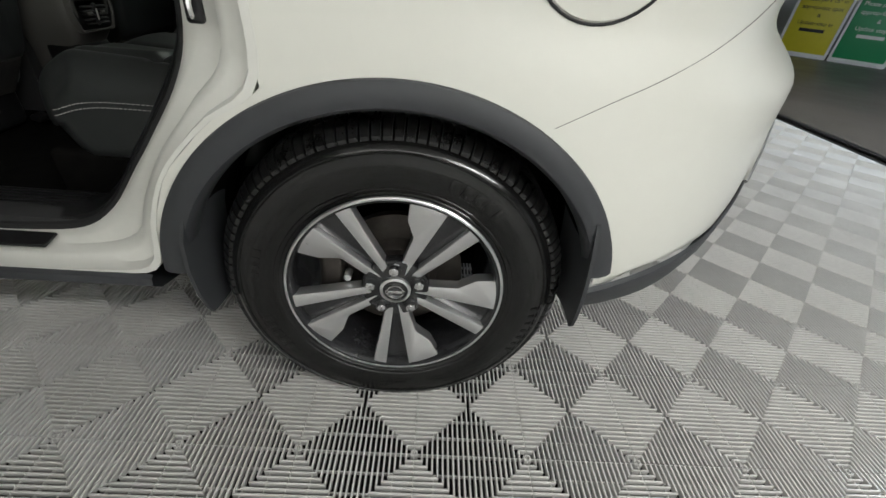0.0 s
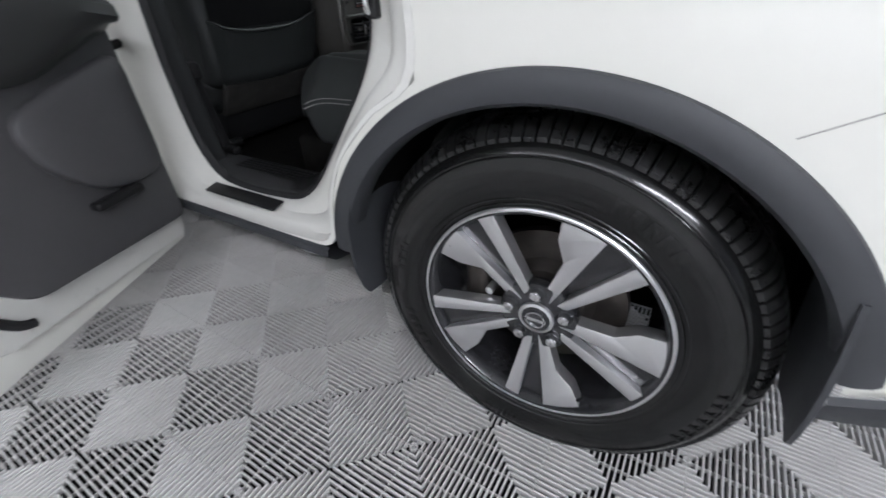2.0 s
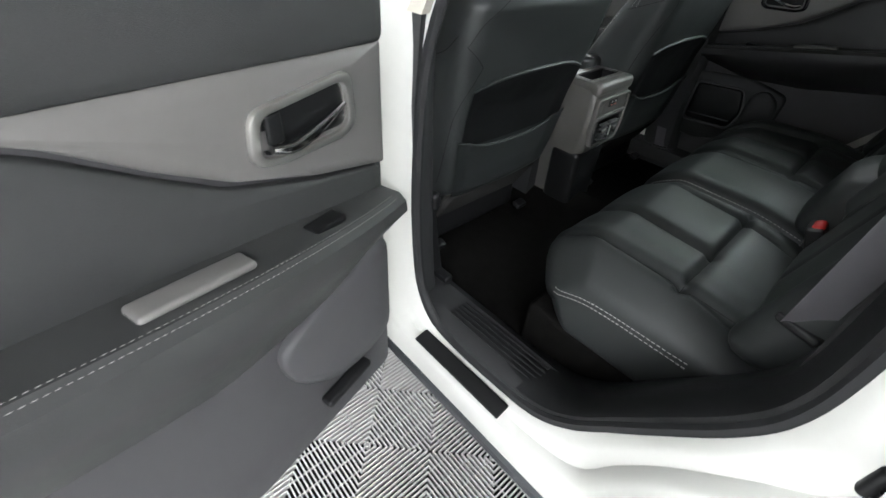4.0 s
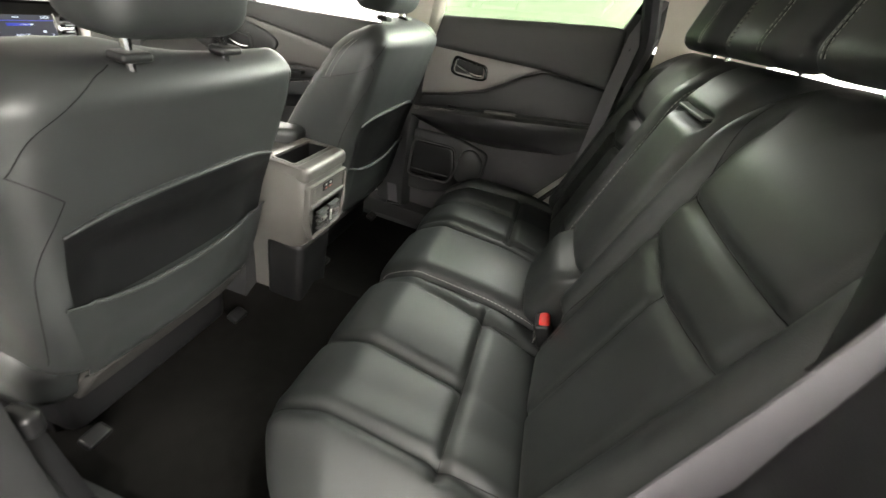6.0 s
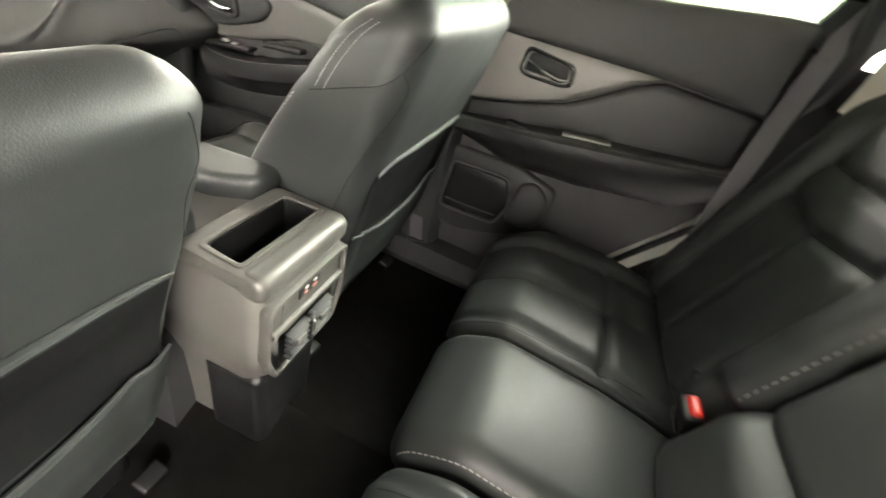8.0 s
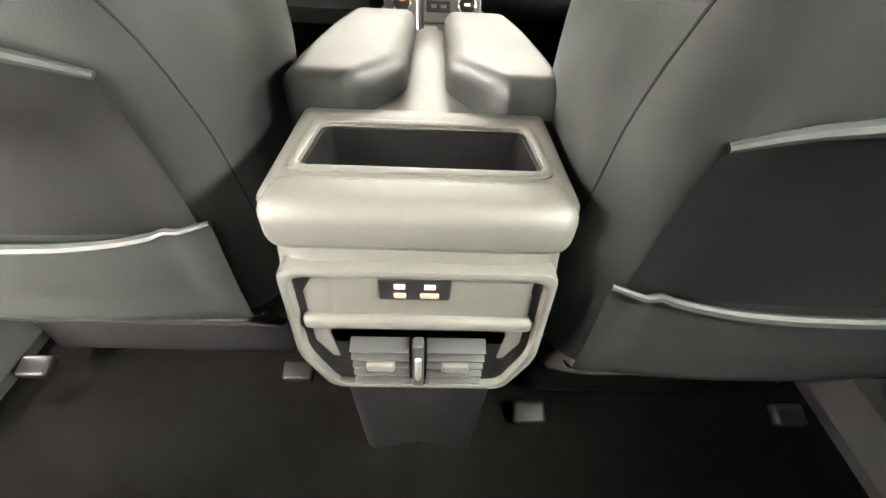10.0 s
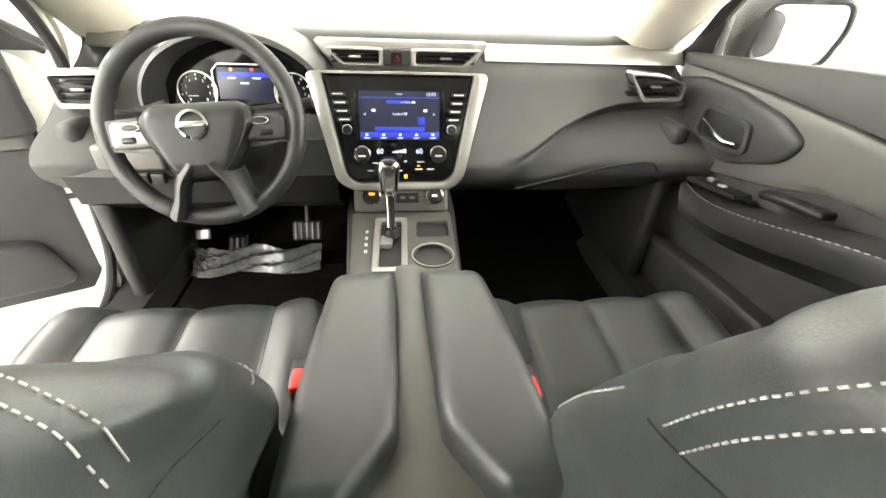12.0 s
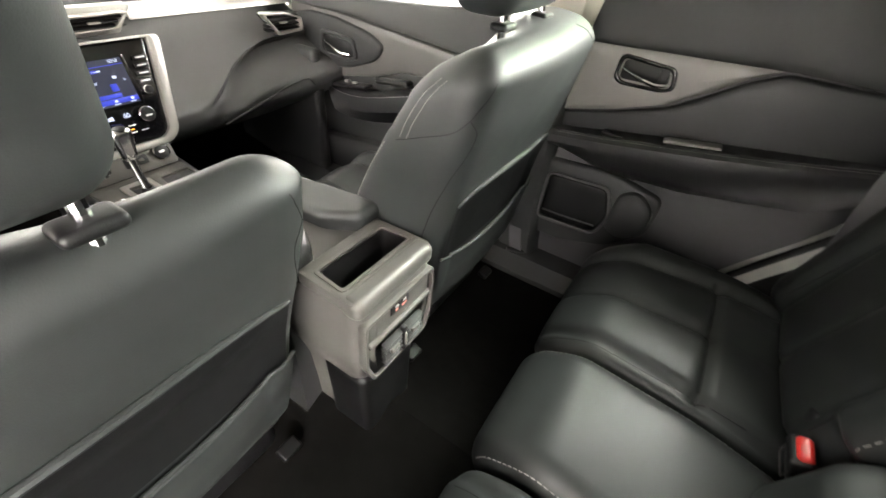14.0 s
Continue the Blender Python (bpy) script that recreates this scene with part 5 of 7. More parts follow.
on_screen(0.0, 0.119, w=0.19, h=0.002, m=SCREEN_B)
on_screen(0.0, 0.034, w=0.19, h=0.012, m=SCREEN_B)
on_screen(0.0, 0.047, w=0.12, h=0.010, m=SCREEN_B)
on_screen(0.0, 0.109, w=0.06, h=0.007, m=SCREEN_B)
on_screen(0.052, 0.066, w=0.016, h=0.018, m=SCREEN_B)
on_screen(0.075, 0.127, "10:53", 0.011)
on_screen(0.0, 0.127, "MENU", 0.006)
on_screen(0.0, 0.082, "Audio Off", 0.009)
on_screen(-0.083, 0.081, "<", 0.012)
on_screen(0.083, 0.081, ">", 0.012)
for k, y in enumerate((-0.08, -0.04, 0.0, 0.04, 0.08)):
    on_screen(y, 0.034, w=0.007, h=0.006)
    on_screen(y, 0.0265, w=0.014, h=0.0022)
on_screen(-0.062, 0.09, w=0.009, h=0.006)
on_screen(0.062, 0.09, w=0.009, h=0.006)
on_screen(0.02, 0.109, w=0.035, h=0.004)


def key(y, z, w, h, mark=True, parent=None):
    b = part("key", rbox((0.005, y, z), (0.008, w, h), 0.002, (1, 1, 1), 2), DARKPL, stack)
    if mark:
        part("key_mark", rbox((0.0092, y, z), (0.0006, w * 0.7, h * 0.32), 0.0002, (1, 1, 1), 1), LEGEND, stack)


for k in range(4):
    for sgn in (-1, 1):
        key(sgn * (0.143 - 0.004 * k), 0.126 - 0.019 * k, 0.034, 0.010)


def knob(y, z, r, big):
    b = part("knob", lathe([(r, 0.0), (r, 0.016), (r * 0.9, 0.02), (r * 0.3, 0.021), (0.001, 0.021), (0.001, 0.0)], (0, 0, 0), "x", 28), DARKPL, stack, "black control knob")
    b.location = (0.003, y, z)
    part("knob_ring", lathe([(r * 1.08, 0.0), (r * 1.08, 0.013), (r * 0.98, 0.014), (r * 0.98, 0.0)], (0, 0, 0), "x", 28), CHROME, stack).location = (0.003, y, z)
    if big:
        part("knob_mark", rbox((0.0245, y, z - 0.003), (0.001, r * 0.9, 0.004), 0.0003, (1, 1, 1), 1), LEGEND, stack)


knob(-0.125, 0.046, 0.011, False)
knob(0.125, 0.046, 0.011, False)
knob(-0.093, -0.012, 0.019, True)
knob(0.093, -0.012, 0.019, True)
for y, w in ((-0.05, 0), (0.047, 0)):
    lettering("60", 0.017, Matrix.Translation((0.0035, y, -0.006)) @ SM, SCREEN_W, stack, "temperature_digits")
for k in range(6):
    part("fan_bar", rbox((0.003, -0.018 + 0.006 * k, -0.008 + 0.0006 * k), (0.001, 0.004, 0.003 + 0.0013 * k), 0.0002, (1, 1, 1), 1), SCREEN_W, stack)
for y, z in ((-0.06, -0.034), (-0.075, -0.053), (-0.035, -0.053), (-0.012, -0.030), (0.012, -0.030), (0.0, -0.053), (0.05, -0.032), (0.045, -0.050), (0.075, -0.050)):
    part("key_mark", rbox((0.003, y, z), (0.001, 0.018 if abs(y) > 0.02 else 0.006, 0.003), 0.0002, (1, 1, 1), 1), LEGEND, stack)
part("indicator_lamp", rbox((0.003, 0.045, -0.042), (0.001, 0.008, 0.003), 0.0002, (1, 1, 1), 1), AMBER, stack)
part("indicator_lamp", rbox((0.003, 0.012, -0.068), (0.001, 0.008, 0.009), 0.0003, (1, 1, 1), 1), AMBER, stack)

# instrument hood and dials behind the wheel
hood = []
for i in range(25):
    a = math.pi * i / 24
    hood.append([(x, 0.535 + w * math.cos(a), 1.00 + h * math.sin(a)) for x, w, h in ((-2.42, 0.22, 0.14), (-2.36, 0.225, 0.172), (-2.24, 0.228, 0.175), (-2.165, 0.222, 0.165), (-2.16, 0.212, 0.155), (-2.2, 0.2, 0.145), (-2.3, 0.19, 0.13))])
part("instrument_hood", loft(hood, around=False), DASHSKIN, dash, "curved black instrument hood")
clus = part("instrument_panel", moved(plate(rounded([(-0.19, -0.075), (0.19, -0.075), (0.19, 0.06), (0.1, 0.11), (-0.1, 0.11), (-0.19, 0.06)], 0.03), (), "x", -0.01, 0.0), pose(-2.245, 0.535, 1.03, 0, -14, 0)), GLOSS, dash, "dark instrument panel with two dials")
CM = Matrix.Translation((-2.245, 0.535, 1.03)) @ pose(0, 0, 0, 0, -14, 0)
part("driver_display", moved(rbox((0.002, 0, 0.005), (0.003, 0.13, 0.075), 0.001, (1, 1, 1), 1), CM), SCREEN, clus, "small lit driver display")
part("display_band", moved(rbox((0.0042, 0, 0.026), (0.001, 0.12, 0.011), 0.0003, (1, 1, 1), 1), CM), SCREEN_B, clus)
part("display_rim", moved(tube([(0.004, -0.075, -0.03), (0.004, -0.075, 0.035), (0.004, -0.06, 0.05), (0.004, 0.06, 0.05), (0.004, 0.075, 0.035), (0.004, 0.075, -0.03)], 0.0025, 6), CM), SATIN, clus)
for y, t, m in ((-0.03, "A", AMBER), (0.02, "B", REDGLOW)):
    part("warning_lamp", moved(rbox((0.004, y, 0.038), (0.001, 0.007, 0.007), 0.0003, (1, 1, 1), 1), CM), m, clus)
for k in range(3):
    part("display_mark", moved(rbox((0.0047, -0.03 + 0.03 * k, 0.018 - 0.012 * (k % 2)), (0.0008, 0.02, 0.004), 0.0002, (1, 1, 1), 1), CM), SCREEN_W, clus)
for yc in (-0.116, 0.116):
    DM = CM @ Matrix.Translation((0, yc, -0.014)) @ Matrix.Scale(0.82, 4) @ Matrix.Translation((0, -yc, 0))
    d = part("dial", moved(lathe([(0.056, 0.0), (0.056, 0.006), (0.052, 0.006), (0.052, 0.001), (0.001, 0.001), (0.001, 0.0)], (0, yc, 0), "x", 36), DM), GLOSS, clus, "round dial with white ticks")
    part("dial_ring", moved(lathe([(0.058, 0.0), (0.058, 0.007), (0.0545, 0.007), (0.0545, 0.0)], (0, yc, 0), "x", 40), DM), SATIN, clus)
    for k in range(9):
        a = radians(225 - 270 * k / 8)
        part("dial_tick", moved(rbox((0.003, yc + 0.047 * math.cos(a), 0.047 * math.sin(a)), (0.001, 0.0028, 0.007), 0.0003, (1, 1, 1), 1), DM), LEGEND, clus)
        lettering(str(k), 0.011, DM @ Matrix.Translation((0.0035, yc + 0.035 * math.cos(a), 0.035 * math.sin(a))) @ SM, LEGEND, clus, "dial_numeral")
    part("dial_needle", moved(rbox((0.006, yc - 0.014, -0.014), (0.001, 0.03, 0.002), 0.0003, (1, 1, 1), 1), DM), LEGEND, clus)
# knee panel with keys, column cowl and stalks
part("knee_panel", loft([[(-2.13, y, 0.93), (-2.07, y, 0.86), (-2.09, y, 0.78), (-2.2, y, 0.71), (-2.4, y, 0.66)] for y in np.linspace(0.14, 0.76, 16)], around=False), DARKPL, dash, "black knee panel")
for k in range(3):
    part("switch_key", rbox((-2.058, 0.29 + 0.034 * k, 0.862), (0.018, 0.03, 0.026), 0.004, (1, 1, 1), 2), DARKPL, dash)
part("switch_plate", rbox((-2.08, 0.30, 0.905), (0.03, 0.15, 0.06), 0.01, (2, 2, 2), 2), GREYPL, dash)

# ---------------------------------------------------------------- steering wheel (local: x towards the driver)
sw = assembly("steering_wheel", "black leather three-spoke steering wheel with silver trim", "steering wheel",
           at=Matrix.Translation((-1.945, 0.535, 1.02)) @ pose(0, 0, 0, 0, -22, 0) @ pose(0, 0, 0, 4, 0, 0))
part("rim", tube([(0.0, 0.178 * math.cos(a), 0.178 * math.sin(a)) for a in (2 * math.pi * k / 72 for k in range(72))], 0.0178, 14, 1.0, True), WHEELSKIN, sw, "stitched black leather rim")
for a in (38, 142, -52, -128):
    a = radians(a)
    part("rim_seam", tube([(0.0168 * math.cos(t), (0.178 + 0.0168 * math.sin(t)) * math.cos(a), (0.178 + 0.0168 * math.sin(t)) * math.sin(a)) for t in (2 * math.pi * k / 16 for k in range(16))], 0.0012, 5, closed=True), SEAM, sw)
hub = part("airbag_cover", rbox((0.008, 0, -0.033), (0.072, 0.205, 0.148), 0.034, (4, 18, 14), 4,
                               lambda p: p * np.stack([0 * p[:, 0] + 1, np.interp(p[:, 2], [-0.074, -0.03, 0.03, 0.07], [0.46, 0.72, 1.06, 0.97]), 0 * p[:, 0] + 1], 1)), DARKPL, sw, "grained black airbag cover")
part("badge_ring", lathe([(0.027, 0.041), (0.027, 0.047), (0.0225, 0.048), (0.0215, 0.041)], (0, 0, -0.002), "x", 36), CHROME, hub)
part("badge_bar", rbox((0.0455, 0, -0.002), (0.006, 0.056, 0.011), 0.002, (1, 2, 1), 2), CHROME, hub)
part("cover_gap", tube(curve([(0.040, -0.098, 0.03), (0.041, -0.088, -0.02), (0.041, -0.055, -0.075), (0.040, -0.03, -0.10)], 20), 0.0012, 5), SEAL, hub)
part("cover_gap", tube(curve([(0.040, 0.098, 0.03), (0.041, 0.088, -0.02), (0.041, 0.055, -0.075), (0.040, 0.03, -0.10)], 20), 0.0012, 5), SEAL, hub)
for k in (-1, 1):
    part("spoke", loft([[(-0.012, k * y, z + dz) for dz in (-h, h)] + [(0.014, k * y, z + h), (0.014, k * y, z - h)] for y, z, h in ((0.06, -0.01, 0.034), (0.10, -0.012, 0.034), (0.14, -0.012, 0.03), (0.172, -0.012, 0.028))]), DARKPL, sw)
    sp = part("switch_pod", rbox((0.016, k * 0.118, -0.012), (0.022, 0.08, 0.05), 0.010, (2, 3, 2), 3), WARMSILVER if k < 0 else PLASTIC, sw, "silver switch pod" if k < 0 else "dark switch pod")
    part("switch_pad", rbox((0.027, k * 0.116, 0.0), (0.008, 0.034, 0.014), 0.004, (1, 1, 1), 2), DARKPL, sp)
    part("switch_pad", rbox((0.027, k * 0.124, -0.022), (0.008, 0.026, 0.012), 0.004, (1, 1, 1), 2), DARKPL, sp)
    part("switch_ring", tube([(0.031, k * 0.116 + 0.016 * math.cos(t), 0.0 + 0.0065 * math.sin(t)) for t in (2 * math.pi * n / 20 for n in range(20))], 0.001, 5, closed=True), SATIN, sp)
    part("spoke", tube(curve([(0.004, k * 0.030, -0.075), (0.010, k * 0.050, -0.105), (0.006, k * 0.060, -0.138), (0.0, k * 0.072, -0.165)], 10), [0.046, 0.044, 0.041, 0.038, 0.036, 0.035, 0.035, 0.036, 0.038, 0.041, 0.044], 14, 0.40), WHEELSKIN, sw, "dark lower spoke")
part("column_cowl", tube([(-0.03, 0, -0.01), (-0.12, 0, -0.02), (-0.24, 0, -0.03)], [0.05, 0.07, 0.08], 14), DARKPL, sw)
for k in (-1, 1):
    part("stalk", tube([(-0.06, k * 0.06, 0.03), (-0.055, k * 0.15, 0.035), (-0.05, k * 0.205, 0.038)], [0.007, 0.008, 0.012], 8), DARKPL, sw)

# pedals and the film over the driver's mat
ped = assembly("brake_pedal", "rubber-faced brake pedal with ribbed tread", "pedal")
part("pad", moved(rbox((0, 0, 0), (0.02, 0.10, 0.065), 0.012, (1, 4, 3), 3), pose(-2.33, 0.61, 0.55, 0, -30, 0)), DARKPL, ped)
for k in range(5):
    part("tread_rib", moved(rbox((0.012, -0.036 + 0.018 * k, 0), (0.005, 0.007, 0.055), 0.002, (1, 1, 1), 1), pose(-2.33, 0.61, 0.55, 0, -30, 0)), GREYPL, ped)
part("arm", tube([(-2.345, 0.61, 0.57), (-2.42, 0.61, 0.72)], 0.009, 8), DARKPL, ped)
pk = assembly("parking_brake_pedal", "small foot-operated parking brake pedal, metal faced", "pedal")
part("pad", moved(rbox((0, 0, 0), (0.016, 0.045, 0.035), 0.006, (1, 2, 2), 2), pose(-2.33, 0.275, 0.545, 0, -25, 0)), ALLOY, pk)
part("arm", tube([(-2.34, 0.28, 0.56), (-2.42, 0.30, 0.70)], 0.007, 8), DARKPL, pk)
ac = assembly("accelerator_pedal", "metal accelerator pedal with three bars", "pedal")
for k in range(3):
    part("bar", moved(rbox((0, -0.02 + 0.02 * k, 0), (0.012, 0.010, 0.09), 0.004, (1, 1, 2), 2), pose(-2.39, 0.34, 0.44, 0, -40, 0)), SATIN, ac)
part("backing", moved(rbox((-0.012, 0, 0), (0.012, 0.07, 0.12), 0.004, (1, 1, 2), 2), pose(-2.39, 0.34, 0.44, 0, -40, 0)), DARKPL, ac)
film = []
crumple = random.Random(4)
for i in range(22):
    x = -2.31 + 0.085 * i / 21
    film.append([(x + 0.012 * math.sin(j * 0.21), 0.25 + 0.40 * j / 50, 0.452 + crumple.uniform(-0.006, 0.006) * math.exp(-j / 30) + 0.006 * math.sin(i * 0.7 + j * 0.31) + 0.05 * (1 - i / 21)) for j in range(51)])
tagged(part("plastic_film", loft(film, around=False), FILM), "crumpled clear plastic film over the driver mat", "film")
mat_ob = part("floor_mat", rbox((-2.0, 0.50, 0.445), (0.55, 0.48, 0.012), 0.005, (4, 4, 1), 2), CARPET)
tagged(mat_ob, "black carpet mat in the driver footwell", "mat")

# ---------------------------------------------------------------- centre console
con = assembly("centre_console", "grey centre console with padded twin armrest lids", "console")


def sect(x, w, top, r=0.03, bottom=0.40):
    """A cross-section of the console at x: half width w, top height, rounded shoulders."""
    pts = [(x, YC - w - 0.01, bottom), (x, YC - w - 0.004, top - 0.12), (x, YC - w, top - r)]
    for k in range(1, 5):
        a = math.pi / 2 * k / 4
        pts.append((x, YC - w + r - r * math.cos(a), top - r + r * math.sin(a)))
    return pts + [(x, 2 * YC - y, z) for _, y, z in reversed(pts)]


part("console_body", loft([sect(x, w, t, r) for x, w, t, r in ((-2.30, 0.145, 0.765, 0.012), (-2.08, 0.143, 0.76, 0.012), (-1.9, 0.130, 0.757, 0.012), (-1.74, 0.118, 0.757, 0.012), (-1.66, 0.112, 0.79, 0.02), (-1.5, 0.108, 0.845, 0.02), (-1.30, 0.105, 0.872, 0.02))]), PLASTIC, con, "charcoal console sides")
# front tray: button row, shifter plate, cubby and cup holder
part("switch_panel", moved(plate(rounded([(0.80, 0.0), (1.04, 0.0), (1.04, 0.075), (0.80, 0.075)], 0.01), (), "x", -0.01, 0.01, 0.003), pose(-2.055, 0, 0.765, 0, -24, 0)), GREYPL, con, "grey panel of switches")
SR = Matrix.Translation((-2.055, 0, 0.765)) @ pose(0, 0, 0, 0, -24, 0)
for y, lit in ((0.845, True), (1.005, False)):
    b = part("push_button", moved(disc((0.014, y, 0.04), 0.02, "x", 0.012, 28, 0.003), SR), DARKPL, con)
    part("button_ring", moved(lathe([(0.0225, 0.01), (0.0225, 0.019), (0.0195, 0.02), (0.0195, 0.01)], (0, y, 0.04), "x", 28), SR), CHROME, b)
    part("button_mark", moved(rbox((0.0205, y, 0.046 if lit else 0.04), (0.001, 0.014, 0.006), 0.0004, (1, 1, 1), 1), SR), AMBER if lit else LEGEND, b)
part("port_plate", moved(rbox((0.0115, 0.935, 0.035), (0.006, 0.06, 0.026), 0.002, (1, 1, 1), 2), SR), DARKPL, con)
for k in range(2):
    part("port", moved(rbox((0.0155, 0.923 + 0.024 * k, 0.035), (0.002, 0.013, 0.007), 0.0005, (1, 1, 1), 1), SR), GREYPL, con)
TOP = 0.766
deck_hole1 = rounded([(-2.0, 0.955), (-2.0, 1.033), (-1.925, 1.03), (-1.925, 0.95)], 0.008)
cup = [(-1.845 + 0.046 * math.cos(a), 0.983 + 0.044 * math.sin(a)) for a in (2 * math.pi * k / 36 for k in range(36))]
gate = rounded([(-1.995, 0.868), (-1.995, 0.918), (-1.80, 0.912), (-1.80, 0.864)], 0.006)
part("deck", plate(rounded([(-2.05, 0.795), (-2.05, 1.045), (-1.68, 1.030), (-1.68, 0.812)], 0.015), [deck_hole1, cup, gate], "z", TOP - 0.012, TOP, 0.002), GREYPL, con, "satin grey console deck")
part("cubby", plate(deck_hole1, (), "z", TOP - 0.045, TOP - 0.04), DARKPL, con)
part("cup_holder", lathe([(0.0455, TOP + 0.003), (0.048, TOP + 0.002), (0.048, TOP - 0.002), (0.0455, TOP - 0.07), (0.001, TOP - 0.075), (0.001, TOP - 0.07), (0.043, TOP - 0.066)], (-1.845, 0.983, 0), "z", 40), DARKPL, con, "dark round cup holder")
part("cup_ring", lathe([(0.047, TOP), (0.0475, TOP + 0.0035), (0.0445, TOP + 0.0035), (0.0445, TOP)], (-1.845, 0.983, 0), "z", 40), SATIN, con)
part("gate_frame", plate(rounded([(-2.01, 0.853), (-2.01, 0.932), (-1.785, 0.925), (-1.785, 0.85)], 0.008), [gate], "z", TOP, TOP + 0.006, 0.002), SATIN, con, "satin silver shifter surround")
part("gate_floor", plate(gate, (), "z", TOP - 0.014, TOP - 0.009), DARKPL, con)
part("gate_step", plate(rounded([(-1.93, 0.868), (-1.93, 0.895), (-1.89, 0.893), (-1.89, 0.866)], 0.004), (), "z", TOP - 0.01, TOP + 0.003, 0.001), SATIN, con)
for k in range(4):
    part("gear_mark", rbox((-1.95 + 0.028 * k, 0.835, TOP + 0.0008), (0.012, 0.007, 0.001), 0.0003, (1, 1, 1), 1), LEGEND, con, "small gear letters shown as a bar")
shifter = part("shift_lever", tube([(-1.935, 0.893, 0.766), (-1.95, 0.892, 0.82), (-1.958, 0.891, 0.868)], [0.011, 0.0095, 0.011], 12), CHROME, con, "chrome shift lever")
part("shift_boot", lathe([(0.02, 0.766), (0.016, 0.781), (0.011, 0.786), (0.001, 0.766)], (-1.935, 0.893, 0), "z", 20), DARKPL, shifter)
part("shift_knob", rbox((-1.962, 0.891, 0.905), (0.042, 0.044, 0.085), 0.019, (3, 3, 6), 4, lambda p: p * np.stack([np.interp(p[:, 2], [-0.04, 0.04], [0.72, 1.1]), np.interp(p[:, 2], [-0.04, 0.04], [0.72, 1.1]), 0 * p[:, 0] + 1], 1)), GLOSS, shifter, "gloss black knob")
part("shift_knob_trim", rbox((-1.957, 0.891, 0.899), (0.034, 0.048, 0.088), 0.016, (3, 3, 6), 4, lambda p: p * np.stack([np.interp(p[:, 2], [-0.04, 0.04], [0.72, 1.1]), np.interp(p[:, 2], [-0.04, 0.04], [0.72, 1.1]), 0 * p[:, 0] + 1], 1)), CHROME, shifter, "bright chrome knob shell")

# twin padded armrest lids with the grey spine between them
def lid(k):
    def w(p):
        q = p.copy()
        t = (p[:, 0] + 0.215) / 0.43          # 0 front, 1 rear
        o = p[:, 1] * k                        # outwards
        wide = np.interp(t, [0, 0.15, 0.5, 0.85, 1], [0.76, 0.9, 1.0, 1.06, 1.05])
        q[:, 1] = k * ((o + 0.046) * wide - 0.046 + 0.012 * (1 - t) * 0)
        # the inner edge sweeps outwards at the rear
        q[:, 1] += k * 0.04 * smooth(t, 0.82, 1.02) * smooth(-o, -0.05, 0.05)
        top = smooth(p[:, 2], -0.03, 0.03)
        q[:, 2] += top * (0.006 * np.sin(np.pi * np.clip(t, 0, 1))) - 0.05 * (1 - smooth(t, 0.0, 0.28)) * (0.4 + 0.6 * top) + (t - 0.5) * 0.05
        return q
    b = part("armrest_lid", rbox((-1.47, YC + k * 0.069, 0.888), (0.43, 0.098, 0.075), 0.018, (34, 12, 4), 5, w), LEATHER, con, "padded black leather armrest lid", 60)
    stitches([b], [(-1.63, YC + k * 0.4, 0.862), (-1.5, YC + k * 0.4, 0.882), (-1.28, YC + k * 0.4, 0.896)], (0, -k, 0), con, 0.005, 0.003, 0.0009)


lid(-1)
lid(1)
part("lid_spine", loft([[(x, YC - w, z - 0.02), (x, YC - w, z), (x, YC - w * 0.5, z + 0.006), (x, YC + w * 0.5, z + 0.006), (x, YC + w, z), (x, YC + w, z - 0.02)]
                        for x, w, z in ((-1.68, 0.02, 0.855), (-1.6, 0.022, 0.88), (-1.45, 0.026, 0.899), (-1.36, 0.034, 0.902), (-1.31, 0.075, 0.903), (-1.262, 0.104, 0.903))]), GREYPL, con, "grey spine between the lids")
# rear module: top tray, vents and ports
R0, R1 = -1.255, -1.135
tray = rounded([(-1.225, 0.838), (-1.225, 1.002), (-1.163, 1.008), (-1.163, 0.832)], 0.008)
part("rear_top", plate(rounded([(R0, YC - 0.103), (R0, YC + 0.103), (R1 + 0.01, YC + 0.107), (R1 + 0.01, YC - 0.107)], 0.008), [tray], "z", 0.895, 0.922, 0.004), GREYPL, con, "satin grey tray surround")
part("tray_wall", plate(tray, [rounded([(-1.222, 0.841), (-1.222, 0.999), (-1.166, 1.005), (-1.166, 0.835)], 0.007)], "z", 0.80, 0.9195), DARKPL, con, "dark bin lining")
part("tray_floor", plate(tray, (), "z", 0.80, 0.806), CARPET, con, "dark felt bin floor")
part("tray_rim", plate(rounded([(-1.232, 0.831), (-1.232, 1.009), (-1.156, 1.015), (-1.156, 0.825)], 0.01), [tray], "z", 0.921, 0.924, 0.001), GREYPL, con)
rear = []
for z, w, x in ((0.42, 0.062, -1.20), (0.55, 0.068, -1.185), (0.64, 0.075, -1.16), (0.695, 0.09, -1.125), (0.73, 0.102, -1.115), (0.78, 0.110, -1.112), (0.845, 0.109, -1.112), (0.885, 0.106, -1.116), (0.90, 0.105, -1.12)):
    ring = [(-1.30, YC - w, z), (x - 0.03, YC - w, z)]
    for k in range(1, 5):
        a = math.pi / 2 * k / 4
        ring.append((x - 0.03 + 0.03 * math.sin(a), YC - w + 0.03 - 0.03 * math.cos(a), z))
    ring = ring + [(px, 2 * YC - py, pz) for px, py, pz in reversed(ring)]
    rear.append(ring)
part("rear_housing", loft(rear, caps=False), GREYPL, con, "grey rear console housing")
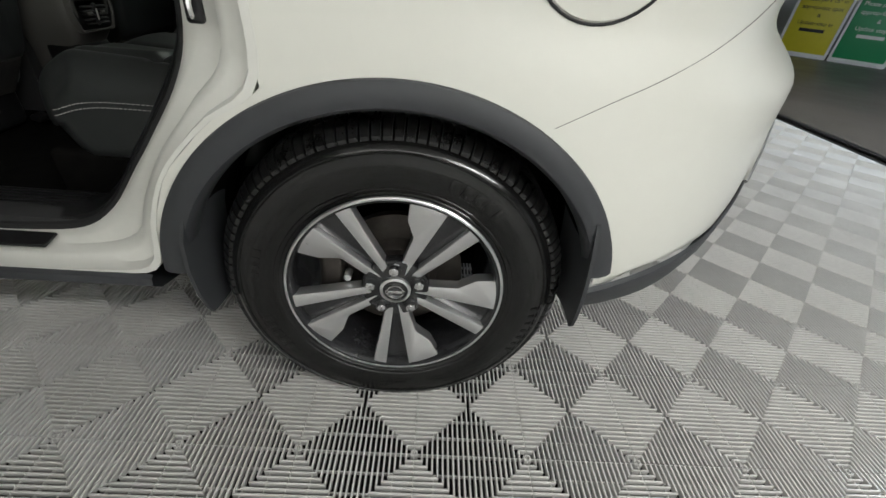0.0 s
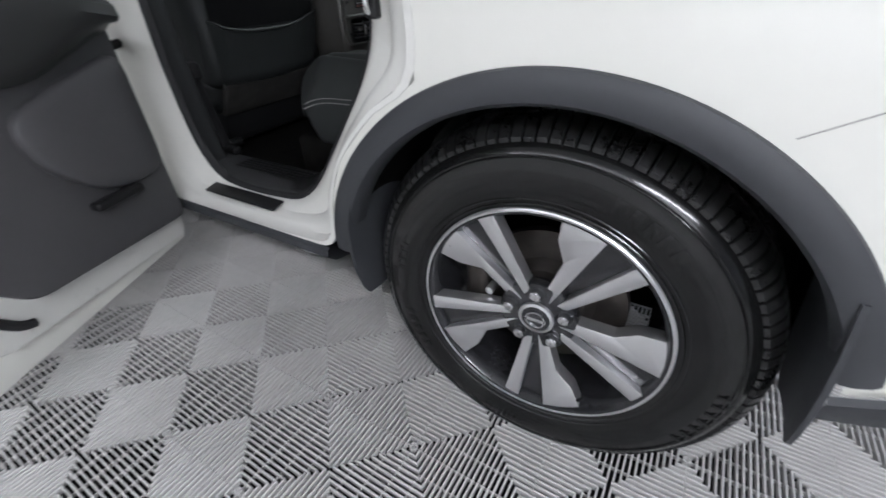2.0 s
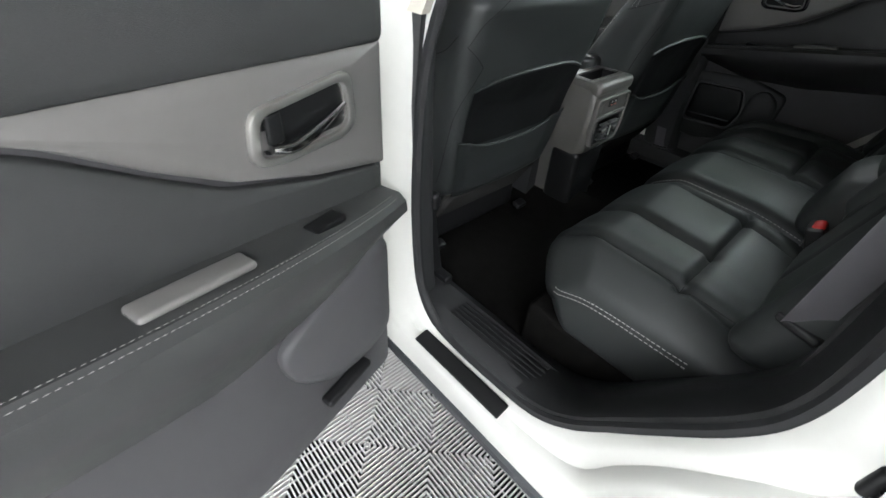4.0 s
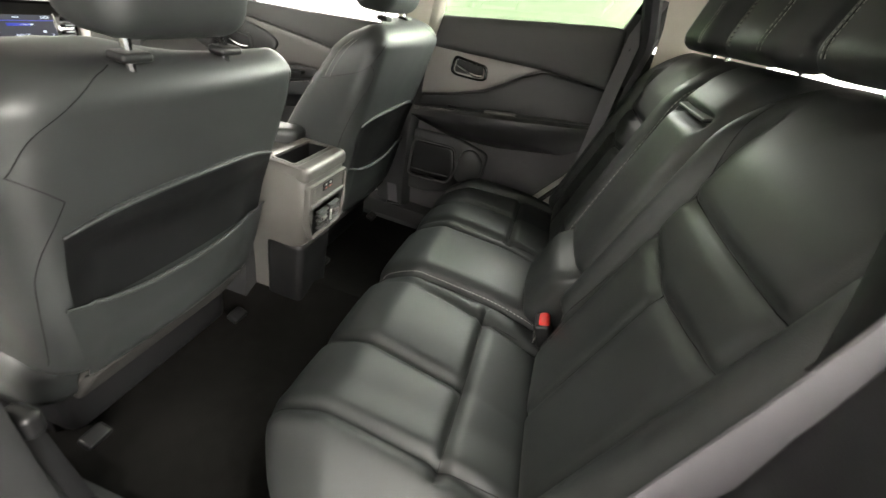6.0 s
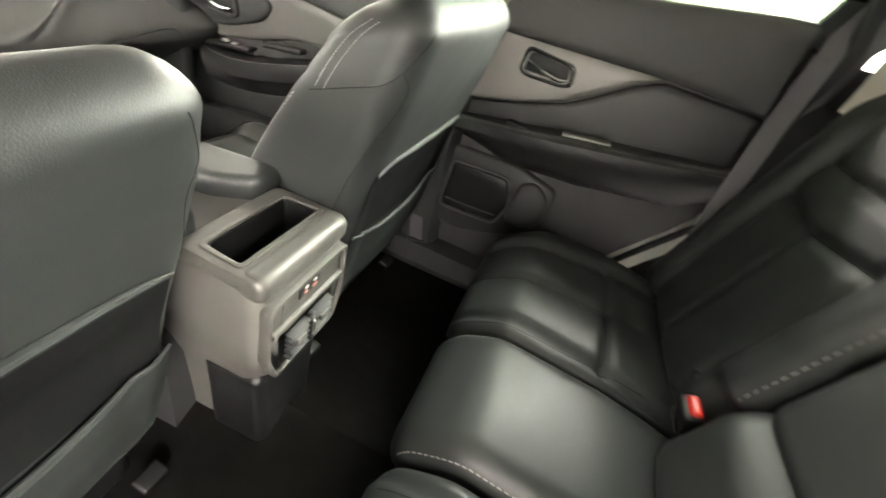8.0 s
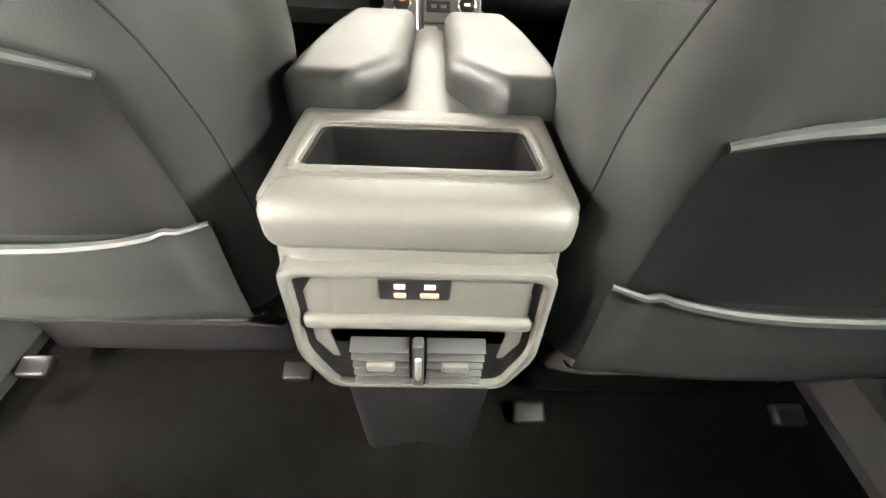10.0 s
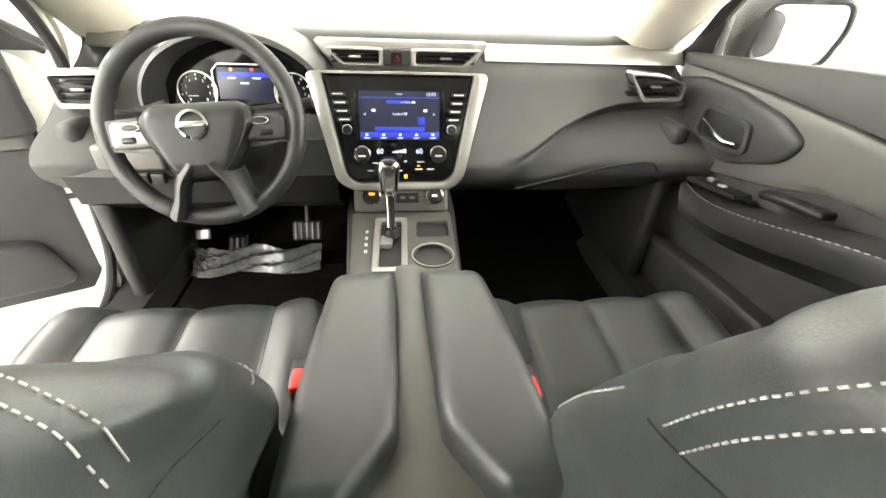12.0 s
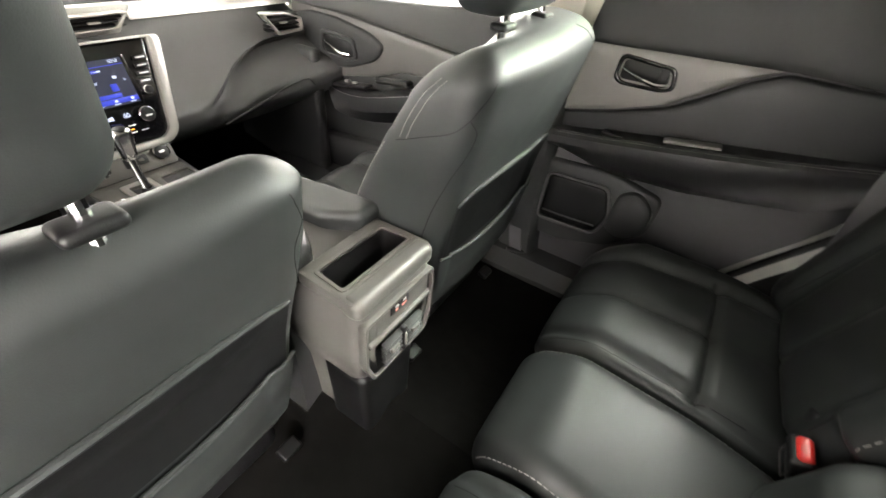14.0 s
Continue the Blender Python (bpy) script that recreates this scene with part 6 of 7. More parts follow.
part("rear_lip", rbox((-1.135, YC, 0.903), (0.044, 0.214, 0.044), 0.016, (2, 8, 2), 4), GREYPL, con, "satin grey rear lip", 60)
fr_o = rounded([(YC - 0.1, 0.876), (YC + 0.1, 0.876), (YC + 0.104, 0.765), (YC + 0.082, 0.708), (YC - 0.082, 0.708), (YC - 0.104, 0.765)], 0.014)
fr_i = rounded([(YC - 0.092, 0.867), (YC + 0.092, 0.867), (YC + 0.095, 0.768), (YC + 0.076, 0.716), (YC - 0.076, 0.716), (YC - 0.095, 0.768)], 0.012)
part("port_frame", plate(fr_o, [fr_i], "x", -1.125, -1.106, 0.003), GREYPL, con, "grey frame round ports and vents")
part("port_recess", plate(fr_i, (), "x", -1.125, -1.1135), DARKPL, con, "dark recess behind the port panel")
part("port_panel", plate(rounded([(YC - 0.064, 0.868), (YC + 0.084, 0.868), (YC + 0.084, 0.812), (YC - 0.070, 0.812)], 0.004), (), "x", -1.1135, -1.1115, 0.0005), GREYPL, con, "grey panel with the usb sockets")
part("recess_shelf", rbox((-1.112, YC, 0.813), (0.014, 0.182, 0.014), 0.005, (1, 2, 1), 2), GREYPL, con)
pp = part("usb_plate", rbox((-1.1125, YC - 0.003, 0.852), (0.006, 0.054, 0.025), 0.003, (1, 1, 1), 2), DARKPL, con, "twin usb socket plate")
for k, w in ((-1, 0.009), (1, 0.014)):
    part("usb_port", rbox((-1.1095, YC - 0.003 + k * 0.011, 0.847), (0.002, w, 0.0055), 0.001, (1, 1, 1), 1), USBR, pp, "salmon-rimmed usb socket")
    part("port_mark", rbox((-1.1092, YC - 0.003 + k * 0.011, 0.857), (0.0008, 0.008, 0.005), 0.0003, (1, 1, 1), 1), LEGEND, pp)
vent_box = plate(rounded([(YC - 0.074, 0.80), (YC + 0.074, 0.80), (YC + 0.066, 0.722), (YC - 0.066, 0.722)], 0.008), (), "x", -1.1135, -1.112)
vb = part("rear_vent", vent_box, DARKPL, con, "dark twin rear vent")
for k in range(5):
    for sgn in (-1, 1):
        part("slat", moved(rbox((0, 0, 0), (0.014, 0.05, 0.003), 0.001, (1, 1, 1), 1), pose(-1.106, YC + sgn * 0.032, 0.735 + 0.0125 * k, 0, 14, 0)), PLASTIC, vb)
part("vent_divider", rbox((-1.104, YC, 0.761), (0.012, 0.010, 0.066), 0.003, (1, 1, 1), 2), PLASTIC, vb)
part("vent_wheel", rbox((-1.1, YC, 0.761), (0.01, 0.006, 0.036), 0.003, (1, 1, 1), 2), SATIN, vb)
for sgn in (-1, 1):
    part("vent_tab", rbox((-1.099, YC + sgn * 0.032, 0.764), (0.008, 0.024, 0.012), 0.003, (1, 1, 1), 2), GREYPL, vb)

part("console_foot", rbox((-1.195, YC, 0.54), (0.12, 0.17, 0.27), 0.02, (2, 4, 4), 3, lambda p: p * np.stack([1 + 0 * p[:, 0], np.interp(p[:, 2], [-0.135, 0.135], [0.86, 1.0]), 1 + 0 * p[:, 0]], 1)), DARKPL, con, "dark foot of the console")

# ---------------------------------------------------------------- doors (built closed on the left, then mirrored or swung open)
def swing(x, y, deg):
    return Matrix.Translation((x, y, 0)) @ pose(0, 0, 0, 0, 0, deg) @ Matrix.Translation((-x, -y, 0))


def door_maker(root, right):
    def add(name, bm, material, label="", sharp=35, parent=None):
        if right:
            bm = mirrored(bm)
        return part(name, bm, material, parent or root, label, sharp)
    return add


def pad(poly, y0, y1, r=0.012, bevel=0.006):
    return plate(rounded(poly, r), (), "y", y0, y1, bevel)


def bowed(poly, y0, depth, bow=0.02, r=0.015, n=3):
    """A soft panel: a plate whose inner face is raised in steps towards its middle."""
    poly = rounded(poly, r)
    cx = sum(p[0] for p in poly) / len(poly)
    cz = sum(p[1] for p in poly) / len(poly)
    rings = [[(x, y0, z) for x, z in poly], [(x, y0 + depth * 0.6, z) for x, z in poly]]
    for k, d in ((0.97, 0.88), (0.93, 1.0), (0.7, 1.0 + bow * 6), (0.35, 1.0 + bow * 9), (0.02, 1.0 + bow * 10)):
        rings.append([(cx + (x - cx) * k, y0 + depth * d, cz + (z - cz) * k) for x, z in poly])
    return loft(rings)


def rear_door(right, m, label):
    d = assembly("car_door", label, "car door", "rear doors", at=m)
    add = door_maker(d, right)
    shell = [(-1.195, 0.30), (-0.525, 0.235), (-0.495, 0.40), (-0.465, 0.55), (-0.42, 0.65), (-0.33, 0.745), (-0.26, 0.83), (-0.225, 1.0), (-0.22, 1.27), (-1.205, 1.17), (-1.22, 0.8)]
    add("door_shell", plate(rounded(shell, 0.02), (), "y", -0.034, 0.035, 0.008), PAINT, "white painted door shell")
    step = [(-1.18, 0.325), (-0.66, 0.325), (-0.58, 0.43), (-0.52, 0.55), (-0.44, 0.67), (-0.36, 0.775), (-0.30, 0.87), (-0.28, 1.05), (-0.29, 1.25), (-1.19, 1.17), (-1.20, 0.8)]
    add("inner_frame", plate(rounded(step, 0.03), (), "y", 0.035, 0.062, 0.008), JAMB, "white painted inner frame")
    seal = [(-1.15, 0.36), (-0.72, 0.36), (-0.64, 0.46), (-0.56, 0.585), (-0.475, 0.71), (-0.40, 0.815), (-0.335, 0.91), (-0.31, 1.05), (-0.32, 1.2)]
    add("door_seal", tube([(x, 0.066, z) for x, z in rounded(seal, 0.03)][6:-6], 0.011, 8), SEAL, "black rubber weather strip")
    trim = [(-1.165, 0.40), (-0.75, 0.415), (-0.67, 0.50), (-0.60, 0.60), (-0.52, 0.72), (-0.445, 0.82), (-0.395, 0.90), (-0.37, 1.02), (-0.385, 1.36), (-1.165, 1.265)]
    add("door_trim", plate(rounded(trim, 0.03), (), "y", 0.06, 0.108, 0.012), LOWTRIM, "grey lower door trim")
    add("belt_pad", bowed([(-1.16, 1.175), (-0.66, 1.195), (-0.415, 1.19), (-0.42, 1.395), (-0.50, 1.388), (-1.16, 1.283)], 0.10, 0.03), DASHSKIN, "soft charcoal upper door pad", 50)
    add("silver_insert", bowed([(-1.155, 0.985), (-1.155, 1.18), (-0.66, 1.202), (-0.73, 1.165), (-0.80, 1.115), (-0.875, 1.07), (-1.0, 1.025)], 0.10, 0.026, 0.01, 0.006), WARMSILVER, "metallic taupe trim insert", 50)
    # lighter skin on the open door: the stronger light there is in the colour
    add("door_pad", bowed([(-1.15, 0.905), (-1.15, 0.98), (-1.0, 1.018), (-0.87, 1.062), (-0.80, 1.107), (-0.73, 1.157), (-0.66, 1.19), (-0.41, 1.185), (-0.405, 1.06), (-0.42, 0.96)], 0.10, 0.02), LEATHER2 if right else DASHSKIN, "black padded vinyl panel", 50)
    # armrest ledge and the scooped pocket under it
    arm = []
    for i in range(31):
        t = i / 30
        x = -1.145 + 0.755 * t
        z = 0.928 + 0.118 * t + 0.006 * math.sin(math.pi * t)
        o = 0.128 + 0.082 * max(math.sin(math.pi * min(0.12 + t * 0.80, 0.97)), 0.0) ** 0.6
        drop = float(np.interp(x, [-1.145, -1.1, -0.957, -0.753, -0.485, -0.39], [0.045, 0.06, 0.115, 0.138, 0.128, 0.08] if right else [0.045, 0.065, 0.146, 0.19, 0.16, 0.07]))
        arm.append([(x, 0.10, z + 0.012), (x, o - 0.015, z + 0.012), (x, o, z), (x, o + 0.003, z - 0.02), (x, o - 0.006, z - 0.2 * drop - 0.02), (x, o - 0.03, z - 0.7 * drop), (x, 0.125, z - drop), (x, 0.10, z - drop - 0.004)])
    # armrest likewise coloured lighter on the open door, for the light it catches
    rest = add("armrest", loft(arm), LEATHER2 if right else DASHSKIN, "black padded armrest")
    for off in (0.0, 0.009):
        line = [(r[1][0], r[1][1] + 0.006 - off, r[1][2] + 0.0008 * (off > 0) - 0.003 * (off == 0)) for r in arm[1:-1]]
        bits = [tube([a, b], 0.00045, 5) for a, b in zip(curve(line, 200)[::2], curve(line, 200)[1::2])]
        add("stitching", join(*bits), THREAD, "pale thread stitching", parent=rest)
    add("window_switch", rbox((-0.97, 0.155, 0.972), (0.06, 0.03, 0.012), 0.004, (2, 1, 1), 2), DARKPL, parent=rest)
    add("pull_cup", moved(rbox((0, 0, 0), (0.13, 0.034, 0.012), 0.006, (3, 2, 1), 2), pose(-0.78, 0.16, 1.005, 0, -8, 0)), WARMSILVER, "taupe pull cup lip", parent=rest)
    if right:
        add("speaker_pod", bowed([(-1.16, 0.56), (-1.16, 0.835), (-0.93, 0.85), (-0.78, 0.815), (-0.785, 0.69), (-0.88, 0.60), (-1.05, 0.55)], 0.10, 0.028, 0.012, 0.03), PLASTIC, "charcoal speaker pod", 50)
        spk = add("speaker_grille", bowed([(-1.12, 0.635), (-1.115, 0.79), (-0.935, 0.80), (-0.91, 0.71), (-0.935, 0.645)], 0.13, 0.012, 0.004, 0.02), DARKPL, "dark speaker grille", 50)
        add("grille_rim", tube([(x, 0.141, z) for x, z in rounded([(-1.125, 0.628), (-1.12, 0.797), (-0.93, 0.807), (-0.903, 0.712), (-0.93, 0.638)], 0.025)], 0.005, 6, closed=True), LOWTRIM, parent=spk)
        add("grille_ledge", tube([(-1.11, 0.147, 0.665), (-1.02, 0.149, 0.668), (-0.935, 0.147, 0.672)], 0.003, 6), LOWTRIM, parent=spk)
        add("bottle_pocket", bowed([(-0.91, 0.67), (-0.90, 0.80), (-0.85, 0.825), (-0.795, 0.785), (-0.79, 0.70), (-0.85, 0.655)], 0.12, 0.026, 0.03, 0.035), PLASTIC, "bottle pocket bulge", 50)
    else:
        add("speaker_pod", bowed([(-1.15, 0.56), (-1.15, 0.845), (-0.97, 0.80), (-0.86, 0.755), (-0.875, 0.66), (-0.96, 0.575), (-1.04, 0.55)], 0.10, 0.03, 0.03, 0.05), LOWTRIM, "rounded charcoal pod by the hinge", 50)
        add("pocket_slot", rbox((-0.985, 0.135, 0.548), (0.13, 0.03, 0.022), 0.009, (3, 1, 1), 3), DARKPL, "dark mouth of the door pocket")
    add("frame_plug", disc((-0.325, 0.064, 1.045), 0.011, "y", 0.006, 16, 0.001), SEAL, "dark hole in the white frame")
    ox, oz, k = (0.058, 0.018, 0.86) if right else (0.0, 0.0, 1.0)

    def hp(*pts):
        return [(-0.985 + (x + 0.985) * k + ox - 0.02 * (k < 1), 1.114 + (z - 1.114) * k + oz) for x, z in pts]

    def hl(x, y, z):
        (a, b), = hp((x, z))
        return (a, y, b)
    h = add("handle_bezel", plate(rounded(hp((-1.075, 1.085), (-1.07, 1.158), (-0.905, 1.145), (-0.895, 1.085), (-0.93, 1.072), (-1.05, 1.070)), 0.02), [rounded(hp((-1.062, 1.093), (-1.058, 1.146), (-0.917, 1.135), (-0.91, 1.09), (-0.935, 1.082), (-1.045, 1.080)), 0.016)], "y", 0.12, 0.136, 0.003), GLOSS, "gloss black handle bezel")
    if not right:
        h.data.materials[0] = SATIN
        h["label"] = "bright satin handle bezel"
    add("handle_bowl", pad(hp((-1.06, 1.085), (-1.055, 1.145), (-0.92, 1.135), (-0.915, 1.085)), 0.122, 0.1285, 0.015, 0.002), DARKPL, parent=h)
    add("handle_lever", tube(curve([hl(-1.05, 0.137, 1.118), hl(-1.0, 0.142, 1.104), hl(-0.95, 0.145, 1.095), hl(-0.92, 0.142, 1.10)], 12), [0.004, 0.005, 0.006, 0.007, 0.008, 0.009, 0.0095, 0.010, 0.010, 0.010, 0.009, 0.008, 0.007], 10, 0.7), CHROME, "chrome door lever", parent=h)
    add("lever_lock", rbox(hl(-0.935, 0.133, 1.118), (0.022, 0.008, 0.036), 0.003, (1, 1, 1), 2), DARKPL, parent=h)
    g = add("window_glass", loft([[(-1.20 + 0.05 * t, 0.035 + 0.14 * t, 1.17 + 0.36 * t), (-0.8 + 0.05 * t, 0.035 + 0.14 * t, 1.22 + 0.33 * t), (-0.40 + 0.02 * t, 0.035 + 0.14 * t, 1.28 + 0.26 * t)] for t in (0, 0.33, 0.66, 1)], around=False), GLASS_R, "green tinted side glass")
    g.visible_shadow = False
    add("window_frame", tube(curve([(-1.205, 0.04, 1.17), (-1.17, 0.12, 1.4), (-1.14, 0.18, 1.535), (-0.8, 0.185, 1.56), (-0.42, 0.18, 1.54), (-0.36, 0.11, 1.40), (-0.35, 0.05, 1.27)], 40), 0.02, 8), SEAL, "black window frame")
    add("rear_frame", plate(rounded([(-0.45, 1.37), (-0.35, 1.30), (-0.29, 1.40), (-0.30, 1.56), (-0.385, 1.56)], 0.01), (), "y", 0.10, 0.125, 0.004), SEAL, "black rear window frame")
    return d


def front_door(right, m, label):
    d = assembly("car_door", label, "car door", "front doors", at=m)
    add = door_maker(d, right)
    shell = [(-2.36, 0.30), (-1.30, 0.30), (-1.265, 0.6), (-1.25, 0.9), (-1.255, 1.165), (-2.40, 1.09), (-2.39, 0.7)]
    add("door_shell", plate(rounded(shell, 0.02), (), "y", -0.034, 0.035, 0.008), PAINT, "white painted door shell")
    step = [(-2.33, 0.34), (-1.36, 0.34), (-1.33, 0.6), (-1.315, 0.9), (-1.32, 1.15), (-2.36, 1.085), (-2.36, 0.7)]
    add("inner_frame", plate(rounded(step, 0.06), (), "y", 0.035, 0.062, 0.008), JAMB, "white painted inner frame")
    add("door_seal", tube([(x, 0.066, z) for x, z in rounded([(-2.31, 0.37), (-1.39, 0.37), (-1.36, 0.6), (-1.345, 0.9), (-1.35, 1.13)], 0.05)][5:-5], 0.010, 8), SEAL, "black rubber weather strip")
    trim = [(-2.30, 0.40), (-1.42, 0.40), (-1.385, 0.6), (-1.37, 0.9), (-1.37, 1.20), (-2.32, 1.125)]
    add("door_trim", plate(rounded(trim, 0.04), (), "y", 0.06, 0.075, 0.006), PLASTIC, "charcoal lower door trim")
    add("belt_pad", bowed([(-2.325, 1.10), (-2.0, 1.095), (-1.66, 1.07), (-1.375, 1.04), (-1.37, 1.205), (-1.7, 1.175), (-2.325, 1.128)], 0.065, 0.026, 0.012, 0.008), DASHSKIN, "soft charcoal upper door pad", 50)
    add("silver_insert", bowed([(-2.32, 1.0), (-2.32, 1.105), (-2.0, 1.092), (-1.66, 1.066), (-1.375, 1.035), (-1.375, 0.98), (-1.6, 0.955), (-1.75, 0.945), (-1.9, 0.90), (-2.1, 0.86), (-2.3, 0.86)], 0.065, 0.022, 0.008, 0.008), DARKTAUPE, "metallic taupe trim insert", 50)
    add("handle_pod", bowed([(-2.325, 0.90), (-2.32, 1.06), (-2.2, 1.085), (-2.05, 1.08), (-1.9, 1.055), (-1.83, 1.02), (-1.87, 0.965), (-2.0, 0.915), (-2.15, 0.89)], 0.08, 0.022, 0.015, 0.03), PLASTIC, "black teardrop handle pod", 50)
    h = add("handle_bezel", plate(rounded([(-2.145, 0.955), (-2.135, 1.035), (-1.965, 1.025), (-1.950, 0.955), (-1.995, 0.94), (-2.115, 0.94)], 0.02), [rounded([(-2.130, 0.965), (-2.120, 1.022), (-1.977, 1.013), (-1.965, 0.962), (-2.000, 0.951), (-2.110, 0.951)], 0.016)], "y", 0.10, 0.114, 0.003), PLASTIC, "charcoal handle bezel")
    add("handle_bowl", pad([(-2.125, 0.955), (-2.120, 1.02), (-1.975, 1.01), (-1.965, 0.955)], 0.10, 0.108, 0.015, 0.002), DARKPL, parent=h)
    add("handle_lever", tube(curve([(-2.115, 0.116, 0.995), (-2.065, 0.122, 0.982), (-2.015, 0.125, 0.97), (-1.975, 0.121, 0.972)], 12), [0.004, 0.005, 0.006, 0.007, 0.008, 0.009, 0.0095, 0.010, 0.010, 0.010, 0.009, 0.008, 0.007], 10, 0.7), CHROME, "chrome door lever", parent=h)
    arm = []
    for i in range(41):
        t = i / 40
        x = -2.13 + 0.74 * t
        z = 0.815 + 0.13 * smooth(np.array(t), 0.1, 1.0) + 0.0
        o = 0.09 + 0.085 * math.sin(math.pi * min(t * 1.6 + 0.02, 1) / 2) ** 0.6
        arm.append([(x, 0.07, z + 0.014), (x, o - 0.02, z + 0.016), (x, o - 0.004, z + 0.008), (x, o, z - 0.006), (x, o - 0.008, z - 0.05), (x, 0.07, z - 0.12)])
    rest = add("armrest", loft(arm), LEATHER2, "black stitched door armrest")
    line = [(x[2][0], x[2][1] + 0.001, x[2][2]) for x in arm[2:]]
    bms = [tube([a, b], 0.0011, 5) for a, b in zip(curve(line, 90)[::2], curve(line, 90)[1::2])]
    add("stitching", join(*bms), THREAD, "pale thread stitching", parent=rest)
    add("switch_panel", moved(rbox((0, 0, 0), (0.17, 0.05, 0.012), 0.005, (2, 2, 1), 2), pose(-1.96, 0.135, 0.868, 0, -8, 0)), DARKPL, parent=rest)
    for k in range(2):
        add("window_switch", moved(rbox((0, 0, 0), (0.022, 0.014, 0.01), 0.003, (1, 1, 1), 2), pose(-1.985 + 0.04 * k, 0.135, 0.877, 0, -8, 0)), SATIN, parent=rest)
    add("pull_cup", moved(rbox((0, 0, 0), (0.15, 0.04, 0.018), 0.008, (3, 2, 1), 2), pose(-1.76, 0.13, 0.922, 0, -8, 0)), DARKPL, parent=rest)
    add("map_pocket", bowed([(-2.25, 0.45), (-2.2, 0.60), (-1.9, 0.64), (-1.5, 0.66), (-1.45, 0.45)], 0.07, 0.05, 0.015, 0.03), PLASTIC, "door map pocket", 50)
    g = add("window_glass", loft([[(-2.39 + 0.6 * t, 0.03 + 0.15 * t, 1.09 + 0.43 * t), (-1.8 + 0.3 * t, 0.03 + 0.15 * t, 1.13 + 0.4 * t), (-1.25 + 0.02 * t, 0.03 + 0.15 * t, 1.165 + 0.37 * t)] for t in (0, 0.33, 0.66, 1)], around=False), GLASS_F, "clear side glass")
    g.visible_shadow = False
    add("window_frame", tube(curve([(-2.40, 0.03, 1.09), (-2.1, 0.11, 1.33), (-1.8, 0.17, 1.5), (-1.5, 0.185, 1.55), (-1.24, 0.185, 1.54), (-1.24, 0.11, 1.36), (-1.25, 0.03, 1.165)], 40), 0.018, 8), SEAL, "black window frame")
    add("mirror_sail", plate(rounded([(-2.41, 1.09), (-2.22, 1.10), (-2.22, 1.23)], 0.01), (), "y", 0.05, 0.075, 0.004), DARKPL, "dark tweeter sail")
    return d


rear_door(True, pose(0, 0, 0), "closed rear passenger door with taupe insert and armrest")
front_door(True, pose(0, 0, 0), "closed front passenger door with teardrop handle pod")
rear_door(False, Matrix.Translation((0.022, 0, 0)) @ swing(-1.20, -0.005, -73) @ Matrix.Translation((0.055, 0, -0.02)), "open rear door, white outside with charcoal trim inside")
front_door(False, swing(-2.37, -0.005, -66), "open driver door, white outside with charcoal trim inside")

# wing mirror outside the passenger door
mir = assembly("wing_mirror", "dark-backed wing mirror on the passenger side", "mirror")
part("housing", rbox((-2.315, 2.005, 1.185), (0.15, 0.27, 0.19), 0.065, (6, 10, 8), 5, lambda p: p * np.stack([0 * p[:, 0] + 1, 1 + 0 * p[:, 0], np.interp(p[:, 1], [-0.13, 0.13], [0.9, 1.08])], 1)), PLASTIC, mir, "dark grey mirror housing", 60)
MM = pose(-2.232, 1.992, 1.186, 0, 0, -18)
GL = rounded([(-0.098, -0.066), (0.085, -0.076), (0.112, 0.02), (0.100, 0.080), (-0.085, 0.074)], 0.035, 6)
part("mirror_glass", moved(plate(GL, (), "x", 0, 0.004), MM), MIRROR, mir, "mirror glass")
part("glass_rim", moved(tube([(0.002, y * 1.03, z * 1.03) for y, z in GL], 0.009, 8, closed=True), MM), DARKPL, mir, "dark rim")
part("arm", tube([(-2.33, 1.86, 1.09), (-2.33, 1.93, 1.10), (-2.33, 1.97, 1.12)], 0.03, 8, 0.7), DARKPL, mir)

# ---------------------------------------------------------------- belts and pillar fittings
def strap(name, pts, width, m, label, group=""):
    """A belt: points with the direction of its width."""
    rings = []
    P = [(Vector(p), Vector(w).normalized()) for p, w in pts]
    for i, (p, w) in enumerate(P):
        t = (P[min(i + 1, len(P) - 1)][0] - P[max(i - 1, 0)][0]).normalized()
        n = t.cross(w).normalized() * 0.0012
        a = w * width / 2
        rings.append([p - a - n, p + a - n, p + a + n, p - a + n])
    return rings


def seat_belt(pts, label, right=False, width=0.047):
    s = assembly("seat_belt", label, "seat belt", "seat belts")
    bm = loft(strap("b", pts, width, BELT, label))
    part("webbing", mirrored(bm) if right else bm, BELT, s, "woven grey webbing")
    tip = pts[-1][0]
    bm = moved(rbox((0, 0, 0), (0.065, 0.022, 0.016), 0.006, (2, 1, 1), 2), pose(tip[0], tip[1], tip[2], 0, 0, -20))
    part("anchor_plate", mirrored(bm) if right else bm, DARKPL, s)
    return s


RB = [((-0.36, 0.17, 1.50), (1, 0.1, 0)), ((-0.395, 0.15, 1.38), (1, 0.1, 0.05)), ((-0.405, 0.17, 1.2), (1, 0.1, 0.05)), ((-0.41, 0.20, 1.03), (1, 0.1, 0.05)), ((-0.415, 0.235, 0.86), (1, 0.1, 0.1))]
seat_belt(RB, "grey rear seat belt hanging beside the bench")
seat_belt(RB, "grey rear seat belt hanging beside the bench", True)
FB = [((-1.17, 0.155, 1.32), (1, 0, 0)), ((-1.20, 0.14, 1.1), (1, 0, 0)), ((-1.215, 0.135, 0.85), (1, 0, 0)), ((-1.20, 0.15, 0.62), (1, 0, 0)), ((-1.16, 0.17, 0.47), (1, 0, 0))]
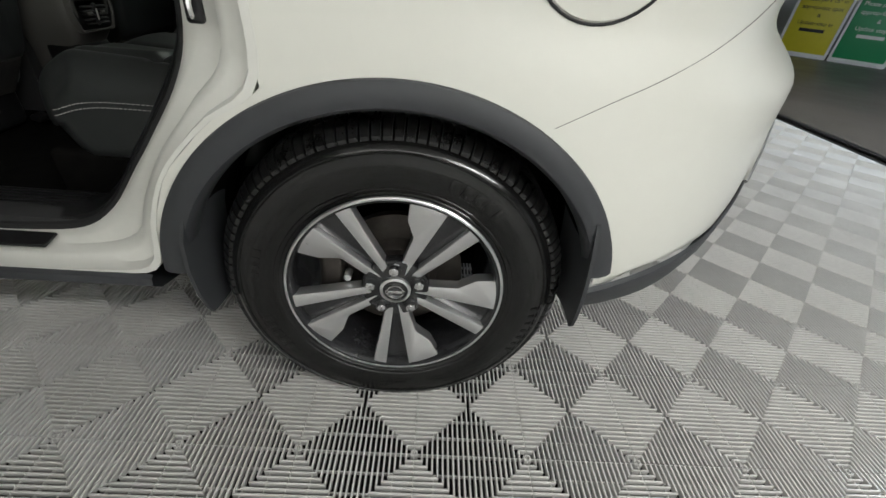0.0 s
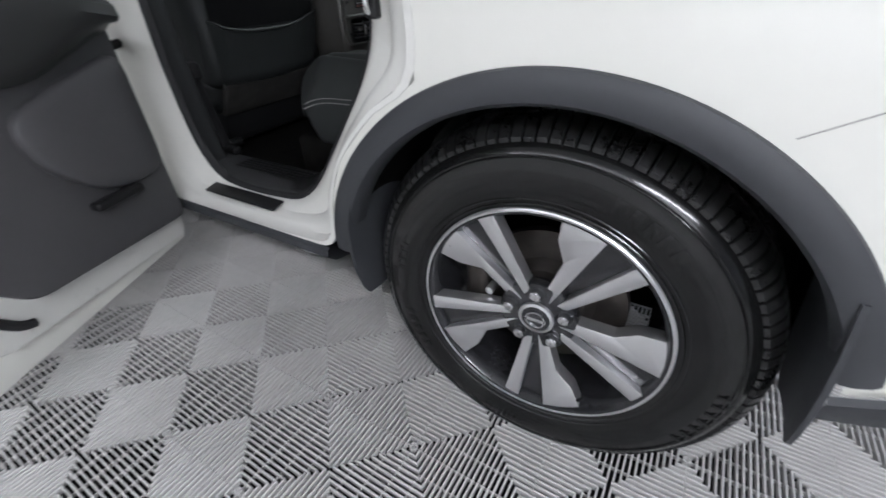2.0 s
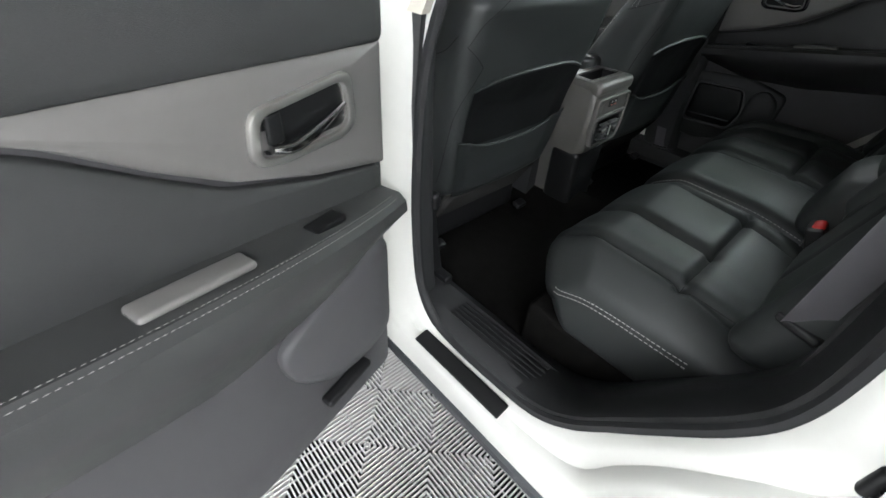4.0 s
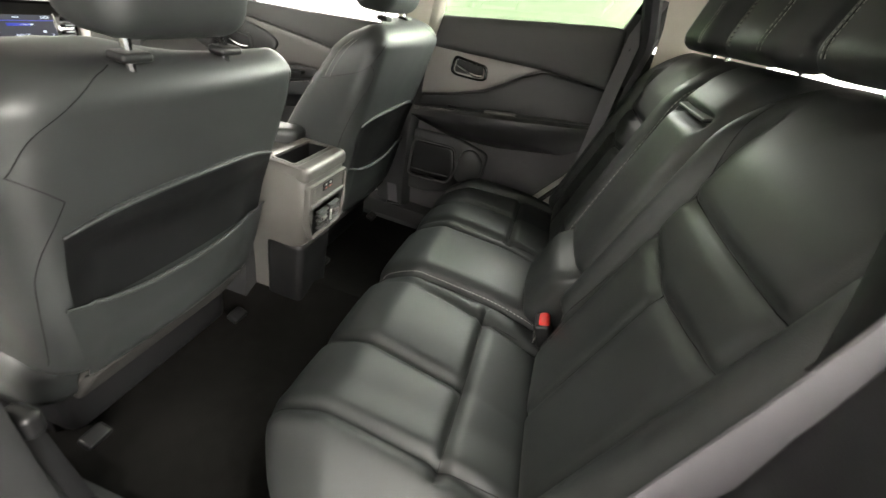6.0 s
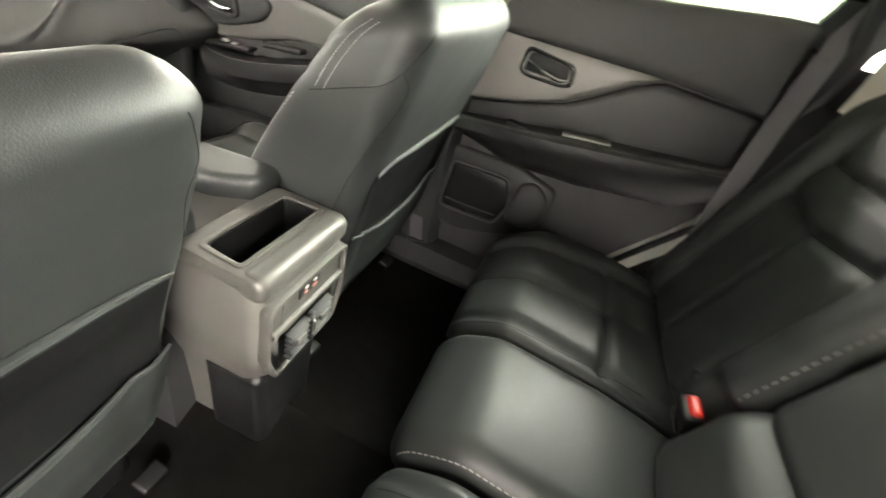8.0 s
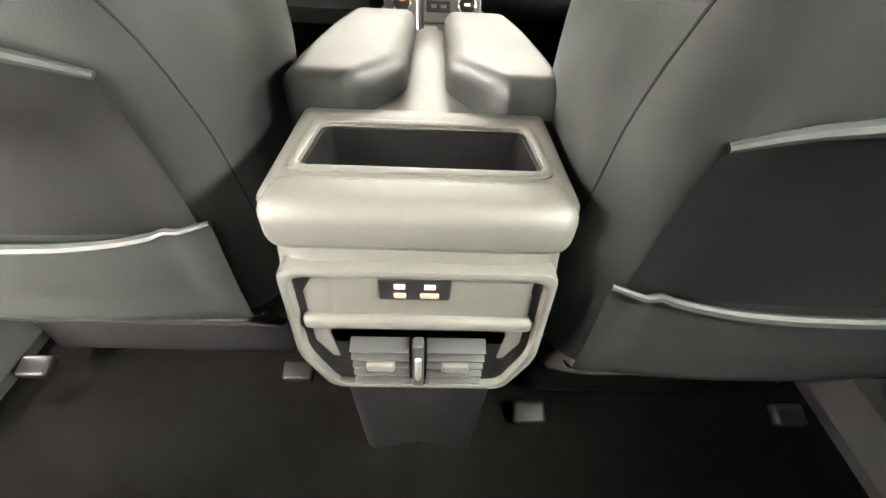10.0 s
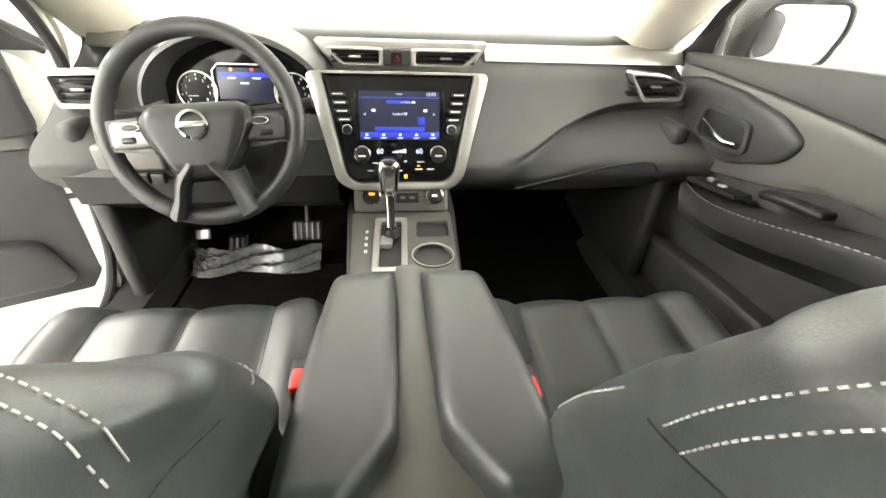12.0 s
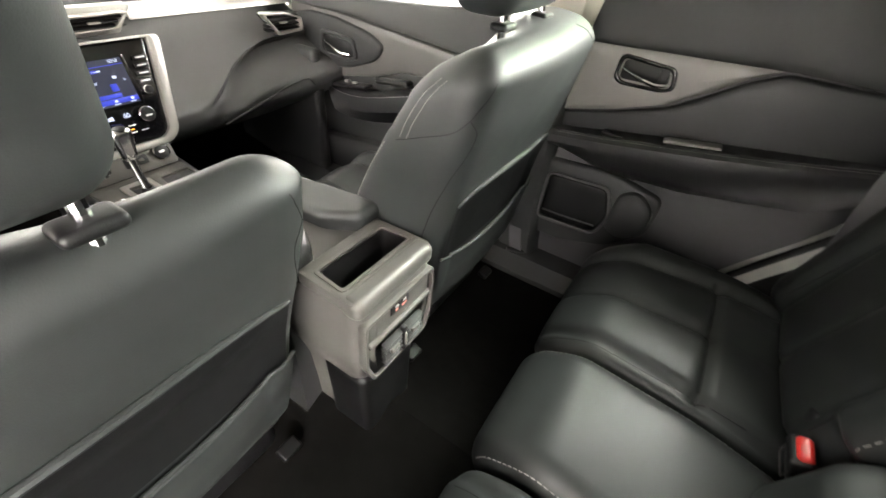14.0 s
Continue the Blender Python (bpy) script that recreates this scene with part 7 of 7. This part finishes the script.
seat_belt(FB, "dark front seat belt hanging along the pillar")
seat_belt(FB, "dark front seat belt hanging along the pillar", True)
chk = assembly("door_check_strap", "black metal check strap between pillar and open door", "door strap")
part("strap_bar", tube([(-1.19, 0.045, 0.825), (-1.165, -0.05, 0.812), (-1.13, -0.15, 0.80)], 0.008, 6, 1.5), DARKPL, chk)
part("strap_bracket", rbox((-1.20, 0.03, 0.822), (0.03, 0.03, 0.03), 0.006, (1, 1, 1), 2), DARKPL, chk)
chk2 = assembly("door_check_strap", "black metal check strap between pillar and open door", "door strap")
part("strap_bar", tube([(-2.30, 0.02, 0.71), (-2.28, -0.06, 0.71), (-2.24, -0.16, 0.71)], 0.006, 6, 1.6), DARKPL, chk2)
part("strap_bracket", rbox((-2.31, 0.02, 0.71), (0.05, 0.02, 0.05), 0.006, (1, 1, 1), 2), DARKPL, chk2)

# lower end of the driver's belt at the foot of the pillar
low = assembly("belt_anchor", "black belt anchor and strap at the pillar foot", "seat belt")
part("webbing", tube(curve([(-1.172, 0.176, 0.72), (-1.162, 0.18, 0.64), (-1.15, 0.186, 0.55), (-1.138, 0.19, 0.475)], 14), 0.014, 10, 0.2), DARKPL, low, "dark webbing end")
part("anchor_cover", rbox((-1.168, 0.176, 0.725), (0.05, 0.03, 0.05), 0.012, (2, 1, 2), 3), DARKPL, low)
part("floor_bracket", rbox((-1.125, 0.19, 0.482), (0.07, 0.03, 0.025), 0.008, (2, 1, 1), 2), DARKPL, low)

# ---------------------------------------------------------------- ribbed plastic floor tiles
T, NRIB, RH = 0.2812, 22, 0.018


def tile_geometry():
    """One tile, corner at the origin: ribs run from each edge towards the middle, over thin cross bars."""
    vs, fs = [], []

    def bar(p, q, half, top, bottom):
        d = (q - p).normalized()
        n = Vector((-d.y, d.x, 0)) * half
        b = len(vs)
        for a in (p, q):
            for s, z, k in ((-1, bottom, 0.9), (-1, top - 0.0025, 1.0), (-1, top, 0.7), (1, top, 0.7), (1, top - 0.0025, 1.0), (1, bottom, 0.9)):
                vs.append((a.x + n.x * s * k, a.y + n.y * s * k, z))
        for i in range(5):
            fs.append((b + i, b + i + 1, b + 7 + i, b + 6 + i))
        fs.append((b, b + 1, b + 2, b + 3, b + 4, b + 5))
        fs.append((b + 11, b + 10, b + 9, b + 8, b + 7, b + 6))
    pitch = T / NRIB
    for k in range(NRIB):
        v = (k + 0.5) * pitch
        reach = max(min(v, T - v) + 0.001, 0.003)
        for side in range(4):
            ends = {0: ((0.001, v), (reach, v)), 1: ((T - 0.001, v), (T - reach, v)), 2: ((v, 0.001), (v, reach)), 3: ((v, T - 0.001), (v, T - reach))}[side]
            bar(Vector((*ends[0], 0)), Vector((*ends[1], 0)), pitch * 0.185, 0.0, -RH)
    for k in (0.17, 0.34):
        a, b = k * T, (1 - k) * T
        for p, q in (((a, a), (a, b)), ((b, a), (b, b)), ((a, a), (b, a)), ((a, b), (b, b))):
            bar(Vector((*p, 0)), Vector((*q, 0)), 0.0014, -0.008, -RH)
    for p, q in (((0, 0), (T, 0)), ((0, 0), (0, T))):
        bar(Vector((*p, 0)), Vector((*q, 0)), 0.0012, -0.006, -RH)
    return vs, fs


VS, FS = tile_geometry()
tile_me = bpy.data.meshes.new("tile")
tile_me.from_pydata(VS, [], FS)
tile_me.materials.append(TILE)
GRID = Matrix.Translation((0.067, -0.166, 0.0)) @ pose(0, 0, 0, 0, 0, -0.9)
tiles = new("pavement")
tagged(tiles, "pale grey interlocking ribbed plastic floor tiles", "floor tiles", kind="structure")
far_v, far_f = [], []
base = np.array(VS)
for i in range(-20, 14):
    for j in range(-17, 20):
        c = GRID @ Vector(((i + 0.5) * T, (j + 0.5) * T, 0))
        if not (-5.6 < c.x < 3.76 and -3.5 < c.y < 6.0):
            continue
        if -2.0 < c.x < 2.4 and -1.6 < c.y < 1.9:
            ob = new("tile", tile_me)
            ob.parent = tiles
            ob.matrix_world = GRID @ Matrix.Translation((i * T, j * T, 0))
        else:
            m = np.array(GRID @ Matrix.Translation((i * T, j * T, 0)))
            b = len(far_v)
            far_v.extend(map(tuple, base @ m[:3, :3].T + m[:3, 3]))
            far_f.extend(tuple(v + b for v in f) for f in FS)
me = bpy.data.meshes.new("far_tiles")
me.from_pydata(far_v, [], far_f)
me.materials.append(TILE)
far = new("far_tiles", me)
far.parent = tiles
tagged(far, "more of the same pale ribbed tiles", kind="stuff")
